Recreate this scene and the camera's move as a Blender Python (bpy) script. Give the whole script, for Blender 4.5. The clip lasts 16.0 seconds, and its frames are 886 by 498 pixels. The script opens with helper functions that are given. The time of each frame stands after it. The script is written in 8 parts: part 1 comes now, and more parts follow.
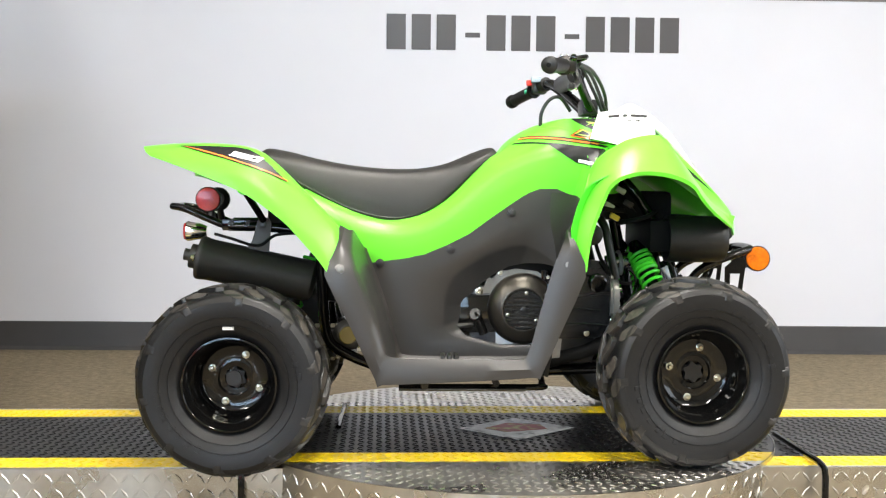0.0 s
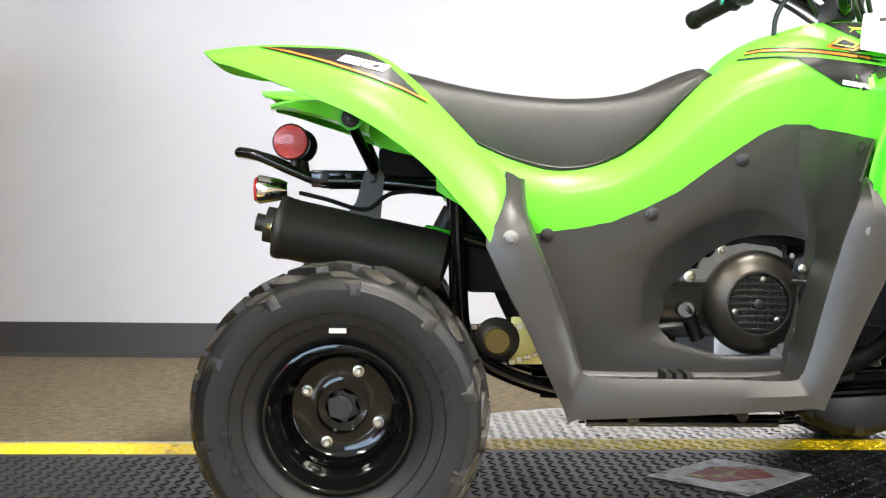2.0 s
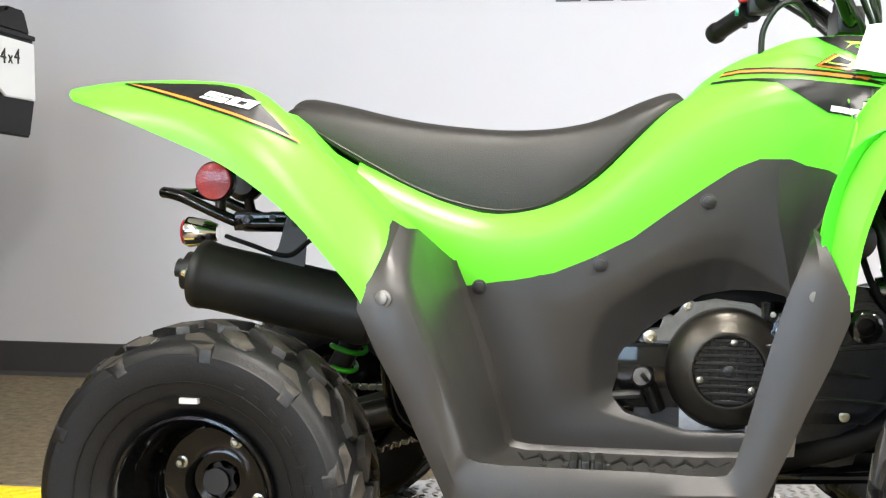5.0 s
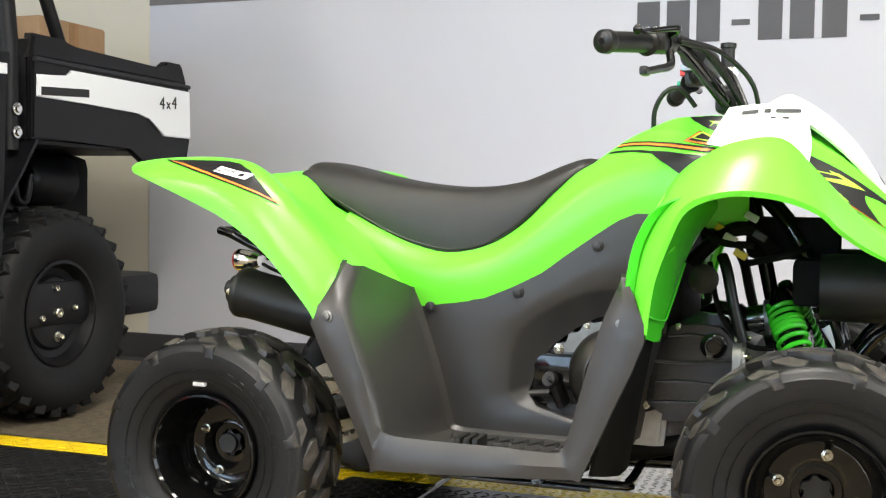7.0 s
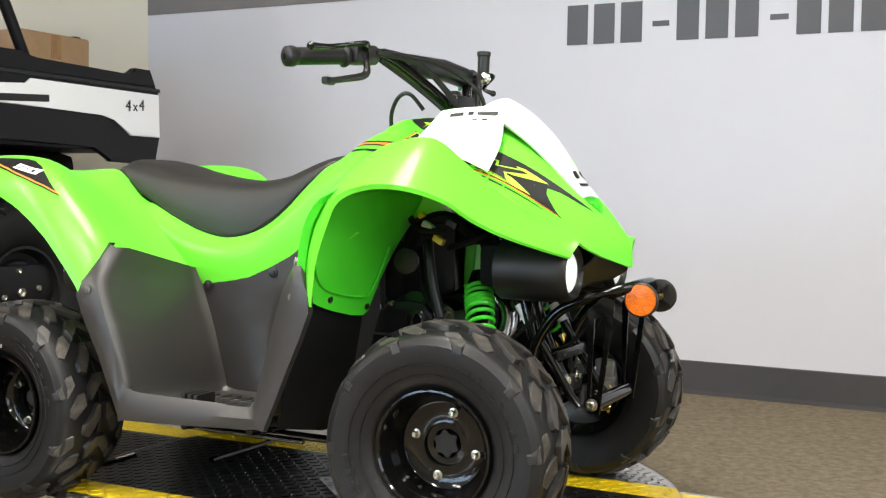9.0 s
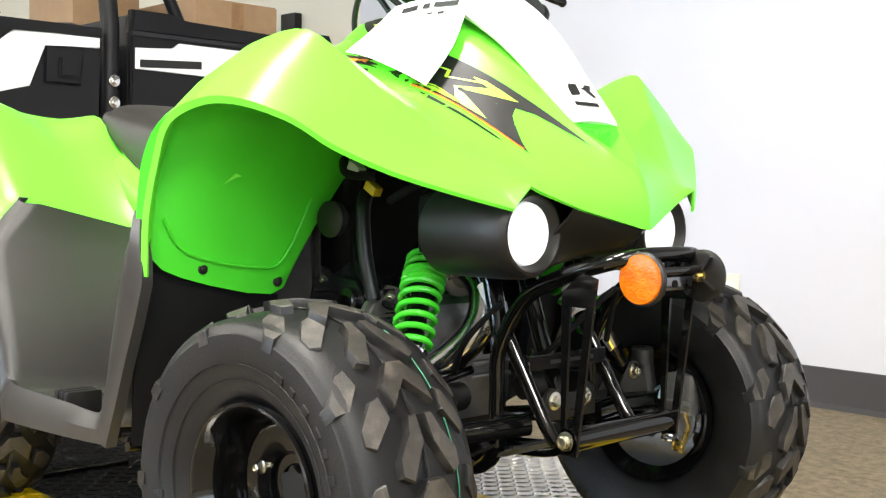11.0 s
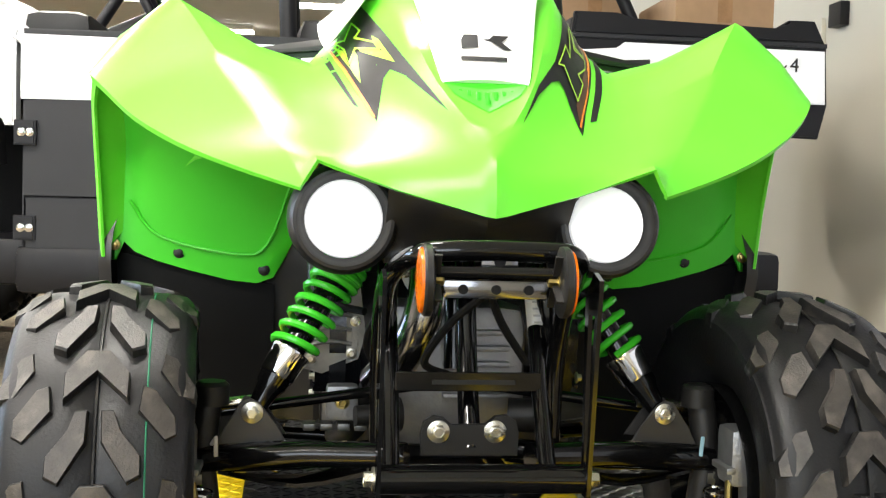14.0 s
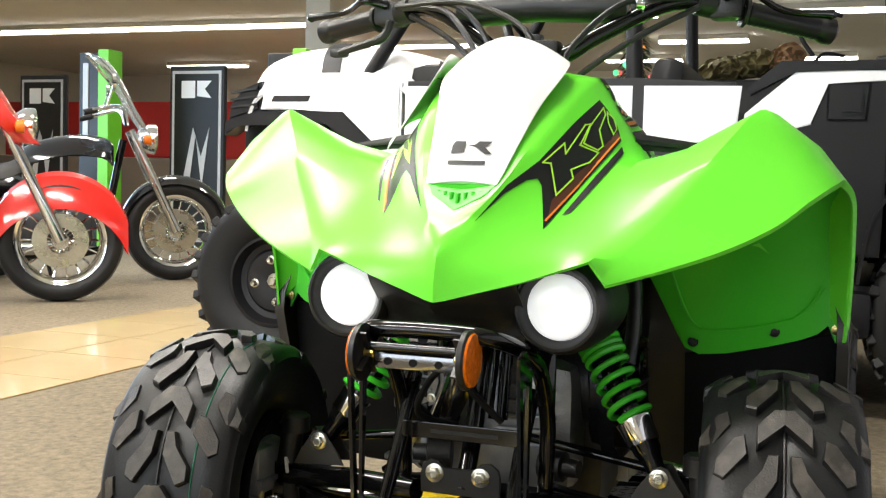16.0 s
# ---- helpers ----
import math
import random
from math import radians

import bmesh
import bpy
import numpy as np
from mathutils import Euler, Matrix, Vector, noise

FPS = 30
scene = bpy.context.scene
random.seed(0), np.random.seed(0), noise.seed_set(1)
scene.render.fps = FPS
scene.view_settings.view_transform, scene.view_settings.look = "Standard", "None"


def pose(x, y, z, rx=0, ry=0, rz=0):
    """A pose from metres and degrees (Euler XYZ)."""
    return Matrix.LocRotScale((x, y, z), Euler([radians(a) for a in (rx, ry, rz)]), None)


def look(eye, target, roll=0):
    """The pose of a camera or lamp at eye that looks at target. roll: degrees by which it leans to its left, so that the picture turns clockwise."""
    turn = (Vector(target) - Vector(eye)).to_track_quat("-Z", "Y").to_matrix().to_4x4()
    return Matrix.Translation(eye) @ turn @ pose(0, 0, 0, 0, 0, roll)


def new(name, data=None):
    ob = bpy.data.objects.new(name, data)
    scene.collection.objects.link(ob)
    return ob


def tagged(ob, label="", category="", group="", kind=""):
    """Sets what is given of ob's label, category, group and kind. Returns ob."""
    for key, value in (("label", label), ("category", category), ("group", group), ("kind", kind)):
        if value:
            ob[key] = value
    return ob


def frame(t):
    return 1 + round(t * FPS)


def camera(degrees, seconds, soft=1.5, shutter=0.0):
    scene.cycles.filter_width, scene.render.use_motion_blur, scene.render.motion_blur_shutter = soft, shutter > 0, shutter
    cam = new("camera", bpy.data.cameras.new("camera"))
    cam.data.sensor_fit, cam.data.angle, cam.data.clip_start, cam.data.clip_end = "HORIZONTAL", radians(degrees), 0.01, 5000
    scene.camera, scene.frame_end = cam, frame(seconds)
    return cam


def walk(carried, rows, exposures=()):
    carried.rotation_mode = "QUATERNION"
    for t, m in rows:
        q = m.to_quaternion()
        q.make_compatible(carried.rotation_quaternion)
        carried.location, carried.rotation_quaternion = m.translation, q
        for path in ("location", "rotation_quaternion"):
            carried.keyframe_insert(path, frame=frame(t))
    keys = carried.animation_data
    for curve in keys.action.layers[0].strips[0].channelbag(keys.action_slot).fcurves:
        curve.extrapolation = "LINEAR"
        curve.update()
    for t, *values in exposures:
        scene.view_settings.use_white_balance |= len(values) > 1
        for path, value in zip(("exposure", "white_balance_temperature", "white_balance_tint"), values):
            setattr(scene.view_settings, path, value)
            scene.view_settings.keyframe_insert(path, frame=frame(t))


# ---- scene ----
cam = camera(43.0, 16.0, soft=1.25)
PATH = [
    (0, (0.358, -2.685, 0.557), (0.424, -0.689, 0.464), 0.6),
    (0.5, (0.314, -2.495, 0.508), (0.363, -0.497, 0.422), 0.6),
    (1, (0.262, -2.306, 0.482), (0.3, -0.308, 0.393), 0.6),
    (1.5, (0.189, -2.083, 0.47), (0.221, -0.085, 0.382), 0.6),
    (2, (0.109, -1.856, 0.456), (0.147, 0.142, 0.369), 0.6),
    (2.5, (0.066, -1.67, 0.458), (0.084, 0.328, 0.365), 0.5),
    (3, (0.074, -1.534, 0.441), (0.083, 0.464, 0.349), 0.5),
    (3.5, (0.135, -1.511, 0.447), (0.129, 0.487, 0.359), 0.6),
    (4, (0.227, -1.529, 0.458), (0.213, 0.469, 0.38), 0.4),
    (4.5, (0.35, -1.583, 0.483), (0.241, 0.412, 0.408), 0.4),
    (4.7, (0.408, -1.603, 0.495), (0.213, 0.386, 0.419), 0.5),
    (6.8, (0.923, -1.958, 0.593), (0.264, -0.072, 0.513), 0.8),
    (7, (0.999, -2.004, 0.589), (0.314, -0.127, 0.508), 0.9),
    (7.5, (1.213, -2.096, 0.582), (0.47, -0.241, 0.496), 0.8),
    (8, (1.434, -2.091, 0.593), (0.601, -0.275, 0.506), 0.8),
    (8.5, (1.643, -2.063, 0.591), (0.735, -0.283, 0.502), 0.9),
    (9, (1.772, -1.969, 0.595), (0.86, -0.192, 0.501), 1.0),
    (9.5, (1.879, -1.783, 0.555), (0.92, -0.031, 0.453), 0.9),
    (9.7, (1.924, -1.705, 0.554), (0.903, 0.012, 0.453), 1.0),
    (11.8, (1.918, -0.716, 0.423), (0.264, 0.405, 0.336), 0.8),
    (12, (1.905, -0.65, 0.401), (0.205, 0.4, 0.319), 0.9),
    (12.5, (1.933, -0.528, 0.394), (0.12, 0.313, 0.329), 1.1),
    (13, (2.001, -0.425, 0.429), (0.128, 0.272, 0.353), 1.2),
    (13.5, (2.051, -0.293, 0.462), (0.117, 0.211, 0.375), 1.1),
    (14, (2.118, -0.16, 0.489), (0.134, 0.073, 0.396), 1.5),
    (14.5, (2.2, 0.015, 0.502), (0.204, -0.041, 0.406), 1.3),
    (15, (2.276, 0.192, 0.528), (0.296, -0.07, 0.423), 1.4),
    (15.5, (2.275, 0.327, 0.563), (0.334, -0.145, 0.454), 1.3),
    (16, (2.254, 0.41, 0.594), (0.377, -0.269, 0.482), 1.5),
]
EXPOSURES = [(0.0, 0.0), (1.0, 0.15), (3.0, 0.24), (4.5, 0.12), (7.0, -0.19), (9.5, -0.31), (11.8, 0.62), (13.0, 0.73), (14.0, 0.28), (16.0, -0.16)]
walk(cam, [(t, look(eye, target, roll)) for t, eye, target, roll in PATH], EXPOSURES)

# ---- daylight and lamps ----
world = bpy.data.worlds.new("world")
scene.world = world
world.use_nodes = True
world.node_tree.nodes["Background"].inputs[0].default_value = (0.75, 0.85, 1.0, 1)
world.node_tree.nodes["Background"].inputs[1].default_value = 0.25


def area_lamp(name, eye, target, sx, sy, watts, colour):
    data = bpy.data.lights.new(name, "AREA")
    data.shape, data.size, data.size_y, data.energy, data.color = "RECTANGLE", sx, sy, watts, colour
    ob = new(name, data)
    ob.matrix_world = look(eye, target)
    return ob


# two fill lamps; the windows they stand in are unseen additions
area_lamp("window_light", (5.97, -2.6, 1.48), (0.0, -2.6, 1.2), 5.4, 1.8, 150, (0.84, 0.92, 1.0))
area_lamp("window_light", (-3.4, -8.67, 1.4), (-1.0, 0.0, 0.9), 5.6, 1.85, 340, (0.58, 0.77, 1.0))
TUBES = [(0.75, -0.75), (3.2, -1.35), (-1.7, -2.9), (0.75, -2.9), (3.2, -2.9), (-4.6, -1.6), (-4.6, -4.6), (-1.7, -4.9)]
for tx, ty in TUBES:
    area_lamp("tube_light", (tx, ty, 2.675), (tx, ty, 0), 0.3, 1.2, 78, (1.0, 0.955, 0.90))

# ---- materials ----
def mat(name, colour, rough=0.5, metal=0.0, spread=0.08, scale=30.0, bump=0.0, bump_scale=200.0, coat=0.0, spec=0.5,
        wear=0.0, wear_colour=(0.3, 0.3, 0.3), rough_spread=0.1, emit=0.0, stretch=(1, 1, 1)):
    """A surface with variation at two scales, grain in its roughness and, where asked, fine relief and wear."""
    m = bpy.data.materials.new(name)
    m.use_nodes = True
    nt = m.node_tree
    b = nt.nodes["Principled BSDF"]
    link = nt.links.new
    co = nt.nodes.new("ShaderNodeTexCoord")
    mp = nt.nodes.new("ShaderNodeMapping")
    mp.inputs["Scale"].default_value = stretch
    link(co.outputs["Object"], mp.inputs[0])
    n1, n2 = nt.nodes.new("ShaderNodeTexNoise"), nt.nodes.new("ShaderNodeTexNoise")
    n1.inputs["Scale"].default_value, n1.inputs["Detail"].default_value = scale, 4
    n2.inputs["Scale"].default_value, n2.inputs["Detail"].default_value = scale / 7.0, 3
    link(mp.outputs[0], n1.inputs[0])
    link(mp.outputs[0], n2.inputs[0])
    add = nt.nodes.new("ShaderNodeMath")
    add.operation = "ADD"
    link(n1.outputs[0], add.inputs[0])
    link(n2.outputs[0], add.inputs[1])
    ramp = nt.nodes.new("ShaderNodeMapRange")
    ramp.inputs[1].default_value, ramp.inputs[2].default_value = 0.6, 1.4
    ramp.inputs[3].default_value, ramp.inputs[4].default_value = 1 - spread, 1 + spread
    link(add.outputs[0], ramp.inputs[0])
    mul = nt.nodes.new("ShaderNodeVectorMath")
    mul.operation = "SCALE"
    mul.inputs[0].default_value = colour
    link(ramp.outputs[0], mul.inputs["Scale"])
    out = mul.outputs[0]
    if wear:
        n3 = nt.nodes.new("ShaderNodeTexNoise")
        n3.inputs["Scale"].default_value, n3.inputs["Detail"].default_value = scale * 0.6, 8
        link(co.outputs["Object"], n3.inputs[0])
        cut = nt.nodes.new("ShaderNodeMapRange")
        cut.inputs[1].default_value, cut.inputs[2].default_value = 0.62 - 0.2 * wear, 0.72 - 0.1 * wear
        link(n3.outputs[0], cut.inputs[0])
        mix = nt.nodes.new("ShaderNodeMix")
        mix.data_type = "RGBA"
        link(cut.outputs[0], mix.inputs[0])
        link(out, mix.inputs[6])
        mix.inputs[7].default_value = (*wear_colour, 1)
        out = mix.outputs[2]
    link(out, b.inputs["Base Color"])
    rr = nt.nodes.new("ShaderNodeMapRange")
    rr.inputs[1].default_value, rr.inputs[2].default_value = 0.3, 0.7
    rr.inputs[3].default_value, rr.inputs[4].default_value = max(0.02, rough * (1 - rough_spread)), min(1.0, rough * (1 + rough_spread))
    link(n2.outputs[0], rr.inputs[0])
    link(rr.outputs[0], b.inputs["Roughness"])
    b.inputs["Metallic"].default_value = metal
    b.inputs["Specular IOR Level"].default_value = spec
    b.inputs["Coat Weight"].default_value = coat
    b.inputs["Coat Roughness"].default_value = 0.08
    if bump:
        n4 = nt.nodes.new("ShaderNodeTexNoise")
        n4.inputs["Scale"].default_value, n4.inputs["Detail"].default_value = bump_scale, 3
        link(mp.outputs[0], n4.inputs[0])
        bp = nt.nodes.new("ShaderNodeBump")
        bp.inputs["Strength"].default_value, bp.inputs["Distance"].default_value = min(1.0, bump), 0.002
        link(n4.outputs[0], bp.inputs["Height"])
        link(bp.outputs[0], b.inputs["Normal"])
    if emit:
        b.inputs["Emission Color"].default_value = (*colour, 1)
        b.inputs["Emission Strength"].default_value = emit
    return m


GREEN = mat("green_plastic", (0.15, 0.74, 0.042), 0.3, spread=0.03, scale=8, bump=0.012, bump_scale=90, spec=0.34)
GREEN_IN = mat("green_plastic_matt", (0.055, 0.58, 0.018), 0.46, spread=0.06, scale=12, bump=0.06, bump_scale=300)
GREEN_SPRING = mat("green_paint", (0.05, 0.55, 0.025), 0.25, spread=0.08, scale=60)
WHITE_PL = mat("white_plastic", (0.86, 0.86, 0.85), 0.22, spread=0.02, scale=10)
# plain lens; its emission is added to hold it bright white
LENS_WHITE = mat("self_lit_white_lens", (0.93, 0.94, 0.95), 0.12, spread=0.01, scale=10, emit=0.5)
PAPER = mat("paper", (0.84, 0.84, 0.83), 0.7, spread=0.02, scale=10)
INK = mat("ink", (0.012, 0.012, 0.012), 0.5)
DECAL = mat("black_decal", (0.012, 0.012, 0.013), 0.38, spread=0.1, spec=0.3)
DECAL_WHITE = mat("white_decal", (0.8, 0.8, 0.8), 0.3, spread=0.02)
DECAL_LIME = mat("lime_decal", (0.45, 0.8, 0.06), 0.3, spread=0.02)
DECAL_ORANGE = mat("orange_decal", (0.8, 0.22, 0.03), 0.3, spread=0.02)
DECAL_BROWN = mat("brown_decal", (0.09, 0.03, 0.018), 0.3, spread=0.1)
GREY_PL = mat("grey_plastic", (0.032, 0.0302, 0.0285), 0.34, spread=0.1, scale=20, bump=0.12, bump_scale=900, rough_spread=0.15)
BLACK_PL = mat("black_plastic", (0.010, 0.0095, 0.0088), 0.42, spread=0.15, scale=30, bump=0.1, bump_scale=600, spec=0.38)
BLACK_BAR = mat("black_bar_parts", (0.006, 0.006, 0.006), 0.38, spread=0.15, scale=30, bump=0.1, bump_scale=600)
BLACK_MATT = mat("black_matt", (0.003, 0.003, 0.003), 0.75, spread=0.2, scale=30, spec=0.2)
SEAT_MAT = mat("seat_vinyl", (0.017, 0.0158, 0.0148), 0.46, spread=0.12, scale=40, bump=0.25, bump_scale=700)
RUBBER = mat("tyre_rubber", (0.0085, 0.0085, 0.009), 0.46, spread=0.25, scale=25, bump=0.2, bump_scale=300, rough_spread=0.2, spec=0.34)
TREAD = mat("tread_rubber", (0.010, 0.0097, 0.0093), 0.42, spread=0.3, scale=40, bump=0.25, bump_scale=260, wear=0.35,
            wear_colour=(0.045, 0.039, 0.033), spec=0.42)
TREAD_TOP = mat("worn_tread_top", (0.036, 0.0315, 0.027), 0.5, spread=0.6, scale=70, bump=0.3, bump_scale=420, wear=0.55,
                wear_colour=(0.075, 0.066, 0.055))
GLOSS_BLACK = mat("gloss_black_paint", (0.003, 0.003, 0.003), 0.085, spread=0.2, scale=30, coat=0.05, spec=0.42)
SATIN_BLACK = mat("satin_black_metal", (0.021, 0.0195, 0.017), 0.46, metal=0.0, spread=0.15, scale=40, bump=0.1, bump_scale=500)
CHROME = mat("chrome", (0.8, 0.8, 0.8), 0.08, metal=1.0, spread=0.05)
STEEL = mat("zinc_steel", (0.55, 0.53, 0.45), 0.28, metal=1.0, spread=0.15, scale=90)
ALLOY = mat("cast_alloy", (0.36, 0.36, 0.36), 0.45, metal=0.9, spread=0.2, scale=60, bump=0.3, bump_scale=300)
ALLOY_DARK = mat("dark_alloy", (0.05, 0.05, 0.052), 0.4, metal=0.7, spread=0.2, scale=60, bump=0.3, bump_scale=300)
ALLOY_MID = mat("grey_cast_alloy", (0.2, 0.195, 0.182), 0.4, metal=0.85, spread=0.2, scale=60, bump=0.3, bump_scale=300)
BRONZE_DARK = mat("dark_satin_metal", (0.058, 0.053, 0.045), 0.3, metal=0.85, spread=0.1, scale=20, bump=0.1, bump_scale=500)
DARK_CHROME = mat("dark_polished_metal", (0.22, 0.22, 0.23), 0.14, metal=1.0, spread=0.1)
HEADER = mat("polished_steel_pipe", (0.42, 0.42, 0.43), 0.2, metal=1.0, spread=0.2, scale=30, rough_spread=0.3)
CASE_BLUE = mat("polished_dark_casting", (0.042, 0.044, 0.05), 0.22, metal=0.8, spread=0.15, scale=20, bump=0.15, bump_scale=200)
PAINT_LINE = mat("green_marker_line", (0.015, 0.17, 0.085), 0.6)
BRASS = mat("brass_plated", (0.5, 0.4, 0.15), 0.3, metal=1.0, spread=0.2)
AMBER = mat("amber_reflector", (0.62, 0.13, 0.002), 0.24, spread=0.45, scale=160, bump=0.6, bump_scale=300, spec=0.2, coat=0.25)
RED_REFL = mat("red_reflector", (0.5, 0.03, 0.03), 0.15, spread=0.15, scale=150, bump=0.5, bump_scale=500, coat=0.6)
YELLOW_PLUG = mat("yellow_plug", (0.6, 0.45, 0.02), 0.4)
TAG_GREY = mat("grey_tag", (0.5, 0.5, 0.5), 0.5)
WALL = mat("wall_paint", (0.555, 0.56, 0.615), 0.65, spread=0.02, scale=3, bump=0.12, bump_scale=220)
WALL_CREAM = mat("cream_wall_paint", (0.66, 0.62, 0.52), 0.65, spread=0.02, scale=3, bump=0.12, bump_scale=220)
WALL_GREY = mat("grey_wall_paint", (0.16, 0.15, 0.152), 0.6, spread=0.03, scale=3, bump=0.12, bump_scale=220)
WALL_INK = mat("vinyl_lettering", (0.045, 0.043, 0.048), 0.4, spread=0.05)
BASE = mat("vinyl_cove_base", (0.05, 0.049, 0.052), 0.38, spread=0.08, scale=20, rough_spread=0.2)
CEIL = mat("ceiling_paint", (0.72, 0.72, 0.67), 0.8, spread=0.04, scale=6, bump=0.2, bump_scale=80)
WINDOW_GLASS = mat("window_glass", (0.9, 0.95, 0.95), 0.02, spread=0.01)
WINDOW_GLASS.node_tree.nodes["Principled BSDF"].inputs["Transmission Weight"].default_value = 1.0
CARPET = mat("carpet", (0.2, 0.165, 0.115), 0.95, spread=0.5, scale=330, bump=1.0, bump_scale=600, spec=0.1)
TILE = mat("beige_tile", (0.5, 0.38, 0.2), 0.14, spread=0.1, scale=5, rough_spread=0.3)
PLATE = mat("aluminium_tread_plate", (0.62, 0.6, 0.56), 0.3, metal=1.0, spread=0.12, scale=40, rough_spread=0.3)
PLATE_BLACK = mat("black_tread_plate", (0.009, 0.009, 0.0092), 0.36, spread=0.3, scale=40, wear=0.12, wear_colour=(0.04, 0.04, 0.04), spec=0.28)
PLATE_YELLOW = mat("yellow_paint", (0.85, 0.6, 0.01), 0.35, spread=0.06, scale=40, wear=0.1, wear_colour=(0.5, 0.36, 0.03))
UTV_BLACK = mat("utv_black_plastic", (0.006, 0.006, 0.0075), 0.45, spread=0.15, scale=10, bump=0.1, bump_scale=500, spec=0.3)
UTV_WHITE = mat("utv_white_panel", (0.85, 0.87, 0.9), 0.25, spread=0.02, scale=4)
UTV_GREY = mat("utv_grey_plastic", (0.017, 0.0178, 0.0205), 0.5, spread=0.12, scale=10, spec=0.35)
CARDBOARD = mat("cardboard", (0.35, 0.22, 0.12), 0.8, spread=0.1, scale=30)
RED_PAINT = mat("red_gloss_paint", (0.55, 0.02, 0.015), 0.12, spread=0.04, coat=0.6)
TUBE_GLOW = mat("tube_glow", (1.0, 0.95, 0.85), 0.5, emit=16.0)
DISPLAY_RED = mat("red_display", (0.45, 0.02, 0.02), 0.5)
UTV_RUBBER = mat("utv_tyre_rubber", (0.0075, 0.008, 0.009), 0.6, spread=0.25, scale=25, bump=0.2, bump_scale=200, spec=0.3)
OLIVE = mat("olive_cloth", (0.16, 0.13, 0.05), 0.9, spread=0.4, scale=25, bump=0.8, bump_scale=60)
TAN = mat("tan_cloth", (0.3, 0.17, 0.08), 0.9, spread=0.4, scale=25, bump=0.8, bump_scale=60)

# ---- building tools ----
def part(name, bm, material, parent=None, label="", smooth=True):
    """Links a bmesh as one mesh object under a thing or a part."""
    bmesh.ops.recalc_face_normals(bm, faces=bm.faces)
    data = bpy.data.meshes.new(name)
    bm.to_mesh(data)
    bm.free()
    if smooth:
        data.shade_smooth()
        data.set_sharp_from_angle(angle=radians(38))
    ob = new(name, data)
    data.materials.append(material)
    ob.parent = parent
    if label:
        ob["label"] = label
    return ob


def empty(name, label, category, group="", kind="", at=(0, 0, 0)):
    ob = new(name)
    ob.location = at
    return tagged(ob, label, category, group, kind)


def thing(name, bm, material, label, category, group="", kind="", smooth=True):
    return tagged(part(name, bm, material, None, "", smooth), label, category, group, kind)


def box(lo, hi, bevel=0.0, bm=None, m=None, seg=2):
    bm = bm or bmesh.new()
    vs = bmesh.ops.create_cube(bm, size=1)["verts"]
    c = (Vector(lo) + Vector(hi)) / 2
    d = [abs(b - a) for a, b in zip(lo, hi)]
    for v in vs:
        v.co = Vector((v.co.x * d[0], v.co.y * d[1], v.co.z * d[2]))
    if bevel:
        es = list({e for v in vs for e in v.link_edges})
        r = bmesh.ops.bevel(bm, geom=es, offset=min(bevel, min(d) * 0.45), segments=seg, affect="EDGES", profile=0.6)
        vs = list({v for f in r["faces"] for v in f.verts} | {v for v in vs if v.is_valid})
    mm = (m or Matrix()) if m is not None else Matrix()
    for v in vs:
        v.co = mm @ (v.co + c)
    return bm


def smooth_path(pts, n=6):
    """A soft curve through the points."""
    p = [Vector(q) for q in pts]
    out = []
    for i in range(len(p) - 1):
        a, b, c, d = p[max(i - 1, 0)], p[i], p[i + 1], p[min(i + 2, len(p) - 1)]
        for k in range(n):
            t = k / n
            out.append(0.5 * (2 * b + (c - a) * t + (2 * a - 5 * b + 4 * c - d) * t * t + (3 * b - a - 3 * c + d) * t**3))
    out.append(p[-1])
    return out


def tube(pts, r, bm=None, sides=10, soft=0, closed=False):
    """A round bar along points; r is a number or one for each point."""
    bm = bm or bmesh.new()
    if soft:
        pts = smooth_path(pts, soft)
    pts = [Vector(p) for p in pts]
    n = len(pts)
    rs = [r] * n if isinstance(r, (int, float)) else [float(q) for q in np.interp(np.linspace(0, len(r) - 1, n), range(len(r)), r)]
    rings, u = [], None
    for i, p in enumerate(pts):
        if closed:
            d = pts[(i + 1) % n] - pts[i - 1]
        else:
            d = pts[min(i + 1, n - 1)] - pts[max(i - 1, 0)]
        d.normalize()
        if u is None:
            u = d.orthogonal().normalized()
        u = (u - d * u.dot(d)).normalized()
        w = d.cross(u)
        rings.append([bm.verts.new(p + rs[i] * (math.cos(a) * u + math.sin(a) * w)) for a in np.linspace(0, 2 * math.pi, sides, endpoint=False)])
    for i in range(n - (0 if closed else 1)):
        a, b = rings[i], rings[(i + 1) % n]
        for k in range(sides):
            bm.faces.new((a[k], a[(k + 1) % sides], b[(k + 1) % sides], b[k]))
    if not closed:
        bm.faces.new(rings[0][::-1])
        bm.faces.new(rings[-1])
    return bm


def lathe(profile, m=None, sides=48, bm=None, closed=False):
    """Turns (along, radius) pairs about the local z axis; m places it."""
    bm = bm or bmesh.new()
    m = m or Matrix()
    rings = []
    for h, r in profile:
        if r < 1e-6:
            rings.append([bm.verts.new(m @ Vector((0, 0, h)))] * sides)
        else:
            rings.append([bm.verts.new(m @ Vector((r * math.cos(a), r * math.sin(a), h))) for a in np.linspace(0, 2 * math.pi, sides, endpoint=False)])
    pairs = list(zip(rings, rings[1:])) + ([(rings[-1], rings[0])] if closed else [])
    for a, b in pairs:
        for k in range(sides):
            q = [a[k], a[(k + 1) % sides], b[(k + 1) % sides], b[k]]
            q = [v for i, v in enumerate(q) if v not in q[:i]]
            if len(q) > 2:
                bm.faces.new(q)
    return bm


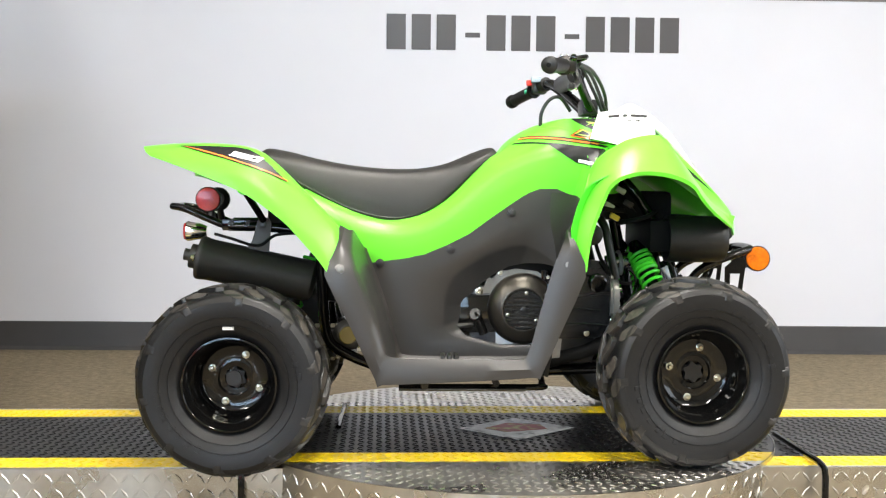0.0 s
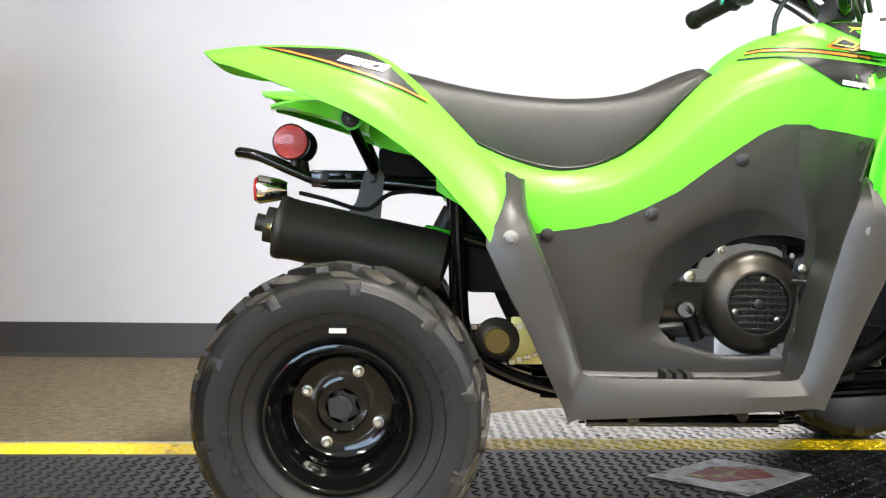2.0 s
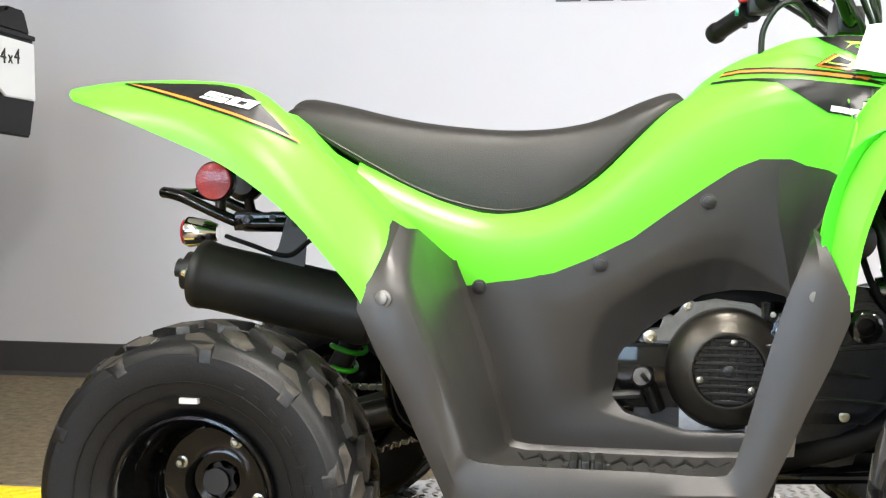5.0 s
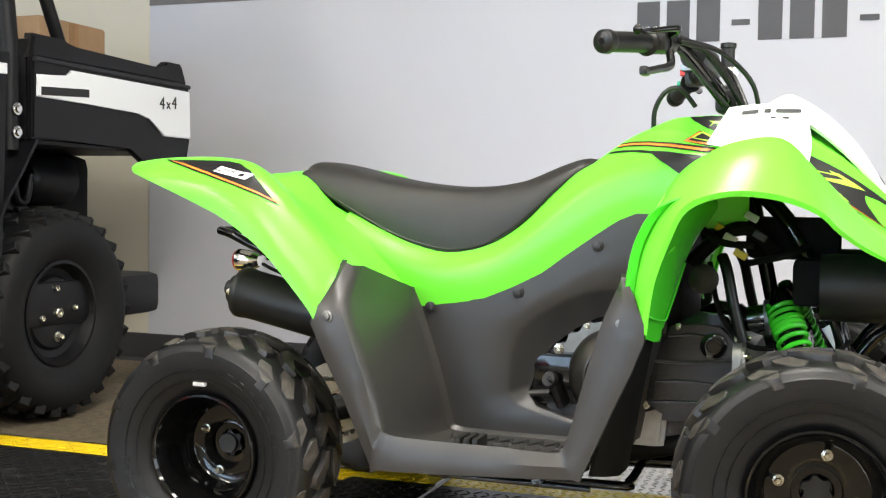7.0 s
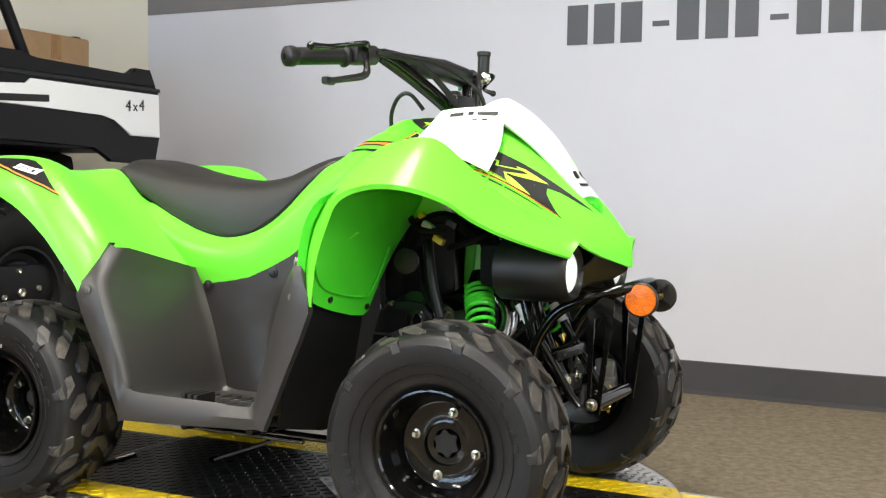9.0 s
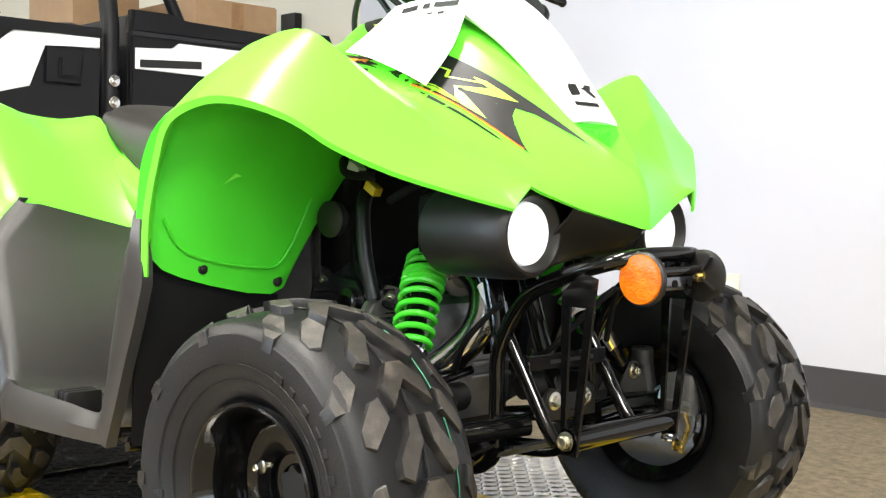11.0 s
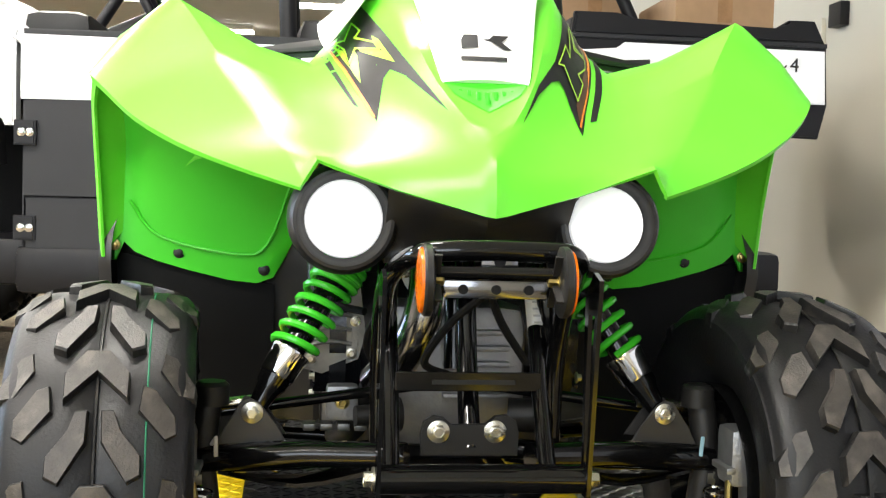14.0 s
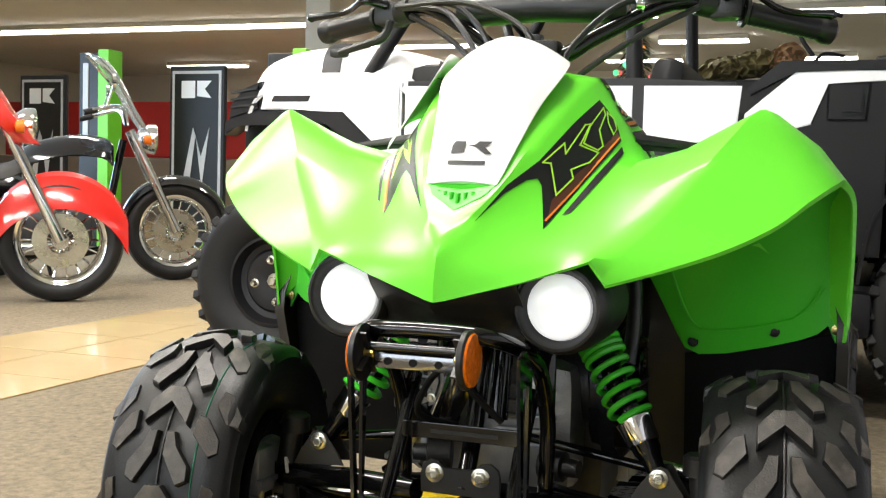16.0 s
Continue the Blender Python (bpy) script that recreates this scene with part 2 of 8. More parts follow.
def axis(at, way):
    """A pose whose z axis points along way."""
    return Matrix.Translation(at) @ Vector(way).to_track_quat("Z", "Y").to_matrix().to_4x4()


def sheet(rows, thick=0.0, bm=None, soft=(0, 0)):
    """A surface through rows of points (all of one length), smoothed along and across, with thickness."""
    bm = bm or bmesh.new()
    rows = [[Vector(p) for p in r] for r in rows]
    if soft[1]:
        rows = [smooth_path(r, soft[1]) for r in rows]
    if soft[0]:
        cols = [smooth_path(c, soft[0]) for c in zip(*rows)]
        rows = [list(r) for r in zip(*cols)]
    grid = [[bm.verts.new(p) for p in r] for r in rows]
    faces = []
    for a, b in zip(grid, grid[1:]):
        for k in range(len(a) - 1):
            q = (a[k], a[k + 1], b[k + 1], b[k])
            if len({tuple(round(c, 6) for c in v.co) for v in q}) >= 3:
                faces.append(bm.faces.new(q))
    bmesh.ops.remove_doubles(bm, verts=[v for r in grid for v in r], dist=1e-5)
    if thick:
        fs = [f for f in bm.faces]
        bmesh.ops.recalc_face_normals(bm, faces=fs)
        bmesh.ops.solidify(bm, geom=fs, thickness=thick)
    return bm


def slab(outline, a, b, frame_of, bevel=0.0, bm=None):
    """A flat plate: outline in (u, v), from depth a to b, laid by frame_of(u, v, depth)."""
    bm = bm or bmesh.new()
    lo = [bm.verts.new(frame_of(u, v, a)) for u, v in outline]
    hi = [bm.verts.new(frame_of(u, v, b)) for u, v in outline]
    n = len(outline)
    fs = [bm.faces.new(lo[::-1]), bm.faces.new(hi)]
    for k in range(n):
        fs.append(bm.faces.new((lo[k], lo[(k + 1) % n], hi[(k + 1) % n], hi[k])))
    if bevel:
        es = [e for e in fs[1].edges] + [e for e in fs[0].edges]
        bmesh.ops.bevel(bm, geom=es, offset=bevel, segments=2, affect="EDGES")
    return bm


def flip(pts, s):
    """Points of the near side, laid on the side s (-1: as given, 1: mirrored)."""
    return [(x, -y if s > 0 else y, z) for x, y, z in pts]


def bolt(at, way, r, parent, name="bolt", material=None, h=None, hexed=True):
    h = h or r * 0.7
    bm = lathe([(-r * 0.2, 0), (-r * 0.2, r * 1.5), (r * 0.12, r * 1.5), (r * 0.17, r * 1.4), (r * 0.17, 0)], axis(at, way), sides=18)
    head = [(r * 0.15, 0), (r * 0.15, r), (h, r * 0.97), (h * 1.12, r * 0.78)] + ([(h * 1.12, r * 0.62), (h * 0.9, r * 0.56), (h * 0.9, 0)] if hexed else [(h * 1.12, 0)])
    lathe(head, axis(at, way), sides=6 if hexed else 14, bm=bm)
    return part(name, bm, material or STEEL, parent)

# ---- the showroom ----
FLOOR, WALL_Y, TOP = -0.08, 1.92, 2.75


def wall(name, lo, hi, material, label):
    return thing(name, box(lo, hi), material, label, "wall", kind="structure", smooth=False)


thing("floor", box((-18, -15, FLOOR - 0.1), (6, WALL_Y + 0.2, FLOOR)), CARPET, "brown flecked low-pile carpet of a vehicle showroom", "floor", kind="structure", smooth=False)
for tx0, tx1, ty0, ty1 in ((-17.8, 5.9, -2.87, -1.78), (-17.8, -7.0, -12.0, -5.6)):
    bm = bmesh.new()
    step = 0.46
    nx, ny = int((tx1 - tx0) / step), max(1, round((ty1 - ty0) / step))
    for i in range(nx):
        for j in range(ny):
            box((tx0 + i * step + 0.003, ty0 + j * step + 0.003, FLOOR - 0.004), (tx0 + (i + 1) * step - 0.003, ty0 + (j + 1) * step - 0.003, FLOOR + 0.005), bm=bm)
    tagged(part("tile_walkway", bm, TILE, smooth=False), "polished beige floor tiles of the aisle", "floor", kind="stuff")
wall("wall_north", (-1.72, WALL_Y, FLOOR), (6, WALL_Y + 0.2, 1.375), WALL, "light grey painted showroom wall")
wall("wall_north_top", (-1.72, WALL_Y - 0.004, 1.375), (6, WALL_Y + 0.2, TOP), WALL_GREY, "dark grey painted band on the showroom wall")
wall("wall_north_cream", (-18, WALL_Y + 0.006, FLOOR), (-1.72, WALL_Y + 0.2, TOP), WALL_CREAM, "cream painted showroom wall beside the grey one")
wall("wall_west", (-18.2, -15, FLOOR), (-18, WALL_Y + 0.2, TOP), WALL_CREAM, "far beige wall of the showroom")
wall("wall_south", (-18, -15.2, FLOOR), (-6.5, -15, TOP), WALL_CREAM, "beige wall across the showroom")
wall("wall_side", (-6.7, -15, FLOOR), (-6.5, -8.9, TOP), WALL_CREAM, "beige wall beside the shop window")


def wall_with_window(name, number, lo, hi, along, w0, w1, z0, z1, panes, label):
    """A wall of four blocks round an opening added for a fill lamp, with its window frame, sill and panes."""
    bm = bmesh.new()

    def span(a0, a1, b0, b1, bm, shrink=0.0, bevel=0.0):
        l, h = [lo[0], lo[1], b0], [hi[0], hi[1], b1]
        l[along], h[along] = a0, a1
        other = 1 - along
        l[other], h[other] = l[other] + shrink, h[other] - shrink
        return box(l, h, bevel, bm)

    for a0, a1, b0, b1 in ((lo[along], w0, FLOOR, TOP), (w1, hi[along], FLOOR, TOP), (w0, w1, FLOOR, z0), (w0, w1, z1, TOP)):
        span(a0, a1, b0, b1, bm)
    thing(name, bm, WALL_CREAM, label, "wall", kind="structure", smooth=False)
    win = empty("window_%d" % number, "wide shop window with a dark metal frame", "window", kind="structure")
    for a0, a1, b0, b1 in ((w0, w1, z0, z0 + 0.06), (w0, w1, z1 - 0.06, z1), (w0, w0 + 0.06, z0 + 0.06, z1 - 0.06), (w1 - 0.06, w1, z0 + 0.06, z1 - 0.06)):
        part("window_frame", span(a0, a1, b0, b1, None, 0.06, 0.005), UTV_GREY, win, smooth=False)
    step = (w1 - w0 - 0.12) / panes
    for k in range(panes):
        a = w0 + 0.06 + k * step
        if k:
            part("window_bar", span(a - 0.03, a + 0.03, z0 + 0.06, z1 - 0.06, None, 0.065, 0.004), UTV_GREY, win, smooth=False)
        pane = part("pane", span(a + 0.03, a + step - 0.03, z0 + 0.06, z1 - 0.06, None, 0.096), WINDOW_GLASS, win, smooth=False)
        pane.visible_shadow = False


# out-of-view walls and windows, added round the two fill lamps
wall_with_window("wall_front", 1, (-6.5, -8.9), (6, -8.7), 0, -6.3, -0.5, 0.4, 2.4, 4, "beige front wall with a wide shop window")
wall_with_window("wall_east", 2, (6, -8.9), (6.2, WALL_Y + 0.2), 1, -5.4, 0.2, 0.5, 2.45, 4, "beige window wall of the showroom")
thing("ceiling", box((-18.2, -15.2, TOP), (6.2, WALL_Y + 0.2, TOP + 0.1)), CEIL, "low greyish painted showroom ceiling", "ceiling", kind="structure", smooth=False)


def cove(u, v, d):
    return (d, WALL_Y - u, FLOOR + v)


bm = slab([(0, 0), (0.022, 0), (0.016, 0.006), (0.006, 0.014), (0.004, 0.112), (0.002, 0.115), (0, 0.115)], -1.72, 6, cove)
thing("baseboard", bm, BASE, "black vinyl cove base along the grey wall", "baseboard", kind="structure", smooth=False)
bm = slab([(0, 0), (0.022, 0), (0.016, 0.006), (0.006, 0.014), (0.004, 0.112), (0, 0.115)], -18, -1.72, lambda u, v, d: (d, WALL_Y + 0.006 - u, FLOOR + v))
thing("baseboard", bm, BASE, "black vinyl cove base along the cream wall", "baseboard", kind="structure", smooth=False)

# the row of large figures on the wall, given as plain bars
DIGITS = empty("wall_lettering", "row of large dark grey vinyl figures on the wall", "sign")
for k in range(12):
    u = 0.272 + k * 0.1015
    if k in (3, 7):
        part("bar", box((u + 0.015, WALL_Y - 0.003, 1.205), (u + 0.075, WALL_Y, 1.224)), WALL_INK, DIGITS, smooth=False)
    else:
        part("bar", box((u, WALL_Y - 0.003, 1.153), (u + 0.078, WALL_Y, 1.296)), WALL_INK, DIGITS, smooth=False)

outlet = empty("wall_outlet", "ivory plastic wall socket above the baseboard", "socket")
for ux, uz in ((0.06, 0.225), (2.42, 0.36)):
    plate = part("cover_plate", box((ux - 0.036, WALL_Y - 0.008, uz - 0.058), (ux + 0.036, WALL_Y, uz + 0.058), 0.004), WALL_CREAM, outlet)
    for dz in (-0.022, 0.022):
        part("socket_face", box((ux - 0.014, WALL_Y - 0.011, uz + dz - 0.013), (ux + 0.014, WALL_Y - 0.007, uz + dz + 0.013), 0.003), WHITE_PL, plate)

# ---- the turntable stand with tread plate ----
TURN = Matrix.Rotation(0.0215, 4, "Z")
DISC = Vector((0.605, 0.0, 0.0))
DISC_R = 0.625
YN0, YN1, YF0, YF1, EDGE_N, EDGE_F = -0.352, -0.268, 0.182, 0.277, -0.366, 0.29


def stand_xy(x, y, z):
    return TURN @ Vector((x, y, z))


def raised_bars(rects, z, size, pitch, height, keep, material, parent, name):
    """The lozenges of tread plate: alternate slanting bars, each with its own sloping sides."""
    verts, faces = [], []
    a, b, h = size[0] / 2, size[1] / 2, height
    for x0, x1, y0, y1 in rects:
        for i in range(int((x1 - x0) / pitch)):
            for j in range(int((y1 - y0) / pitch)):
                cx, cy = x0 + (i + 0.5) * pitch, y0 + (j + 0.5) * pitch
                if not keep(cx, cy):
                    continue
                ang = radians(52 if (i + j) % 2 else -52)
                ca, sa = math.cos(ang), math.sin(ang)
                n = len(verts)
                for (u, v, w) in ((-a, 0, 0), (0, -b, 0), (a, 0, 0), (0, b, 0), (-a * 0.55, 0, h), (0, -b * 0.5, h), (a * 0.55, 0, h), (0, b * 0.5, h)):
                    p = stand_xy(cx + u * ca - v * sa, cy + u * sa + v * ca, z + w)
                    verts.append(p[:])
                faces += [(n + 4, n + 5, n + 6, n + 7)] + [(n + k, n + (k + 1) % 4, n + 4 + (k + 1) % 4, n + 4 + k) for k in range(4)]
    data = bpy.data.meshes.new(name)
    data.from_pydata(verts, [], faces)
    data.materials.append(material)
    ob = new(name, data)
    ob.parent = parent
    return tagged(ob, kind="stuff")


def band(lo, hi, z0, z1):
    """A straight strip of the stand, lying along it."""
    return box((lo[0], lo[1], z0), (hi[0], hi[1], z1), m=TURN)


stand = empty("display_stand", "long low display stand of tread plate with yellow edges", "stand")
PZ = -0.010
part("base_box", band((-2.2, EDGE_N + 0.004), (3.0, EDGE_F - 0.004), FLOOR, PZ - 0.004), ALLOY, stand, smooth=False)
part("deck", band((-2.2, YN1), (3.0, YF0), PZ - 0.004, PZ), PLATE_BLACK, stand, "black painted tread plate deck", smooth=False)
part("yellow_edge", band((-2.2, YN0), (3.0, YN1), PZ - 0.004, PZ + 0.0002), PLATE_YELLOW, stand, "yellow painted edge strip", smooth=False)
part("yellow_edge", band((-2.2, YF0), (3.0, YF1), PZ - 0.004, PZ + 0.0002), PLATE_YELLOW, stand, "yellow painted edge strip", smooth=False)
part("bare_edge", band((-2.2, EDGE_N), (3.0, YN0), PZ - 0.004, PZ), PLATE, stand, smooth=False)
part("bare_edge", band((-2.2, YF1), (3.0, EDGE_F), PZ - 0.004, PZ), PLATE, stand, smooth=False)
part("side_skirt", band((-2.2, EDGE_N - 0.002), (3.0, EDGE_N + 0.003), FLOOR, PZ), PLATE, stand, "bare aluminium tread plate skirt", smooth=False)


def off_disc(x, y):
    return (x - DISC.x) ** 2 + (y - DISC.y) ** 2 > (DISC_R + 0.01) ** 2


raised_bars([(-1.3, 2.3, YN1, YF0)], PZ, (0.026, 0.009), 0.0205, 0.0016, off_disc, PLATE_BLACK, stand, "deck_relief")
raised_bars([(-1.3, 2.3, YN0, YN1), (-1.3, 2.3, YF0, YF1)], PZ + 0.0002, (0.026, 0.009), 0.0205, 0.0016, off_disc, PLATE_YELLOW, stand, "yellow_relief")
# slanting bars on the upright skirt
verts, faces = [], []
for i in range(150):
    for j in range(2):
        cx, cz, ang = -1.5 + i * 0.022, FLOOR + 0.018 + j * 0.032, radians(50 if (i + j) % 2 else -50)
        n = len(verts)
        for u, v, w in ((-0.014, 0, 0), (0, -0.0035, 0), (0.014, 0, 0), (0, 0.0035, 0), (-0.008, 0, 0.0016), (0, -0.0018, 0.0016), (0.008, 0, 0.0016), (0, 0.0018, 0.0016)):
            verts.append(stand_xy(cx + u * math.cos(ang) - v * math.sin(ang), EDGE_N - 0.002 - w, cz + u * math.sin(ang) + v * math.cos(ang))[:])
        faces += [(n + 4, n + 5, n + 6, n + 7)] + [(n + k, n + (k + 1) % 4, n + 4 + (k + 1) % 4, n + 4 + k) for k in range(4)]
data = bpy.data.meshes.new("skirt_relief")
data.from_pydata(verts, [], faces)
data.materials.append(PLATE)
ob = new("skirt_relief", data)
ob.parent = stand
tagged(ob, kind="stuff")

turntable = empty("turntable", "round tread plate turntable with a dark yellow-edged lane", "turntable")


def chord_sheet(y0, y1, z, t):
    """The part of the disc between two chords, as a thin plate."""
    n = 40
    top = [(DISC.x - math.sqrt(max(0, DISC_R**2 - y * y)), y) for y in np.linspace(y1, y0, n)]
    end = [(DISC.x + math.sqrt(max(0, DISC_R**2 - y * y)), y) for y in np.linspace(y0, y1, n)]
    return slab([(x, y) for x, y in top + end], z - t, z, lambda u, v, d: stand_xy(u, v, d))


part("base_disc", lathe([(FLOOR, 0), (FLOOR, DISC_R - 0.002), (-0.006, DISC_R - 0.002), (-0.006, 0)], Matrix.Translation(TURN @ DISC), 96), ALLOY, turntable)
part("rim_skirt", lathe([(FLOOR, DISC_R - 0.002), (FLOOR, DISC_R + 0.001), (0.0, DISC_R + 0.001), (0.0, DISC_R - 0.002)], Matrix.Translation(TURN @ DISC), 96, closed=True), PLATE, turntable,
     "bare aluminium tread plate skirt")
EPS = DISC_R - 0.004
for y0, y1, mm, nm in ((-EPS, YN0, PLATE, "bare_plate"), (YN0, YN1, PLATE_YELLOW, "yellow_edge"), (YN1, YF0, PLATE_BLACK, "dark_lane"), (YF0, YF1, PLATE_YELLOW, "yellow_edge"), (YF1, EPS, PLATE, "bare_plate")):
    part(nm, chord_sheet(y0, y1, 0.0, 0.006), mm, turntable, smooth=False)
    raised_bars([(DISC.x - DISC_R, DISC.x + DISC_R, y0, y1)], 0.0, (0.026, 0.009), 0.0205, 0.0016,
                lambda x, y: (x - DISC.x) ** 2 + y**2 < (DISC_R - 0.015) ** 2, mm, turntable, nm + "_relief")
verts, faces = [], []
for i in range(178):
    for j in range(2):
        a0, cz, ang = i * 2 * math.pi / 178, FLOOR + 0.022 + j * 0.034, radians(50 if (i + j) % 2 else -50)
        n = len(verts)
        for u, v, w in ((-0.014, 0, 0), (0, -0.0035, 0), (0.014, 0, 0), (0, 0.0035, 0), (-0.008, 0, 0.0016), (0, -0.0018, 0.0016), (0.008, 0, 0.0016), (0, 0.0018, 0.0016)):
            aa = a0 + (u * math.cos(ang) - v * math.sin(ang)) / DISC_R
            verts.append((TURN @ (DISC + Vector(((DISC_R + 0.001 + w) * math.cos(aa), (DISC_R + 0.001 + w) * math.sin(aa), cz + u * math.sin(ang) + v * math.cos(ang)))))[:])
        faces += [(n + 4, n + 5, n + 6, n + 7)] + [(n + k, n + (k + 1) % 4, n + 4 + (k + 1) % 4, n + 4 + k) for k in range(4)]
data = bpy.data.meshes.new("rim_relief")
data.from_pydata(verts, [], faces)
data.materials.append(PLATE)
ob = new("rim_relief", data)
ob.parent = turntable
tagged(ob, kind="stuff")
# worn diamond sticker on the lane, drawn as plain coloured shapes
sticker = empty("floor_sticker", "worn diamond-shaped sticker on the dark lane", "sticker")
part("ground_film", slab([(0.486, -0.015), (0.62, -0.14), (0.768, 0.0), (0.635, 0.115)], 0.0018, 0.003, lambda u, v, d: (u, v, d)), mat("worn_film", (0.45, 0.45, 0.45), 0.4, spread=0.4, scale=60, wear=0.5, wear_colour=(0.08, 0.08, 0.08)), sticker, smooth=False)
part("red_shape", slab([(0.55, -0.015), (0.6, -0.055), (0.70, -0.02), (0.69, 0.03), (0.61, 0.05)], 0.003, 0.0036, lambda u, v, d: (u, v, d)), mat("faded_red", (0.3, 0.05, 0.05), 0.5, spread=0.4, scale=60, wear=0.6, wear_colour=(0.4, 0.33, 0.12)), sticker, smooth=False)
# bent rod supports beside the stand
for rx, ry, sy in ((1.24, -0.378, -1), (0.024, -0.380, -1), (0.2, 0.31, 1)):
    thing("support_rod", tube([(rx, ry - sy * 0.32, PZ + 0.012), (rx, ry - sy * 0.03, PZ + 0.012), (rx, ry, PZ + 0.006), (rx, ry + sy * 0.006, PZ - 0.012), (rx, ry + sy * 0.006, FLOOR)], 0.007, sides=8), GLOSS_BLACK, "bent black steel support rod over the stand edge", "rod")

# ---- the quad bike ----
from mathutils.bvhtree import BVHTree

atv = empty("quad_bike", "lime green youth quad bike with black seat on a turntable", "quad bike")


def tread_blocks(R, w, phase, way):
    """Knobbly tread: a joined V, an open pair of curved arms, two slanting shoulder knobs, in ten rows round the tyre."""
    bm = bmesh.new()
    p = 2 * math.pi / 10
    half = w / 2
    kinds = [([(0.0, 0.02), (0.010, 0.02), (0.0285, -0.17), (0.028, -0.39), (0.0, -0.16)], 0.0115),
             ([(0.0055, -0.46), (0.0065, -0.69), (0.029, -0.98), (0.041, -0.93), (0.0405, -0.79), (0.022, -0.60), (0.016, -0.46)], 0.0115),
             ([(0.040, -0.26), (0.037, -0.46), (0.061, -0.68), (0.071, -0.63), (0.070, -0.49), (0.051, -0.28)], 0.011),
             ([(0.058, 0.06), (0.055, -0.12), (0.072, -0.32), (0.0845, -0.32), (0.0855, -0.20), (0.069, 0.04)], 0.0105)]

    def block(points, lift):
        n = len(points)
        ma, ml = sum(a for a, _ in points) / n, sum(b for _, b in points) / n
        rings = []
        for inset, rise in ((1.06, -0.004), (0.99, lift - 0.0016), (0.93, lift)):
            ring = []
            for ang, lat in points:
                a, b = ma + (ang - ma) * inset, lat if abs(lat) < 1e-6 else ml + (lat - ml) * inset
                f = min(1.0, abs(b) / half)
                r = R - 0.012 - 0.024 * f**2.4 + rise
                ring.append(bm.verts.new((r * math.cos(a), b * (1.0 + 0.02 * (f > 0.9)), r * math.sin(a))))
            rings.append(ring)
        bm.faces.new(rings[2]).material_index = 1
        for lo, hi in zip(rings, rings[1:]):
            for k in range(n):
                bm.faces.new((lo[k], lo[(k + 1) % n], hi[(k + 1) % n], hi[k]))

    k = half / 0.0875
    for i in range(10):
        for side in (-1, 1):
            for outline, lift in kinds:
                block([(phase + way * (i + c) * p, side * lat * k) for lat, c in outline], lift)
    ridge = [((R - 0.0105) * math.cos(a), 0.0, (R - 0.0105) * math.sin(a)) for a in np.linspace(0, 2 * math.pi, 72, endpoint=False)]
    tube(ridge, 0.0016, bm, 5, closed=True)
    return bm


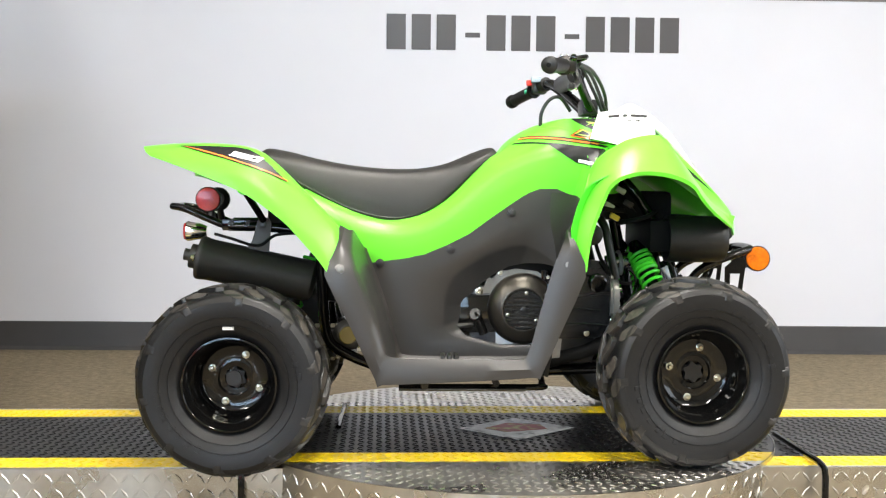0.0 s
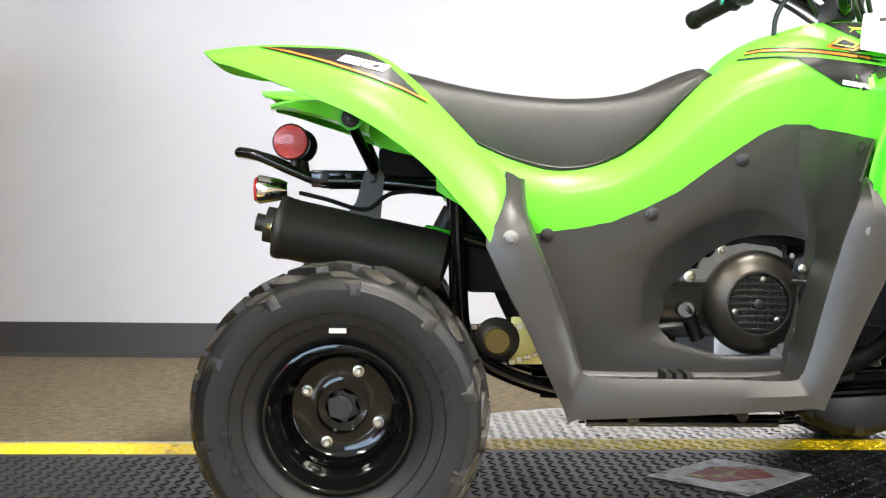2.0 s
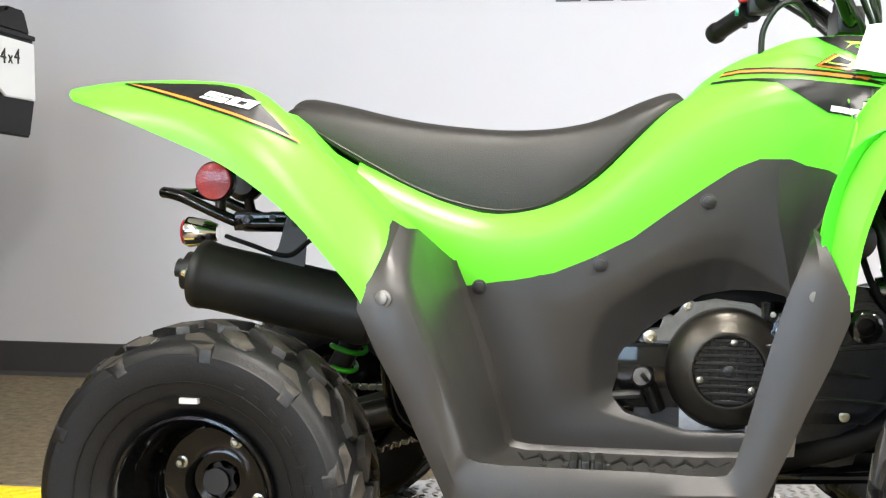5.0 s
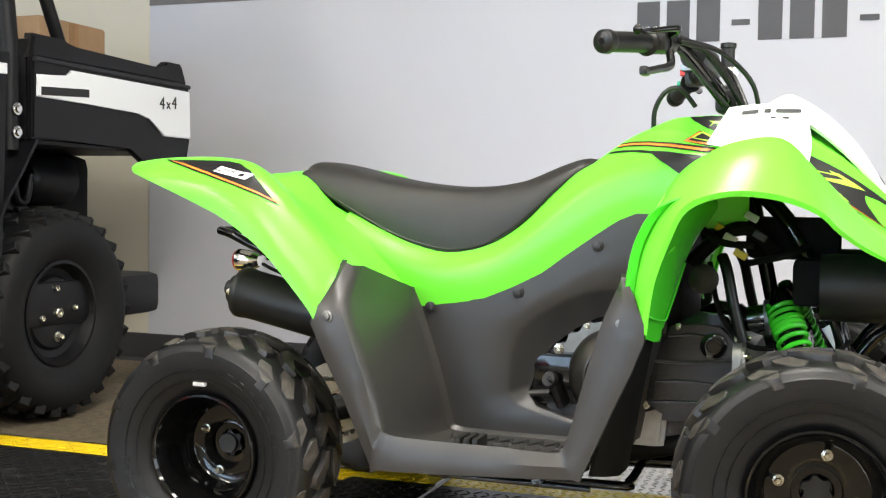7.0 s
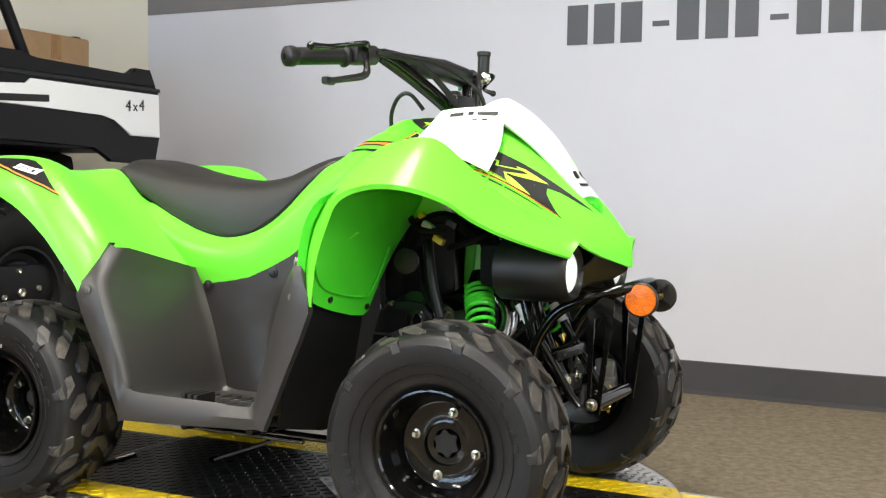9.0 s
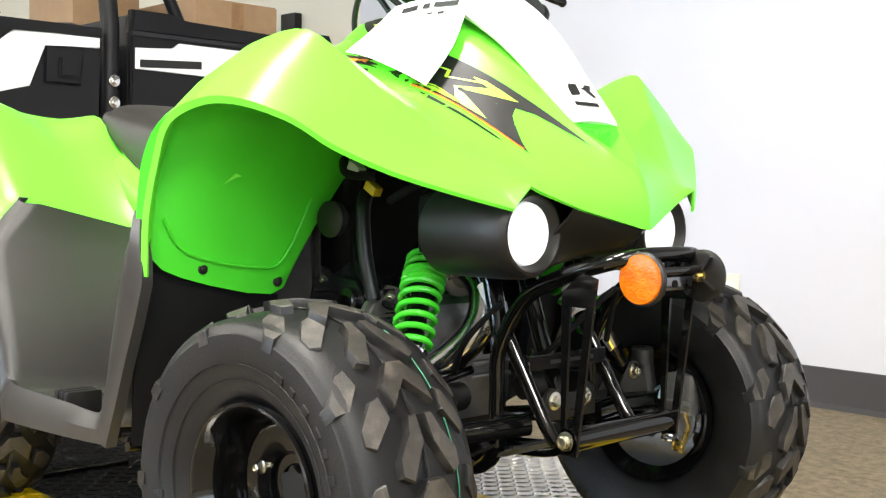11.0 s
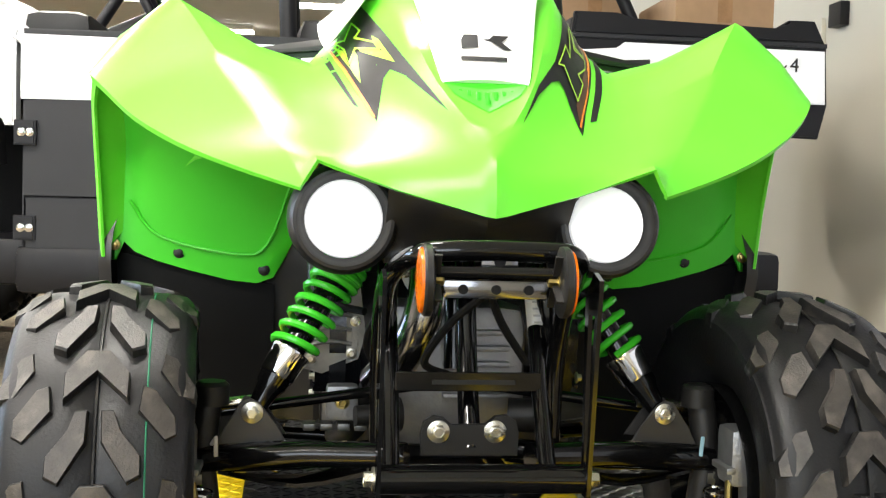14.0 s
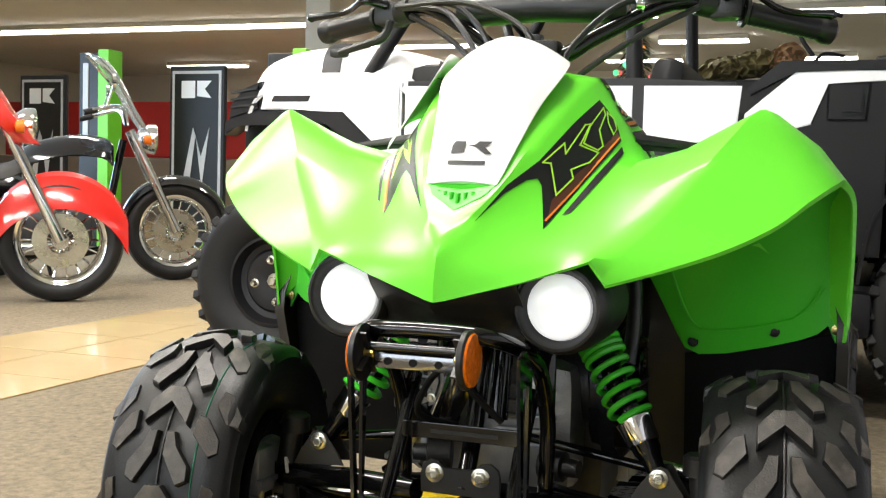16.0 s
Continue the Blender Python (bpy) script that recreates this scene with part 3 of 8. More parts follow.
def make_wheel(name, centre, s, R, plate, lug_angle, parent, label="", w=0.192, phase=0.0):
    """A wheel at centre; s is its side; plate: how far the bolting face sits outward of the middle."""
    kw = w / 0.192
    hub = part(name, lathe([(0.05, 0.0), (0.05, 0.03), (0.075, 0.03), (0.075, 0.0)], axis((0, 0, 0), (0, 1, 0)), 20), BLACK_MATT, parent, label)
    hub.location = centre
    hub.rotation_euler = (0, 0, 0 if s < 0 else math.pi)
    yax = axis((0, 0, 0), (0, -1, 0))  # local z points outward
    k = R - 0.19
    prof = [(0.060, 0.092), (0.066, 0.098), (0.078, 0.108), (0.089, 0.128 + k * 0.4), (0.0945, 0.146 + k * 0.7), (0.0945, 0.158 + k), (0.0915, 0.1605 + k), (0.0895, 0.166 + k), (0.082, 0.1725 + k), (0.06, 0.1765 + k), (0.03, 0.178 + k), (0.003, 0.1785 + k), (0.0, 0.1765 + k)]
    prof = [(a * kw, b) for a, b in prof]
    prof = prof + [(-a, b) for a, b in prof[-2::-1]]
    part("tyre", lathe(prof + [(-0.055, 0.085), (0.055, 0.085)], yax, 72, closed=True), RUBBER, hub, "black knobbly all-terrain tyre")
    part("tread", tread_blocks(R, w, phase, 1 if s < 0 else -1), TREAD, hub, "raised chevron tread blocks").data.materials.append(TREAD_TOP)
    o = plate
    rim = [(0.070, 0.099), (0.076, 0.103), (0.080, 0.1015), (0.0805, 0.098), (0.076, 0.094), (0.066, 0.0915), (0.060, 0.0865), (0.052, 0.085), (0.045, 0.0865), (0.036, 0.0835), (0.022 + min(o, 0), 0.081), (o + 0.013, 0.077), (o + 0.004, 0.0715), (o, 0.066), (o, 0.040), (o + 0.001, 0.0355), (o - 0.005, 0.034), (o - 0.006, 0.024), (o - 0.02, 0.022), (o - 0.02, 0)]
    rim = [(a * kw if a > 0.03 else a, b * 0.955 if a > 0.015 else b) for a, b in rim]
    part("rim", lathe(rim + [(-0.06, 0.0), (-0.06, 0.08), (-0.078, 0.098), (-0.07, 0.1), (0.0, 0.088)], yax, 64), GLOSS_BLACK, hub, "gloss black stamped steel rim")
    star = []
    for i in range(24):
        rr = 0.0225 if (i // 2) % 2 else 0.0165
        star.append((rr * math.cos(i * math.pi / 12), rr * math.sin(i * math.pi / 12)))
    part("hub_cap", slab(star, o - 0.016, o - 0.001, lambda u, v, d: yax @ Vector((u, v, d)), 0.001), BLACK_PL, hub, "black splined centre cap")
    for i in range(4):
        a = lug_angle + i * math.pi / 2
        at = Vector((0.0535 * math.cos(a), 0, 0.0535 * math.sin(a)))
        at = at if s < 0 else Vector((-at.x, 0, at.z))
        bolt((at.x, -o, at.z), (0, -1, 0), 0.0054, hub, "wheel_nut", STEEL, 0.009)
    # moulded rings and short raised bars on the sidewall, in place of its lettering
    for r0 in (0.1215, 0.139):
        part("sidewall_ring", lathe([((0.0855 if r0 < 0.13 else 0.0922) * kw, r0 - 0.0006), ((0.0868 if r0 < 0.13 else 0.0936) * kw, r0), ((0.0855 if r0 < 0.13 else 0.0922) * kw, r0 + 0.0006)], yax, 64), RUBBER, hub)
    for i in range(14):
        a = radians(8 + 9.5 * (i % 7) + (180 if i > 6 else 0))
        m = yax @ Matrix.Rotation(a, 4, "Z") @ Matrix.Translation((0.1415, 0, 0.0918 * kw)) @ Matrix.Rotation(-0.27, 4, "Y")
        part("sidewall_bar", box((-0.0075, -0.0065 + 0.002 * (i % 3), -0.002), (0.0075, 0.0065 - 0.001 * (i % 2), 0.0012), 0.0006, m=m), RUBBER, hub)
    part("valve_stem", tube([(0.062 * math.cos(2.2), -o, -0.075), (0.062 * math.cos(2.2), -o - 0.02, -0.07)], 0.0035, sides=8), RUBBER, hub)
    return hub


RW, FW = 0.172, 0.196
for s in (-1, 1):
    rear = make_wheel("rear_wheel", (0.003, s * 0.342, RW), s, 0.2015, -0.018, radians(66.5), atv, w=0.181, phase=radians(20))
    front = make_wheel("front_wheel", (0.96 if s < 0 else 0.948, -0.357 if s < 0 else 0.346, FW), s, 0.2005, 0.010, radians(76.5), atv, w=0.171, phase=radians(47.5 if s < 0 else 119.5))
    front.rotation_euler.z += radians(5)
    if s < 0:
        part("paint_line", tube([(0.1886 * math.cos(a), 0.043, 0.1886 * math.sin(a)) for a in np.linspace(-0.9, 1.5, 24)], 0.0008, sides=5), PAINT_LINE, front, "thin green paint line")
    # soft tyres flatten where they stand on the plate
    for hub, edge, ground in ((rear, 0.36 if s < 0 else 0.285, -0.009), (front, 0.5, 0.001)):
        for ob in hub.children:
            if ob.name.split(".")[0] in ("tyre", "tread"):
                for v in ob.data.vertices:
                    wy = abs(hub.location.y) + (-v.co.y if s < 0 else -v.co.y) * 1.0
                    low = ground - hub.location.z - 0.03 * min(1.0, max(0.0, (wy - edge) / 0.025))
                    if v.co.z < low:
                        v.co.z = low + (v.co.z - low) * 0.04
    if s < 0:
        tag = part("tyre_label", box((-0.011, -0.0850, 0.113), (0.011, -0.0775, 0.119)), TAG_GREY, rear, "small white tyre sticker")

# --- seat
bm = bmesh.new()
SEAT_X = [0.014, 0.020, 0.037, 0.066, 0.104, 0.144, 0.20, 0.257, 0.321, 0.373, 0.41, 0.453, 0.507, 0.54, 0.560, 0.572]
SEAT_T = [0.640, 0.656, 0.6655, 0.662, 0.654, 0.644, 0.633, 0.6255, 0.621, 0.622, 0.626, 0.636, 0.659, 0.671, 0.673, 0.662]
SEAT_B = [0.628, 0.630, 0.625, 0.610, 0.588, 0.566, 0.537, 0.515, 0.503, 0.509, 0.526, 0.556, 0.608, 0.637, 0.652, 0.656]
SEAT_W = [0.09, 0.104, 0.115, 0.12, 0.124, 0.125, 0.125, 0.123, 0.120, 0.118, 0.116, 0.111, 0.103, 0.092, 0.077, 0.06]
rows = []
for x, zt, zb, w in zip(SEAT_X, SEAT_T, SEAT_B, SEAT_W):
    half = [(0.0, zt), (0.45 * w, zt - 0.001), (0.72 * w, zt - 0.006), (0.87 * w, zt - 0.016 * min(1, (zt - zb) / 0.03)), (0.95 * w, zt - 0.3 * (zt - zb) - 0.006 * min(1, (zt - zb) / 0.03)), (1.0 * w, zb + 0.35 * (zt - zb)), (1.01 * w, zb), (0.9 * w, zb - 0.004)]
    rows.append([(x, -y, z) for y, z in half[::-1]] + [(x, y, z) for y, z in half[1:]])
part("seat", sheet(rows, soft=(3, 2)), SEAT_MAT, atv, "black vinyl seat")
bm = bmesh.new()
for s in (-1, 1):
    tube([(x, s * w * 1.005, zb + 0.004) for x, zb, w in zip(SEAT_X[2:-1], SEAT_B[2:-1], SEAT_W[2:-1])], 0.0022, bm, 6, soft=3)
part("seat_piping", bm, BLACK_PL, atv)

# --- green middle body and tank, under and ahead of the seat
rows = []
for x, zc, p2, p3, p4 in (
        (0.13, 0.56, (0.124, 0.572), (0.155, 0.53), (0.15, 0.47)), (0.2, 0.525, (0.126, 0.538), (0.157, 0.495), (0.148, 0.43)),
        (0.257, 0.505, (0.124, 0.515), (0.155, 0.47), (0.146, 0.41)), (0.321, 0.495, (0.121, 0.502), (0.152, 0.458), (0.144, 0.405)),
        (0.393, 0.505, (0.118, 0.516), (0.15, 0.468), (0.142, 0.408)), (0.453, 0.54, (0.114, 0.552), (0.148, 0.502), (0.14, 0.43)),
        (0.507, 0.59, (0.107, 0.606), (0.147, 0.545), (0.14, 0.46)), (0.55, 0.635, (0.098, 0.647), (0.146, 0.585), (0.14, 0.49)),
        (0.585, 0.681, (0.098, 0.660), (0.146, 0.612), (0.14, 0.515)), (0.62, 0.708, (0.102, 0.676), (0.146, 0.628), (0.14, 0.54)),
        (0.66, 0.727, (0.108, 0.69), (0.147, 0.64), (0.14, 0.55)), (0.70, 0.737, (0.112, 0.698), (0.148, 0.645), (0.142, 0.55)),
        (0.75, 0.738, (0.115, 0.70), (0.15, 0.65), (0.143, 0.55)), (0.80, 0.722, (0.112, 0.692), (0.145, 0.642), (0.142, 0.56)), (0.84, 0.712, (0.105, 0.675), (0.135, 0.625), (0.135, 0.57))):
    top2 = zc - 0.003 if x < 0.58 else zc - 0.006
    half = [(0.0, zc), (0.5 * p2[0], top2), (0.82 * p2[0], (top2 + p2[1]) / 2 + 0.004), p2, ((p2[0] + p3[0]) / 2 + 0.006, (p2[1] + p3[1]) / 2 + 0.004), p3, p4]
    rows.append([(x, -y, z) for y, z in half[::-1]] + [(x, y, z) for y, z in half[1:]])
BODY = part("tank_cover", sheet(rows, 0.003, soft=(3, 2)), GREEN, atv, "glossy lime green tank and side cover")

# --- rear fenders
FENDERS = {}
for s in (-1, 1):
    rows = [
        [(-0.163, -0.372, 0.633), (-0.123, -0.390, 0.621), (-0.032, -0.398, 0.586), (0.037, -0.402, 0.555), (0.106, -0.404, 0.506), (0.152, -0.404, 0.458), (0.190, -0.404, 0.414), (0.200, -0.404, 0.395)],
        [(-0.175, -0.36, 0.643), (-0.123, -0.378, 0.638), (-0.032, -0.389, 0.622), (0.040, -0.392, 0.599), (0.104, -0.393, 0.553), (0.155, -0.395, 0.495), (0.202, -0.395, 0.440), (0.214, -0.395, 0.415)],
        [(-0.188, -0.32, 0.654), (-0.12, -0.336, 0.6600), (-0.03, -0.343, 0.6595), (0.045, -0.348, 0.6495), (0.095, -0.352, 0.617), (0.152, -0.354, 0.561), (0.214, -0.355, 0.495), (0.232, -0.354, 0.46)],
        [(-0.192, -0.27, 0.656), (-0.12, -0.28, 0.6585), (-0.03, -0.28, 0.657), (0.045, -0.285, 0.640), (0.10, -0.29, 0.597), (0.16, -0.29, 0.538), (0.22, -0.29, 0.475), (0.245, -0.29, 0.43)],
        [(-0.186, -0.225, 0.648), (-0.12, -0.225, 0.652), (-0.03, -0.215, 0.636), (0.045, -0.21, 0.604), (0.10, -0.21, 0.575), (0.16, -0.212, 0.52), (0.22, -0.215, 0.46), (0.258, -0.215, 0.42)],
        [(-0.17, -0.19, 0.640), (-0.11, -0.18, 0.640), (-0.02, -0.16, 0.634), (0.045, -0.150, 0.628), (0.10, -0.147, 0.578), (0.16, -0.15, 0.535), (0.22, -0.152, 0.48), (0.268, -0.152, 0.42)],
        [(-0.13, -0.17, 0.632), (-0.08, -0.155, 0.633), (-0.02, -0.13, 0.640), (0.04, -0.122, 0.636), (0.10, -0.12, 0.58), (0.16, -0.125, 0.545), (0.22, -0.13, 0.51), (0.268, -0.135, 0.46)]]
    FENDERS[s] = part("rear_fender", sheet([flip(r, s) for r in rows], 0.004, soft=(3, 3)), GREEN, atv, "glossy lime green rear fender")
    # inner arch and mounting ear below the fender
    part("inner_arch", sheet([flip(r, s) for r in ([(0.018, -0.135, 0.568), (0.045, -0.128, 0.536), (0.12, -0.125, 0.518), (0.2, -0.125, 0.49)], [(0.018, -0.137, 0.628), (0.045, -0.13, 0.615), (0.12, -0.122, 0.57), (0.2, -0.122, 0.535)])], 0.004, soft=(1, 3)), GREEN, atv, "lime green inner arch under the rear fender")
    part("mounting_ear", lathe([(-0.003, 0), (-0.003, 0.017), (0.003, 0.017), (0.003, 0)], axis((0.004, s * 0.213, 0.573), (0, 1, 0)), 20), GREEN_IN, atv)
    bolt((0.004, s * 0.217, 0.573), (0, s, 0), 0.009, atv, "bolt", BLACK_PL, hexed=False)
rows = [[(x, y, z - 0.10 * (abs(y) / 0.17) ** 2 * 0.1) for y in np.linspace(-0.2, 0.2, 9)] for x, z in ((-0.045, 0.634), (-0.02, 0.634), (0.03, 0.624), (0.12, 0.565))]
part("tail_cover", sheet(rows, 0.004, soft=(2, 1)), GREEN, atv, "lime green tail cover behind the seat")
rows = []
for x, w, z, drop in ((-0.136, 0.035, 0.606, 0.004), (-0.115, 0.085, 0.607, 0.008), (-0.09, 0.135, 0.606, 0.013), (-0.066, 0.165, 0.605, 0.019), (-0.02, 0.185, 0.602, 0.030), (0.03, 0.19, 0.597, 0.045)):
    half = [(0.0, z + 0.003), (0.5 * w, z + 0.002), (0.93 * w, z), (w, z - 0.004), (w - 0.004, z - drop), (w * 0.8, z - drop - 0.003)]
    rows.append([(x, -y, q) for y, q in half[::-1]] + [(x, y, q) for y, q in half[1:]])
part("tail_tongue", sheet(rows, 0.003, soft=(2, 0)), GREEN, atv, "lime green tail tongue between the rear fenders")

# --- front fenders and nose in one moulding
LINES = [
    [(1.148, 0, 0.471), (1.147, 0, 0.500), (1.132, 0, 0.536), (1.085, 0, 0.570), (1.01, 0, 0.655), (0.95, 0, 0.712), (0.89, 0, 0.750), (0.82, 0, 0.748), (0.78, 0, 0.745), (0.72, 0, 0.743), (0.67, 0, 0.730)],
    [(1.146, -0.006, 0.472), (1.144, -0.007, 0.501), (1.128, -0.010, 0.5375), (1.066, -0.046, 0.596), (1.0, -0.069, 0.655), (0.93, -0.086, 0.700), (0.86, -0.092, 0.730), (0.79, -0.092, 0.741), (0.755, -0.09, 0.741), (0.71, -0.08, 0.738), (0.67, -0.07, 0.724)],
    [(1.145, -0.010, 0.4727), (1.141, -0.014, 0.500), (1.121, -0.022, 0.534), (1.058, -0.058, 0.590), (0.996, -0.078, 0.648), (0.928, -0.094, 0.692), (0.86, -0.099, 0.722), (0.79, -0.099, 0.733), (0.753, -0.097, 0.733), (0.707, -0.088, 0.729), (0.668, -0.08, 0.714)],
    [(1.118, -0.085, 0.494), (1.106, -0.088, 0.514), (1.078, -0.094, 0.538), (1.03, -0.105, 0.570), (0.98, -0.119, 0.604), (0.92, -0.128, 0.640), (0.85, -0.130, 0.672), (0.79, -0.130, 0.682), (0.78, -0.131, 0.680), (0.772, -0.132, 0.678), (0.765, -0.133, 0.675)],
    [(1.104, -0.138, 0.513), (1.086, -0.141, 0.526), (1.052, -0.148, 0.545), (1.01, -0.153, 0.571), (0.965, -0.159, 0.600), (0.91, -0.163, 0.624), (0.85, -0.167, 0.633), (0.800, -0.168, 0.630), (0.790, -0.168, 0.628), (0.780, -0.168, 0.625), (0.772, -0.168, 0.621)],
    [(1.1035, -0.156, 0.5195), (1.081, -0.160, 0.527), (1.046, -0.171, 0.547), (1.004, -0.184, 0.577), (0.960, -0.200, 0.610), (0.908, -0.216, 0.640), (0.848, -0.23, 0.649), (0.800, -0.237, 0.640), (0.788, -0.239, 0.636), (0.776, -0.239, 0.631), (0.766, -0.239, 0.624)],
    [(1.0955, -0.1670, 0.5015), (1.070, -0.182, 0.5265), (1.031, -0.207, 0.556), (0.991, -0.238, 0.598), (0.946, -0.270, 0.646), (0.898, -0.305, 0.691), (0.83, -0.322, 0.684), (0.79, -0.330, 0.664), (0.775, -0.332, 0.655), (0.758, -0.333, 0.640), (0.744, -0.333, 0.620)],
    [(1.0950, -0.1690, 0.4985), (1.068, -0.186, 0.5260), (1.029, -0.213, 0.5555), (0.989, -0.246, 0.596), (0.944, -0.279, 0.643), (0.896, -0.315, 0.687), (0.83, -0.332, 0.680), (0.79, -0.339, 0.660), (0.772, -0.341, 0.649), (0.752, -0.342, 0.632), (0.736, -0.342, 0.608)],
    [(1.0945, -0.170, 0.4960), (1.061, -0.213, 0.519), (1.021, -0.258, 0.544), (0.984, -0.300, 0.575), (0.950, -0.332, 0.612), (0.903, -0.358, 0.648), (0.84, -0.374, 0.650), (0.77, -0.379, 0.624), (0.728, -0.381, 0.578), (0.702, -0.383, 0.515), (0.692, -0.382, 0.450)],
    [(1.094, -0.171, 0.4940), (1.056, -0.232, 0.513), (1.018, -0.287, 0.534), (0.983, -0.335, 0.560), (0.953, -0.368, 0.588), (0.90, -0.394, 0.608), (0.835, -0.403, 0.612), (0.778, -0.415, 0.592), (0.752, -0.417, 0.545), (0.729, -0.4165, 0.478), (0.720, -0.4135, 0.408)],
    [(1.091, -0.171, 0.4910), (1.053, -0.231, 0.509), (1.015, -0.286, 0.529), (0.980, -0.333, 0.554), (0.951, -0.366, 0.581), (0.899, -0.391, 0.600), (0.835, -0.399, 0.604), (0.782, -0.411, 0.585), (0.758, -0.413, 0.541), (0.736, -0.4125, 0.476), (0.727, -0.4095, 0.406)]]
both = [flip(r, -1) for r in LINES[:0:-1]] + [flip(r, 1) for r in LINES]
NOSE = part("front_fender", sheet(both, 0.0035, soft=(0, 4)), GREEN, atv, "glossy lime green nose and front fenders in one moulding")
# shields that close the gap between the tank and the fender legs
LEGS = {}
for s in (-1, 1):
    rows = [
        [(0.766, -0.1325, 0.676), (0.750, -0.138, 0.615), (0.738, -0.141, 0.56)], [(0.7715, -0.168, 0.6245), (0.757, -0.168, 0.59), (0.742, -0.168, 0.548)],
        [(0.768, -0.21, 0.624), (0.758, -0.21, 0.585), (0.746, -0.21, 0.545)], [(0.764, -0.26, 0.6235), (0.757, -0.26, 0.58), (0.749, -0.26, 0.535)],
        [(0.756, -0.30, 0.622), (0.751, -0.30, 0.575), (0.746, -0.30, 0.525)], [(0.746, -0.332, 0.621), (0.734, -0.331, 0.565), (0.726, -0.330, 0.505)],
        [(0.729, -0.380, 0.579), (0.713, -0.380, 0.52), (0.704, -0.378, 0.465)]]
    LEGS[s] = part("leg_shield", sheet([flip(r, s) for r in rows], 0.003, soft=(0, 3)), GREEN, atv, "lime green shield between tank and front fender")
# inner mudguards with their screws
for s in (-1, 1):
    rows = []
    for y, zb in ((-0.404, 0.400), (-0.397, 0.402), (-0.388, 0.424), (-0.375, 0.412), (-0.35, 0.402), (-0.31, 0.391), (-0.26, 0.380), (-0.225, 0.377), (-0.207, 0.385), (-0.196, 0.405)):
        lean = 0.0 if y < -0.25 else (y + 0.25) / 0.054
        fore = 0.013 * max(0.0, min(1.0, (y + 0.32) / 0.08))
        swell = 0.03 * max(0.0, min(1.0, (y + 0.385) / 0.06))
        rows.append([((0.700 if y > -0.4 else 0.69) + fore + dx + swell * min(1.0, f * 1.2) * (1.0 if f > 0 else 0.0), (y + lean * 0.09 * f) * k, zb + (0.588 - zb) * f) for dx, f, k in ((0.0, 0.0, 1.0), (0.002, 0.3, 1.0), (0.008, 0.58, 1.0), (0.020, 0.8, 1.0), (0.045, 1.0, 0.99))] + [(0.79, (y + lean * 0.092) * 0.985, 0.610), (0.85, (y + lean * 0.094) * 0.975, 0.615)])
    part("inner_mudguard", sheet([flip(r, s) for r in rows], 0.003, soft=(1, 3)), GREEN_IN, atv, "lime green inner mudguard")
    bm = tube(flip([(0.714, -0.380, 0.475), (0.7105, -0.345, 0.432), (0.724, -0.25, 0.412), (0.728, -0.213, 0.425), (0.747, -0.185, 0.50)], s), 0.002, sides=6, soft=4)
    part("mudguard_rib", bm, GREEN_IN, atv)
    for y, z in ((-0.399, 0.42), (-0.321, 0.412), (-0.217, 0.393)):
        bolt((0.707 if y < -0.3 else 0.719, y if s < 0 else -y, z), (1, 0, 0), 0.0048, atv, "screw", BRASS if y < -0.39 else BLACK_PL, hexed=False)
    part("splash_guard", sheet([flip(r, s) for r in ([(0.685, -0.40, 0.412), (0.672, -0.395, 0.3), (0.645, -0.385, 0.19)], [(0.6965, -0.30, 0.388), (0.688, -0.29, 0.3), (0.667, -0.28, 0.17)], [(0.703, -0.205, 0.374), (0.690, -0.205, 0.3), (0.668, -0.205, 0.17)])], 0.004, soft=(2, 2)), BLACK_MATT, atv, "black rubber splash guard")

# --- white nose panel, its grille and the paper tags
rows = []
for x, z, w, dz in ((1.066, 0.600, 0.041, 0.004), (1.055, 0.616, 0.045, 0.006), (1.0, 0.700, 0.062, 0.016), (0.95, 0.750, 0.075, 0.026), (0.905, 0.779, 0.076, 0.032), (0.885, 0.783, 0.066, 0.028), (0.868, 0.775, 0.045, 0.016), (0.860, 0.768, 0.028, 0.008)):
    rows.append([(x + 0.03 * (abs(q) ** 2) * (0.0 if z < 0.65 else -0.6), q * w, z - dz * abs(q) ** 1.8) for q in (-1.0, -0.75, -0.4, 0.0, 0.4, 0.75, 1.0)])
COVER = part("nose_panel", sheet(rows, 0.006, soft=(4, 2)), WHITE_PL, atv, "glossy white number-plate panel on the nose")
for k in range(-4, 5):
    part("grille_slat", box((1.068 - abs(k) * 0.002, k * 0.0082 - 0.0018, 0.570 + abs(k) * 0.0032), (1.082 - abs(k) * 0.0035, k * 0.0082 + 0.0018, 0.5865 + abs(k) * 0.0012), 0.001), GREEN_IN, atv)


def tree_of(*obs):
    verts, polys = [], []
    for ob in obs:
        n = len(verts)
        verts += [v.co.copy() for v in ob.data.vertices]
        polys += [[n + i for i in p.vertices] for p in ob.data.polygons]
    return BVHTree.FromPolygons(verts, polys)


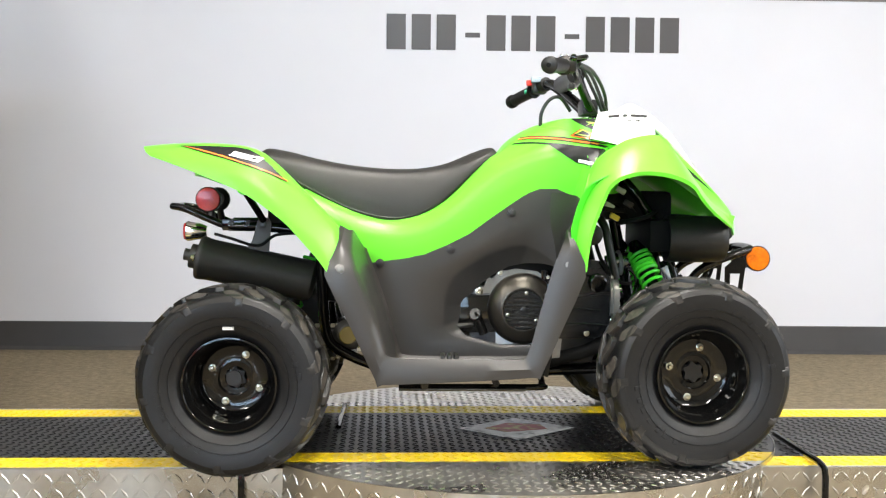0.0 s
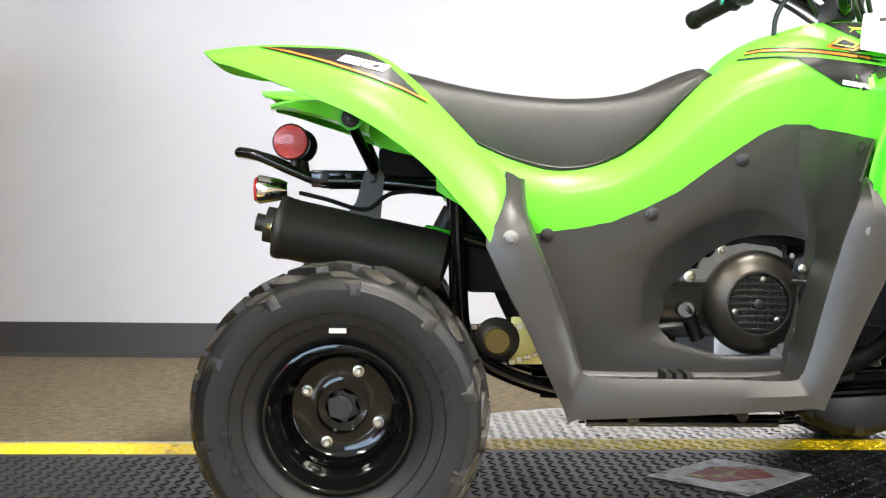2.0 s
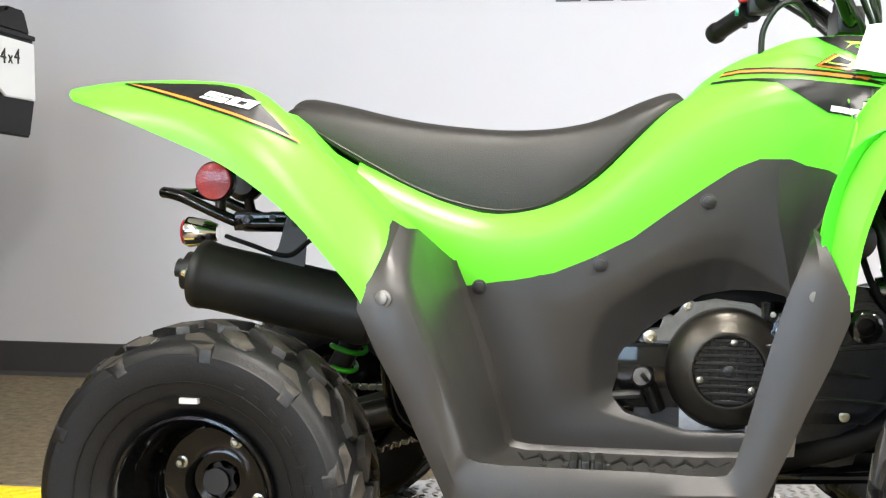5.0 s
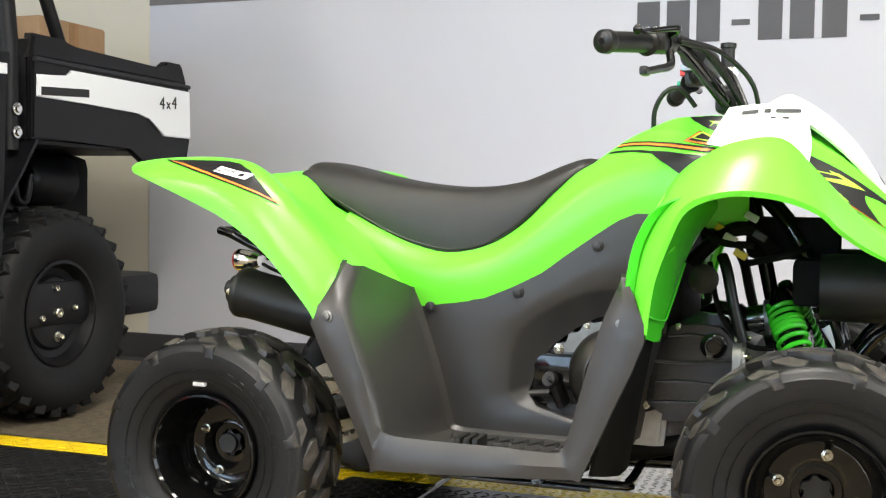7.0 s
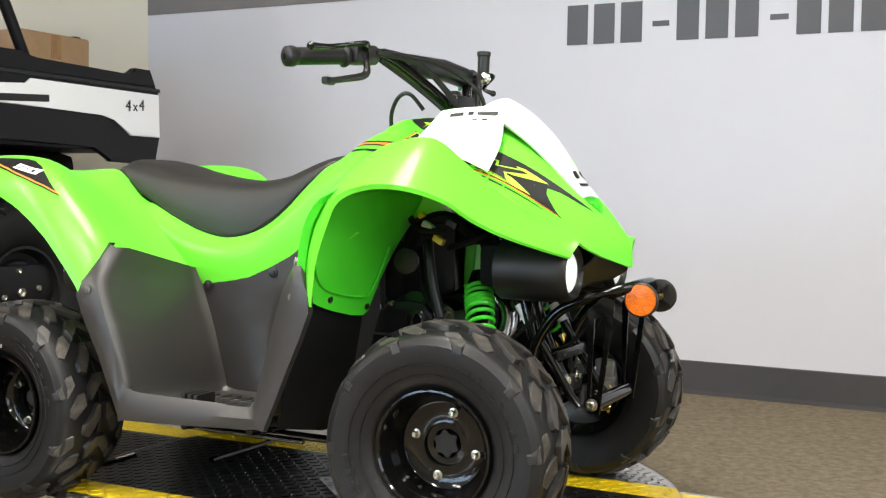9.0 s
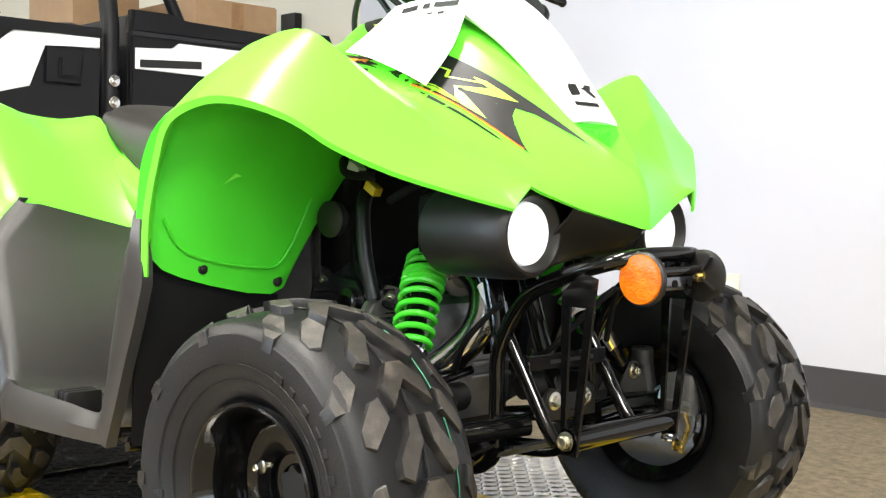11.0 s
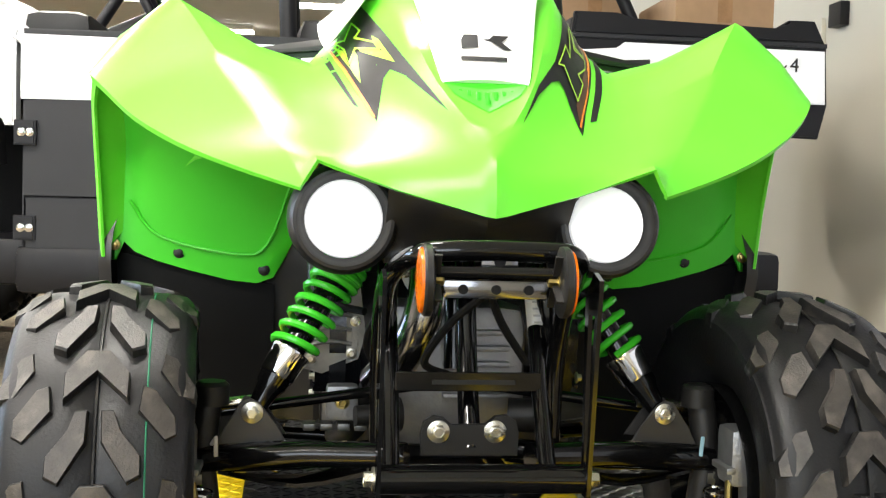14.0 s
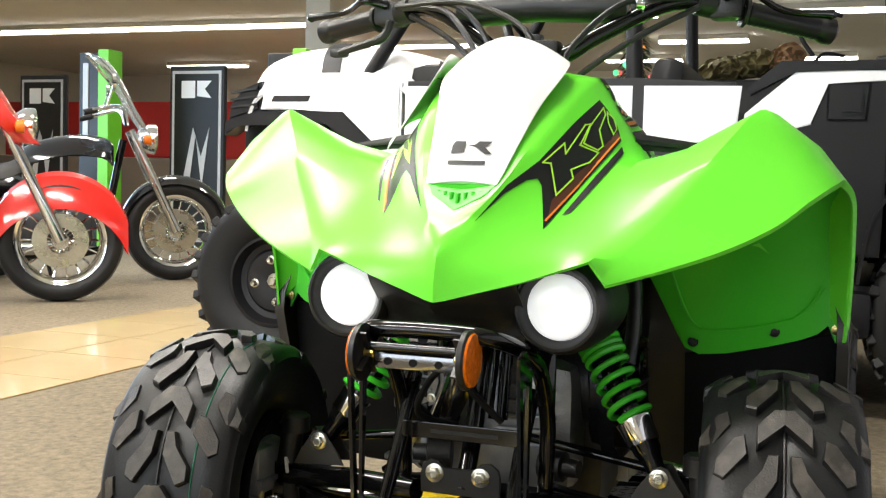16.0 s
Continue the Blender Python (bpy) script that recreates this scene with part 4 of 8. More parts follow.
def decal(name, outline, frame_of, way, tree, material, parent, lift=0.0015, cut=0.012, label="", reach=1.0, straight=False):
    """A thin film cut to outline (u, v), laid on the surface along way."""
    bm = bmesh.new()
    f = bm.faces.new([bm.verts.new((u, v, 0)) for u, v in outline])
    us, vs = [u for u, _ in outline], [v for _, v in outline]
    for lo, hi, n in ((min(us), max(us), (1, 0, 0)), (min(vs), max(vs), (0, 1, 0))):
        for c in np.arange(lo + cut, hi, cut):
            bmesh.ops.bisect_plane(bm, geom=bm.verts[:] + bm.edges[:] + bm.faces[:], plane_co=(c, c, 0), plane_no=n)
    bmesh.ops.triangulate(bm, faces=bm.faces[:])
    way = Vector(way).normalized()
    lost, first = [], None
    for v in bm.verts:
        p = Vector(frame_of(v.co.x, v.co.y))
        for step in range(9):
            hit, normal, _, _ = tree.ray_cast(p - way * 0.5, way)
            if hit and abs(normal.dot(way)) > 0.1 and abs((hit - p).dot(way)) < reach:
                break
            p.z -= 0.001
        if hit and abs((hit - p).dot(way)) < reach and (first is None or (hit - first).length < 0.35):
            v.co, first = hit + (-way if straight else normal if normal.dot(way) < 0 else -normal) * lift, hit
        else:
            near, normal, _, far = tree.find_nearest(p)
            if near and far < 0.03:
                v.co = near + (normal if normal.dot(way) < 0 else -normal) * lift
            else:
                lost.append(v)
    bmesh.ops.delete(bm, geom=lost, context="VERTS")
    ob = part(name, bm, material, parent, label)
    return ob


SIDE_TREE = {s: tree_of(FENDERS[s]) for s in (-1, 1)}
NOSE_TREE = tree_of(NOSE, BODY)
TANK_TREES = {s: tree_of(BODY, NOSE, LEGS[s]) for s in (-1, 1)}

# decals of the quad bike: plain dark shapes with lime and orange lines
for s in (-1, 1):
    way = (-0.247, -s * 0.962, 0.118)
    sd = lambda u, v: (u, s * 0.345, v)
    tr = SIDE_TREE[s]
    # tail decal lies on the sloping outer face of the fender
    tail = [(-0.112, 0.6560), (-0.071, 0.6560), (-0.023, 0.655), (0.008, 0.654), (0.032, 0.650), (0.053, 0.639), (0.075, 0.618), (0.091, 0.602), (0.110, 0.584), (0.072, 0.6015), (0.032, 0.6165), (-0.023, 0.6335), (-0.071, 0.646)]
    decal("tail_decal", tail, sd, way, tr, DECAL, FENDERS[s], 0.0016, 0.004, reach=0.06)
    decal("decal_line", [(-0.104, 0.6552), (-0.071, 0.6502), (-0.023, 0.6382), (0.032, 0.6212), (0.072, 0.6062), (0.106, 0.590), (0.1085, 0.5865), (0.072, 0.6035), (0.032, 0.6185), (-0.023, 0.6355), (-0.071, 0.6478)], sd, way, tr, DECAL_ORANGE, FENDERS[s], 0.0024, 0.004, reach=0.06)
    # the number 50 in blocky slanted figures
    figures = [((-0.012, 0.6385), (0.0285, -0.0066), [(0, 0), (1, 0), (1, 0.62), (0.35, 0.62), (0.35, 0.74), (1, 0.74), (1, 1), (0, 1), (0, 0.38), (0.65, 0.38), (0.65, 0.26), (0, 0.26)])]
    figures += [((0.0185, 0.6315), (0.0295, -0.0068), q) for q in ([(0, 0), (1, 0), (1, 0.27), (0, 0.27)], [(0, 0.73), (1, 0.73), (1, 1), (0, 1)], [(0, 0.27), (0.36, 0.27), (0.36, 0.73), (0, 0.73)], [(0.64, 0.27), (1, 0.27), (1, 0.73), (0.64, 0.73)])]
    for (u0, v0), (au, av), poly in figures:
        decal("numeral", [(u0 + a * au + b * 0.0133, v0 + a * av + b * 0.0074) for a, b in poly], sd, way, tr, DECAL_WHITE, FENDERS[s], 0.0030, 0.003, reach=0.06)
    # tank stripes and the dark wedge with a plain bar in place of the maker's name
    tway = (0.227, -s * 0.965, 0.128)
    td = lambda u, v: (u, s * 0.146, v)
    tdu = lambda u, v: (u, s * 0.13, v)

    def on_tank(name, poly, place_of, mm, lift, cut):
        decal(name, poly, place_of, tway, TANK_TREES[s], mm, BODY, lift, cut, reach=0.2, straight=True)

    spine = [(0.602, 0.6850), (0.629, 0.6900), (0.663, 0.6913), (0.705, 0.6900), (0.74, 0.6867), (0.793, 0.680)]
    for lo, hi, mm in ((0.0, 0.0026, DECAL), (-0.0034, 0.0, DECAL_ORANGE), (-0.0054, -0.0034, DECAL)):
        on_tank("tank_stripe", [(u + hi * 0.8, v + hi) for u, v in spine] + [(u + lo * 0.8, v + lo) for u, v in spine[::-1]], td, mm, 0.0018, 0.006)
    on_tank("tank_wedge", [(0.589, 0.674), (0.615, 0.678), (0.65, 0.68), (0.705, 0.679), (0.754, 0.674), (0.822, 0.666), (0.822, 0.645), (0.812, 0.626), (0.744, 0.636), (0.706, 0.66), (0.678, 0.675), (0.643, 0.6765), (0.615, 0.6745), (0.585, 0.6705)], td, DECAL, 0.0018, 0.005)
    on_tank("name_bar", [(0.747, 0.6455), (0.811, 0.6355), (0.809, 0.6285), (0.746, 0.6385)], td, DECAL_WHITE, 0.0028, 0.005)
    for poly, mm, up in (([(0.717, 0.739), (0.757, 0.739), (0.792, 0.734), (0.795, 0.72), (0.778, 0.723), (0.764, 0.716), (0.736, 0.729)], DECAL, 0.0012), ([(0.764, 0.717), (0.775, 0.722), (0.794, 0.71), (0.794, 0.707), (0.778, 0.711)], DECAL, 0.0012), ([(0.726, 0.697), (0.75, 0.713), (0.76, 0.712), (0.778, 0.702), (0.795, 0.703), (0.795, 0.691), (0.77, 0.689)], DECAL, 0.0010), ([(0.728, 0.697), (0.75, 0.712), (0.753, 0.711), (0.734, 0.698), (0.769, 0.694), (0.779, 0.699), (0.795, 0.695), (0.795, 0.692), (0.78, 0.696), (0.77, 0.691)], DECAL_ORANGE, 0.0018), ([(0.738, 0.7015), (0.756, 0.7125), (0.78, 0.702), (0.771, 0.696)], DECAL_LIME, 0.0016), ([(0.743, 0.702), (0.756, 0.7095), (0.774, 0.702), (0.769, 0.6985)], DECAL, 0.0021), ([(0.762, 0.729), (0.790, 0.727), (0.790, 0.724), (0.772, 0.7245), (0.764, 0.719), (0.770, 0.7255)], DECAL_LIME, 0.0018)):
        on_tank("tank_shape", poly, tdu, mm, up + 0.0006, 0.005)
    # nose decals: a dark forked shape with lime-edged plain blocks, laid from ahead
    nway = Vector((-0.977, -0.21, 0.042)) if s > 0 else Vector((-0.992, 0.046, 0.116))

    def nd(name, poly, mm, lift):
        decal(name, poly, lambda u, v: (1.0, s * u, v), nway, NOSE_TREE, mm, NOSE, lift, 0.006)

    def nline(pts, w, mm, lift):
        for (u0, v0), (u1, v1) in zip(pts, pts[1:]):
            d = Vector((u1 - u0, v1 - v0)).normalized() * w / 2
            nd("decal_line", [(u0 - d.x - d.y, v0 - d.y + d.x), (u1 + d.x - d.y, v1 + d.y + d.x), (u1 + d.x + d.y, v1 + d.y - d.x), (u0 - d.x + d.y, v0 - d.y - d.x)], mm, lift)

    if s > 0:
        nd("nose_decal", [(0.006, 0.56), (0.038, 0.599), (0.072, 0.626), (0.11, 0.671), (0.138, 0.7), (0.15, 0.686), (0.162, 0.667), (0.167, 0.649), (0.081, 0.552), (0.079, 0.572), (0.076, 0.598), (0.071, 0.606), (0.059, 0.604), (0.036, 0.59)], DECAL, 0.0008)
        nd("nose_field", [(0.088, 0.582), (0.103, 0.599), (0.111, 0.608), (0.128, 0.622), (0.144, 0.641), (0.161, 0.66), (0.165, 0.652), (0.084, 0.559)], DECAL_BROWN, 0.0012)
        blocks = [[(0.075, 0.623), (0.098, 0.645), (0.100, 0.633), (0.121, 0.667), (0.127, 0.668), (0.116, 0.643), (0.138, 0.634), (0.128, 0.623), (0.107, 0.615), (0.110, 0.605), (0.092, 0.587), (0.084, 0.622)],
                  [(0.120, 0.645), (0.127, 0.666), (0.142, 0.689), (0.145, 0.681), (0.138, 0.661), (0.143, 0.642), (0.137, 0.637)], [(0.147, 0.684), (0.156, 0.676), (0.160, 0.663), (0.156, 0.656), (0.149, 0.670)]]
        nline([(0.083, 0.561), (0.122, 0.603), (0.164, 0.652)], 0.0022, DECAL_ORANGE, 0.0016)
        nd("decal_band", [(0.101, 0.566), (0.11, 0.568), (0.139, 0.599), (0.17, 0.634), (0.168, 0.642), (0.138, 0.609)], DECAL, 0.0008)
    else:
        nd("nose_decal", [(0.109, 0.670), (0.093, 0.651), (0.074, 0.627), (0.033, 0.578), (0.072, 0.608), (0.086, 0.613), (0.092, 0.604), (0.098, 0.563), (0.132, 0.610), (0.151, 0.632), (0.142, 0.665), (0.126, 0.69)], DECAL, 0.0008)
        nd("nose_field", [(0.115, 0.629), (0.081, 0.620), (0.097, 0.642), (0.104, 0.646), (0.103, 0.640), (0.093, 0.631), (0.118, 0.633)], DECAL_LIME, 0.0014)
        nd("nose_field", [(0.145, 0.633), (0.134, 0.629), (0.126, 0.612), (0.121, 0.629), (0.118, 0.625), (0.114, 0.598), (0.137, 0.624)], DECAL_LIME, 0.0014)
        blocks = [[(0.125, 0.659), (0.116, 0.651), (0.121, 0.643), (0.101, 0.639), (0.096, 0.632), (0.120, 0.632), (0.126, 0.616), (0.133, 0.630), (0.143, 0.636), (0.132, 0.640)]]
        nline([(0.101, 0.568), (0.131, 0.609), (0.148, 0.628)], 0.0028, DECAL_ORANGE, 0.0016)
        nd("decal_band", [(0.116, 0.575), (0.121, 0.577), (0.159, 0.623), (0.150, 0.622)], DECAL, 0.0008)
    for block in blocks:
        nd("decal_block", block, DECAL, 0.0018)
        nline(block + block[:1], 0.0018, DECAL_LIME, 0.0023)

# plain shapes in place of the maker's mark on the white panel
CT = tree_of(COVER)
cv = lambda u, v: (1.3, u, v)
decal("mark_shape", [(-0.021, 0.630), (-0.005, 0.632), (-0.005, 0.645), (-0.018, 0.645), (-0.021, 0.64)], cv, (-1, 0, 0), CT, INK, COVER, 0.0012, 0.006)
decal("mark_shape", [(-0.002, 0.640), (0.008, 0.638), (0.02, 0.630), (0.028, 0.630), (0.018, 0.638), (0.026, 0.645), (0.01, 0.645), (0.006, 0.641)], cv, (-1, 0, 0), CT, INK, COVER, 0.0012, 0.006)
decal("name_bar", [(-0.022, 0.618), (0.022, 0.618), (0.022, 0.6225), (-0.022, 0.6225)], cv, (-1, 0, 0), CT, INK, COVER, 0.0012, 0.006)

# darker green film behind the grille slats, painting in the shade of a recess
decal("grille_shade_film", [(-0.040, 0.597), (0.040, 0.597), (0.031, 0.584), (0.0, 0.567), (-0.031, 0.584)], cv, (-1, 0, 0), NOSE_TREE, GREEN_IN, NOSE, 0.001, 0.006)

# paper hang tag tied to the handlebar, lying over the nose
tag = empty("paper_tag", "white printed paper tag hanging over the nose", "tag")
rows = [[(0.800, -0.088, 0.755), (0.785, -0.118, 0.722), (0.772, -0.150, 0.692)], [(0.84, -0.082, 0.760), (0.835, -0.120, 0.712), (0.828, -0.158, 0.680)], [(0.90, -0.076, 0.761), (0.897, -0.118, 0.700), (0.892, -0.156, 0.656)], [(0.922, -0.076, 0.750), (0.932, -0.112, 0.690), (0.925, -0.150, 0.640)]]
part("sheet", sheet(rows, 0.0012, soft=(3, 3)), PAPER, tag)
for k, (a, b) in enumerate(((0.15, 0.35), (0.42, 0.5), (0.56, 0.86))):
    m = lambda t, q: Vector((0.803 + 0.13 * t - 0.004 * q, -0.0905 + 0.015 * t - 0.02 * q - 0.002, 0.7535 + 0.007 * math.sin(t * 2.5) - 0.045 * q + 0.003))
    part("print_bar", sheet([[m(a, 0.25), m(a, 0.38)], [m(b, 0.25), m(b, 0.38)]], 0.0008), INK, tag, smooth=False)
for k in range(4):
    a = 0.2 + k * 0.15
    part("print_bar", sheet([[m(a, 0.55), m(a, 0.72)], [m(a + 0.08, 0.55), m(a + 0.08, 0.72)]], 0.0008), INK, tag, smooth=False)

# --- grey footwell panels
for s in (-1, 1):
    O = [(0.224, -0.345, 0.494), (0.206, -0.384, 0.44), (0.196, -0.402, 0.396), (0.25, -0.402, 0.29), (0.301, -0.404, 0.182), (0.312, -0.408, 0.176), (0.40, -0.412, 0.180), (0.52, -0.412, 0.186), (0.622, -0.412, 0.193), (0.636, -0.412, 0.20), (0.68, -0.412, 0.30), (0.721, -0.412, 0.397), (0.712, -0.41, 0.44), (0.695, -0.40, 0.478), (0.692, -0.397, 0.484), (0.690, -0.392, 0.489)]
    I = [(0.237, -0.345, 0.485), (0.238, -0.384, 0.44), (0.248, -0.402, 0.406), (0.285, -0.404, 0.318), (0.308, -0.404, 0.245), (0.332, -0.404, 0.224), (0.40, -0.404, 0.2215), (0.52, -0.404, 0.2215), (0.590, -0.404, 0.220), (0.613, -0.404, 0.236), (0.634, -0.404, 0.312), (0.660, -0.404, 0.405), (0.675, -0.402, 0.445), (0.686, -0.396, 0.474), (0.687, -0.391, 0.480), (0.688, -0.387, 0.487)]
    J = [(x + (0.006 if k < 5 else 0.002 if k > 8 else 0.0), y + 0.008, z - (0.006 if 4 < k < 9 else 0.0)) for k, (x, y, z) in enumerate(I)]
    J2 = [(x + (0.009 if k < 5 else 0.006 if k > 8 else 0.0), y + 0.020, z - (0.027 if 5 < k < 8 else 0.018 if k in (5, 8) else 0.006 if k in (4, 9) else 0.0)) for k, (x, y, z) in enumerate(I)]
    W = [(0.262, -0.15, 0.44), (0.266, -0.148, 0.422), (0.276, -0.146, 0.392), (0.304, -0.145, 0.314), (0.332, -0.145, 0.218), (0.341, -0.15, 0.190), (0.40, -0.15, 0.186), (0.52, -0.15, 0.186), (0.645, -0.15, 0.188), (0.672, -0.146, 0.21), (0.690, -0.146, 0.30), (0.712, -0.146, 0.385), (0.713, -0.146, 0.43), (0.713, -0.146, 0.468), (0.714, -0.146, 0.515), (0.722, -0.146, 0.568)]
    ease = [0.0] * 11 + [0.004, 0.012, 0.02, 0.03, 0.036]
    K = [tuple(Vector(a).lerp(Vector(b), 0.45)) for a, b in zip(J2, W)]
    K[11:] = [(0.7, -0.285, 0.392), (0.713, -0.287, 0.43), (0.722, -0.288, 0.462), (0.732, -0.289, 0.503), (0.742, -0.291, 0.547)]
    W1 = [tuple(Vector(a).lerp(Vector(b), 0.91 - 5.5 * e)) for e, a, b in zip(ease, J2, W)]
    W1[13:] = [(0.716, -0.20, 0.466), (0.724, -0.20, 0.510), (0.737, -0.20, 0.561)]
    W2 = [(x + (0.002 if k < 6 else 0.0) - 0.22 * ease[k], -0.153 - 0.5 * ease[k], z + (0.001 if 4 < k < 9 else 0.0)) for k, (x, y, z) in enumerate(W)]
    W3 = [(x + (0.007 if k < 6 else -0.004 if 8 < k < 12 else 0.0) - 0.8 * ease[k], -0.1470, z + (0.006 if 4 < k < 9 else 0.0)) for k, (x, y, z) in enumerate(W)]
    W4 = [(x + (0.004 if k < 6 else -0.004 if k > 8 else 0.0) - 0.2 * ease[k], -0.139, z + (0.003 if 4 < k < 9 else 0.0)) for k, (x, y, z) in enumerate(W3)]
    mid = [tuple(Vector(a).lerp(Vector(b), 0.5)) for a, b in zip(O, I)]
    mid = [(x, y - 0.006, z) for x, y, z in mid]
    B = [(x, y + 0.012, z) for x, y, z in O]
    C = [(x, y + 0.004, z) for x, y, z in O]
    panel = part("footwell_panel", sheet([flip(r, s) for r in (B, C, O, mid, I, J, J2, K, W1, W2, W3, W4)], 0.003, soft=(0, 2)), GREY_PL, atv, "satin dark grey plastic footwell panel")
    # inner wall with the opening for the engine cover
    outer = [(0.252, 0.436), (0.29, 0.426), (0.322, 0.42), (0.393, 0.423), (0.45, 0.447), (0.501, 0.473), (0.545, 0.506), (0.59, 0.538), (0.63, 0.565), (0.66, 0.577), (0.70, 0.577), (0.722, 0.567), (0.713, 0.49), (0.714, 0.43), (0.715, 0.385), (0.693, 0.30), (0.675, 0.205), (0.648, 0.187), (0.52, 0.185), (0.40, 0.185), (0.342, 0.19), (0.305, 0.31), (0.278, 0.392)]
    hole = [(0.477, 0.267), (0.481, 0.28), (0.488, 0.307), (0.516, 0.347), (0.555, 0.378), (0.594, 0.399), (0.633, 0.407), (0.671, 0.407), (0.697, 0.401), (0.708, 0.387), (0.706, 0.36), (0.698, 0.33), (0.680, 0.265), (0.670, 0.222), (0.575, 0.220), (0.495, 0.242), (0.48, 0.258)]
    brow = [(0.447, 0.262), (0.447, 0.329), (0.461, 0.369), (0.484, 0.391), (0.541, 0.427), (0.601, 0.447), (0.632, 0.447), (0.666, 0.430), (0.695, 0.408), (0.7105, 0.389), (0.708, 0.36), (0.700, 0.33), (0.682, 0.265), (0.672, 0.2205), (0.575, 0.216), (0.49, 0.236), (0.462, 0.245)]

    def ray_out(poly, c, a):
        d = Vector((math.cos(a), math.sin(a)))
        best = 9.0
        for (x0, z0), (x1, z1) in zip(poly, poly[1:] + poly[:1]):
            ex, ez = x1 - x0, z1 - z0
            det = d.x * -ez + d.y * ex
            if abs(det) < 1e-9:
                continue
            rx, rz = x0 - c[0], z0 - c[1]
            t = (rx * -ez + rz * ex) / det
            u = (d.x * rz - d.y * rx) / det
            if t > 0 and -1e-6 <= u <= 1 + 1e-6:
                best = min(best, t)
        return best

    cc = (0.59, 0.315)
    rows = [[], [], [], [], [], [], []]
    for a in np.linspace(0, 2 * math.pi, 145):
        ro, rh, rb = ray_out(outer, cc, a), ray_out(hole, cc, a), ray_out(brow, cc, a)
        rb = max(rh + 0.001, min(rb, ro - 0.004))
        ca, sa = math.cos(a), math.sin(a)
        dip = min(0.026, 0.6 * (rb - rh))
        for k, (r, y) in enumerate(((ro, -0.145), ((ro + rb) / 2, -0.1455), (min(rb + 0.005, (ro + rb) / 2), -0.1455), (rb - 0.1 * (rb - rh), -0.1452 + 0.16 * dip), (rh + 0.35 * (rb - rh), -0.145 + 0.75 * dip), (rh, -0.145 + dip), (rh + 0.001, -0.105))):
            rows[k].append((cc[0] + r * ca, y if s < 0 else -y, cc[1] + r * sa))
    part("inner_wall", sheet(rows, 0.0025), GREY_PL, panel, "dark grey inner wall with an engine opening")
    # jagged tread ribs and three tall cleats on the foot rest
    for k in range(20):
        x = 0.362 + k * 0.0132
        for y0, y1, turn in ((0.378, 0.318, 0.45), (0.305, 0.245, -0.45), (0.232, 0.182, 0.45)):
            c = Matrix.Translation((x, s * (y0 + y1) / 2, 0)) @ Matrix.Rotation(s * turn * (1 if k % 2 else -0.6), 4, "Z") @ Matrix.Translation((-x, -s * (y0 + y1) / 2, 0))
            part("peg_rib", box((x, s * y0, 0.184), (x + 0.0062, s * y1, 0.1935), 0.002, m=c, seg=1), BLACK_PL, panel)
    for k in range(3):
        part("peg_cleat", box((0.432 + k * 0.014, s * 0.388, 0.186), (0.442 + k * 0.014, s * 0.335, 0.231), 0.004), BLACK_PL, panel)
    for at, way, mm in (((0.224, -0.408, 0.408), (-0.2, -1, 0.1), ALLOY_MID), ((0.689, -0.410, 0.421), (0, -1, 0), ALLOY_MID), ((0.30, -0.149, 0.405), (0, -1, 0), ALLOY_DARK), ((0.46, -0.147, 0.438), (0, -1, 0), ALLOY_DARK), ((0.597, -0.147, 0.522), (0, -1, 0), ALLOY_DARK), ((0.228, -0.352, 0.473), (-0.2, -1, 0.3), BLACK_PL), ((0.734, -0.262, 0.535), (-0.9, -0.45, 0.1), ALLOY_DARK)):
        w = way if s < 0 else (way[0], -way[1], way[2])
        bolt(flip([at], s)[0], w, 0.0068, panel, "screw", mm, 0.004, hexed=False)

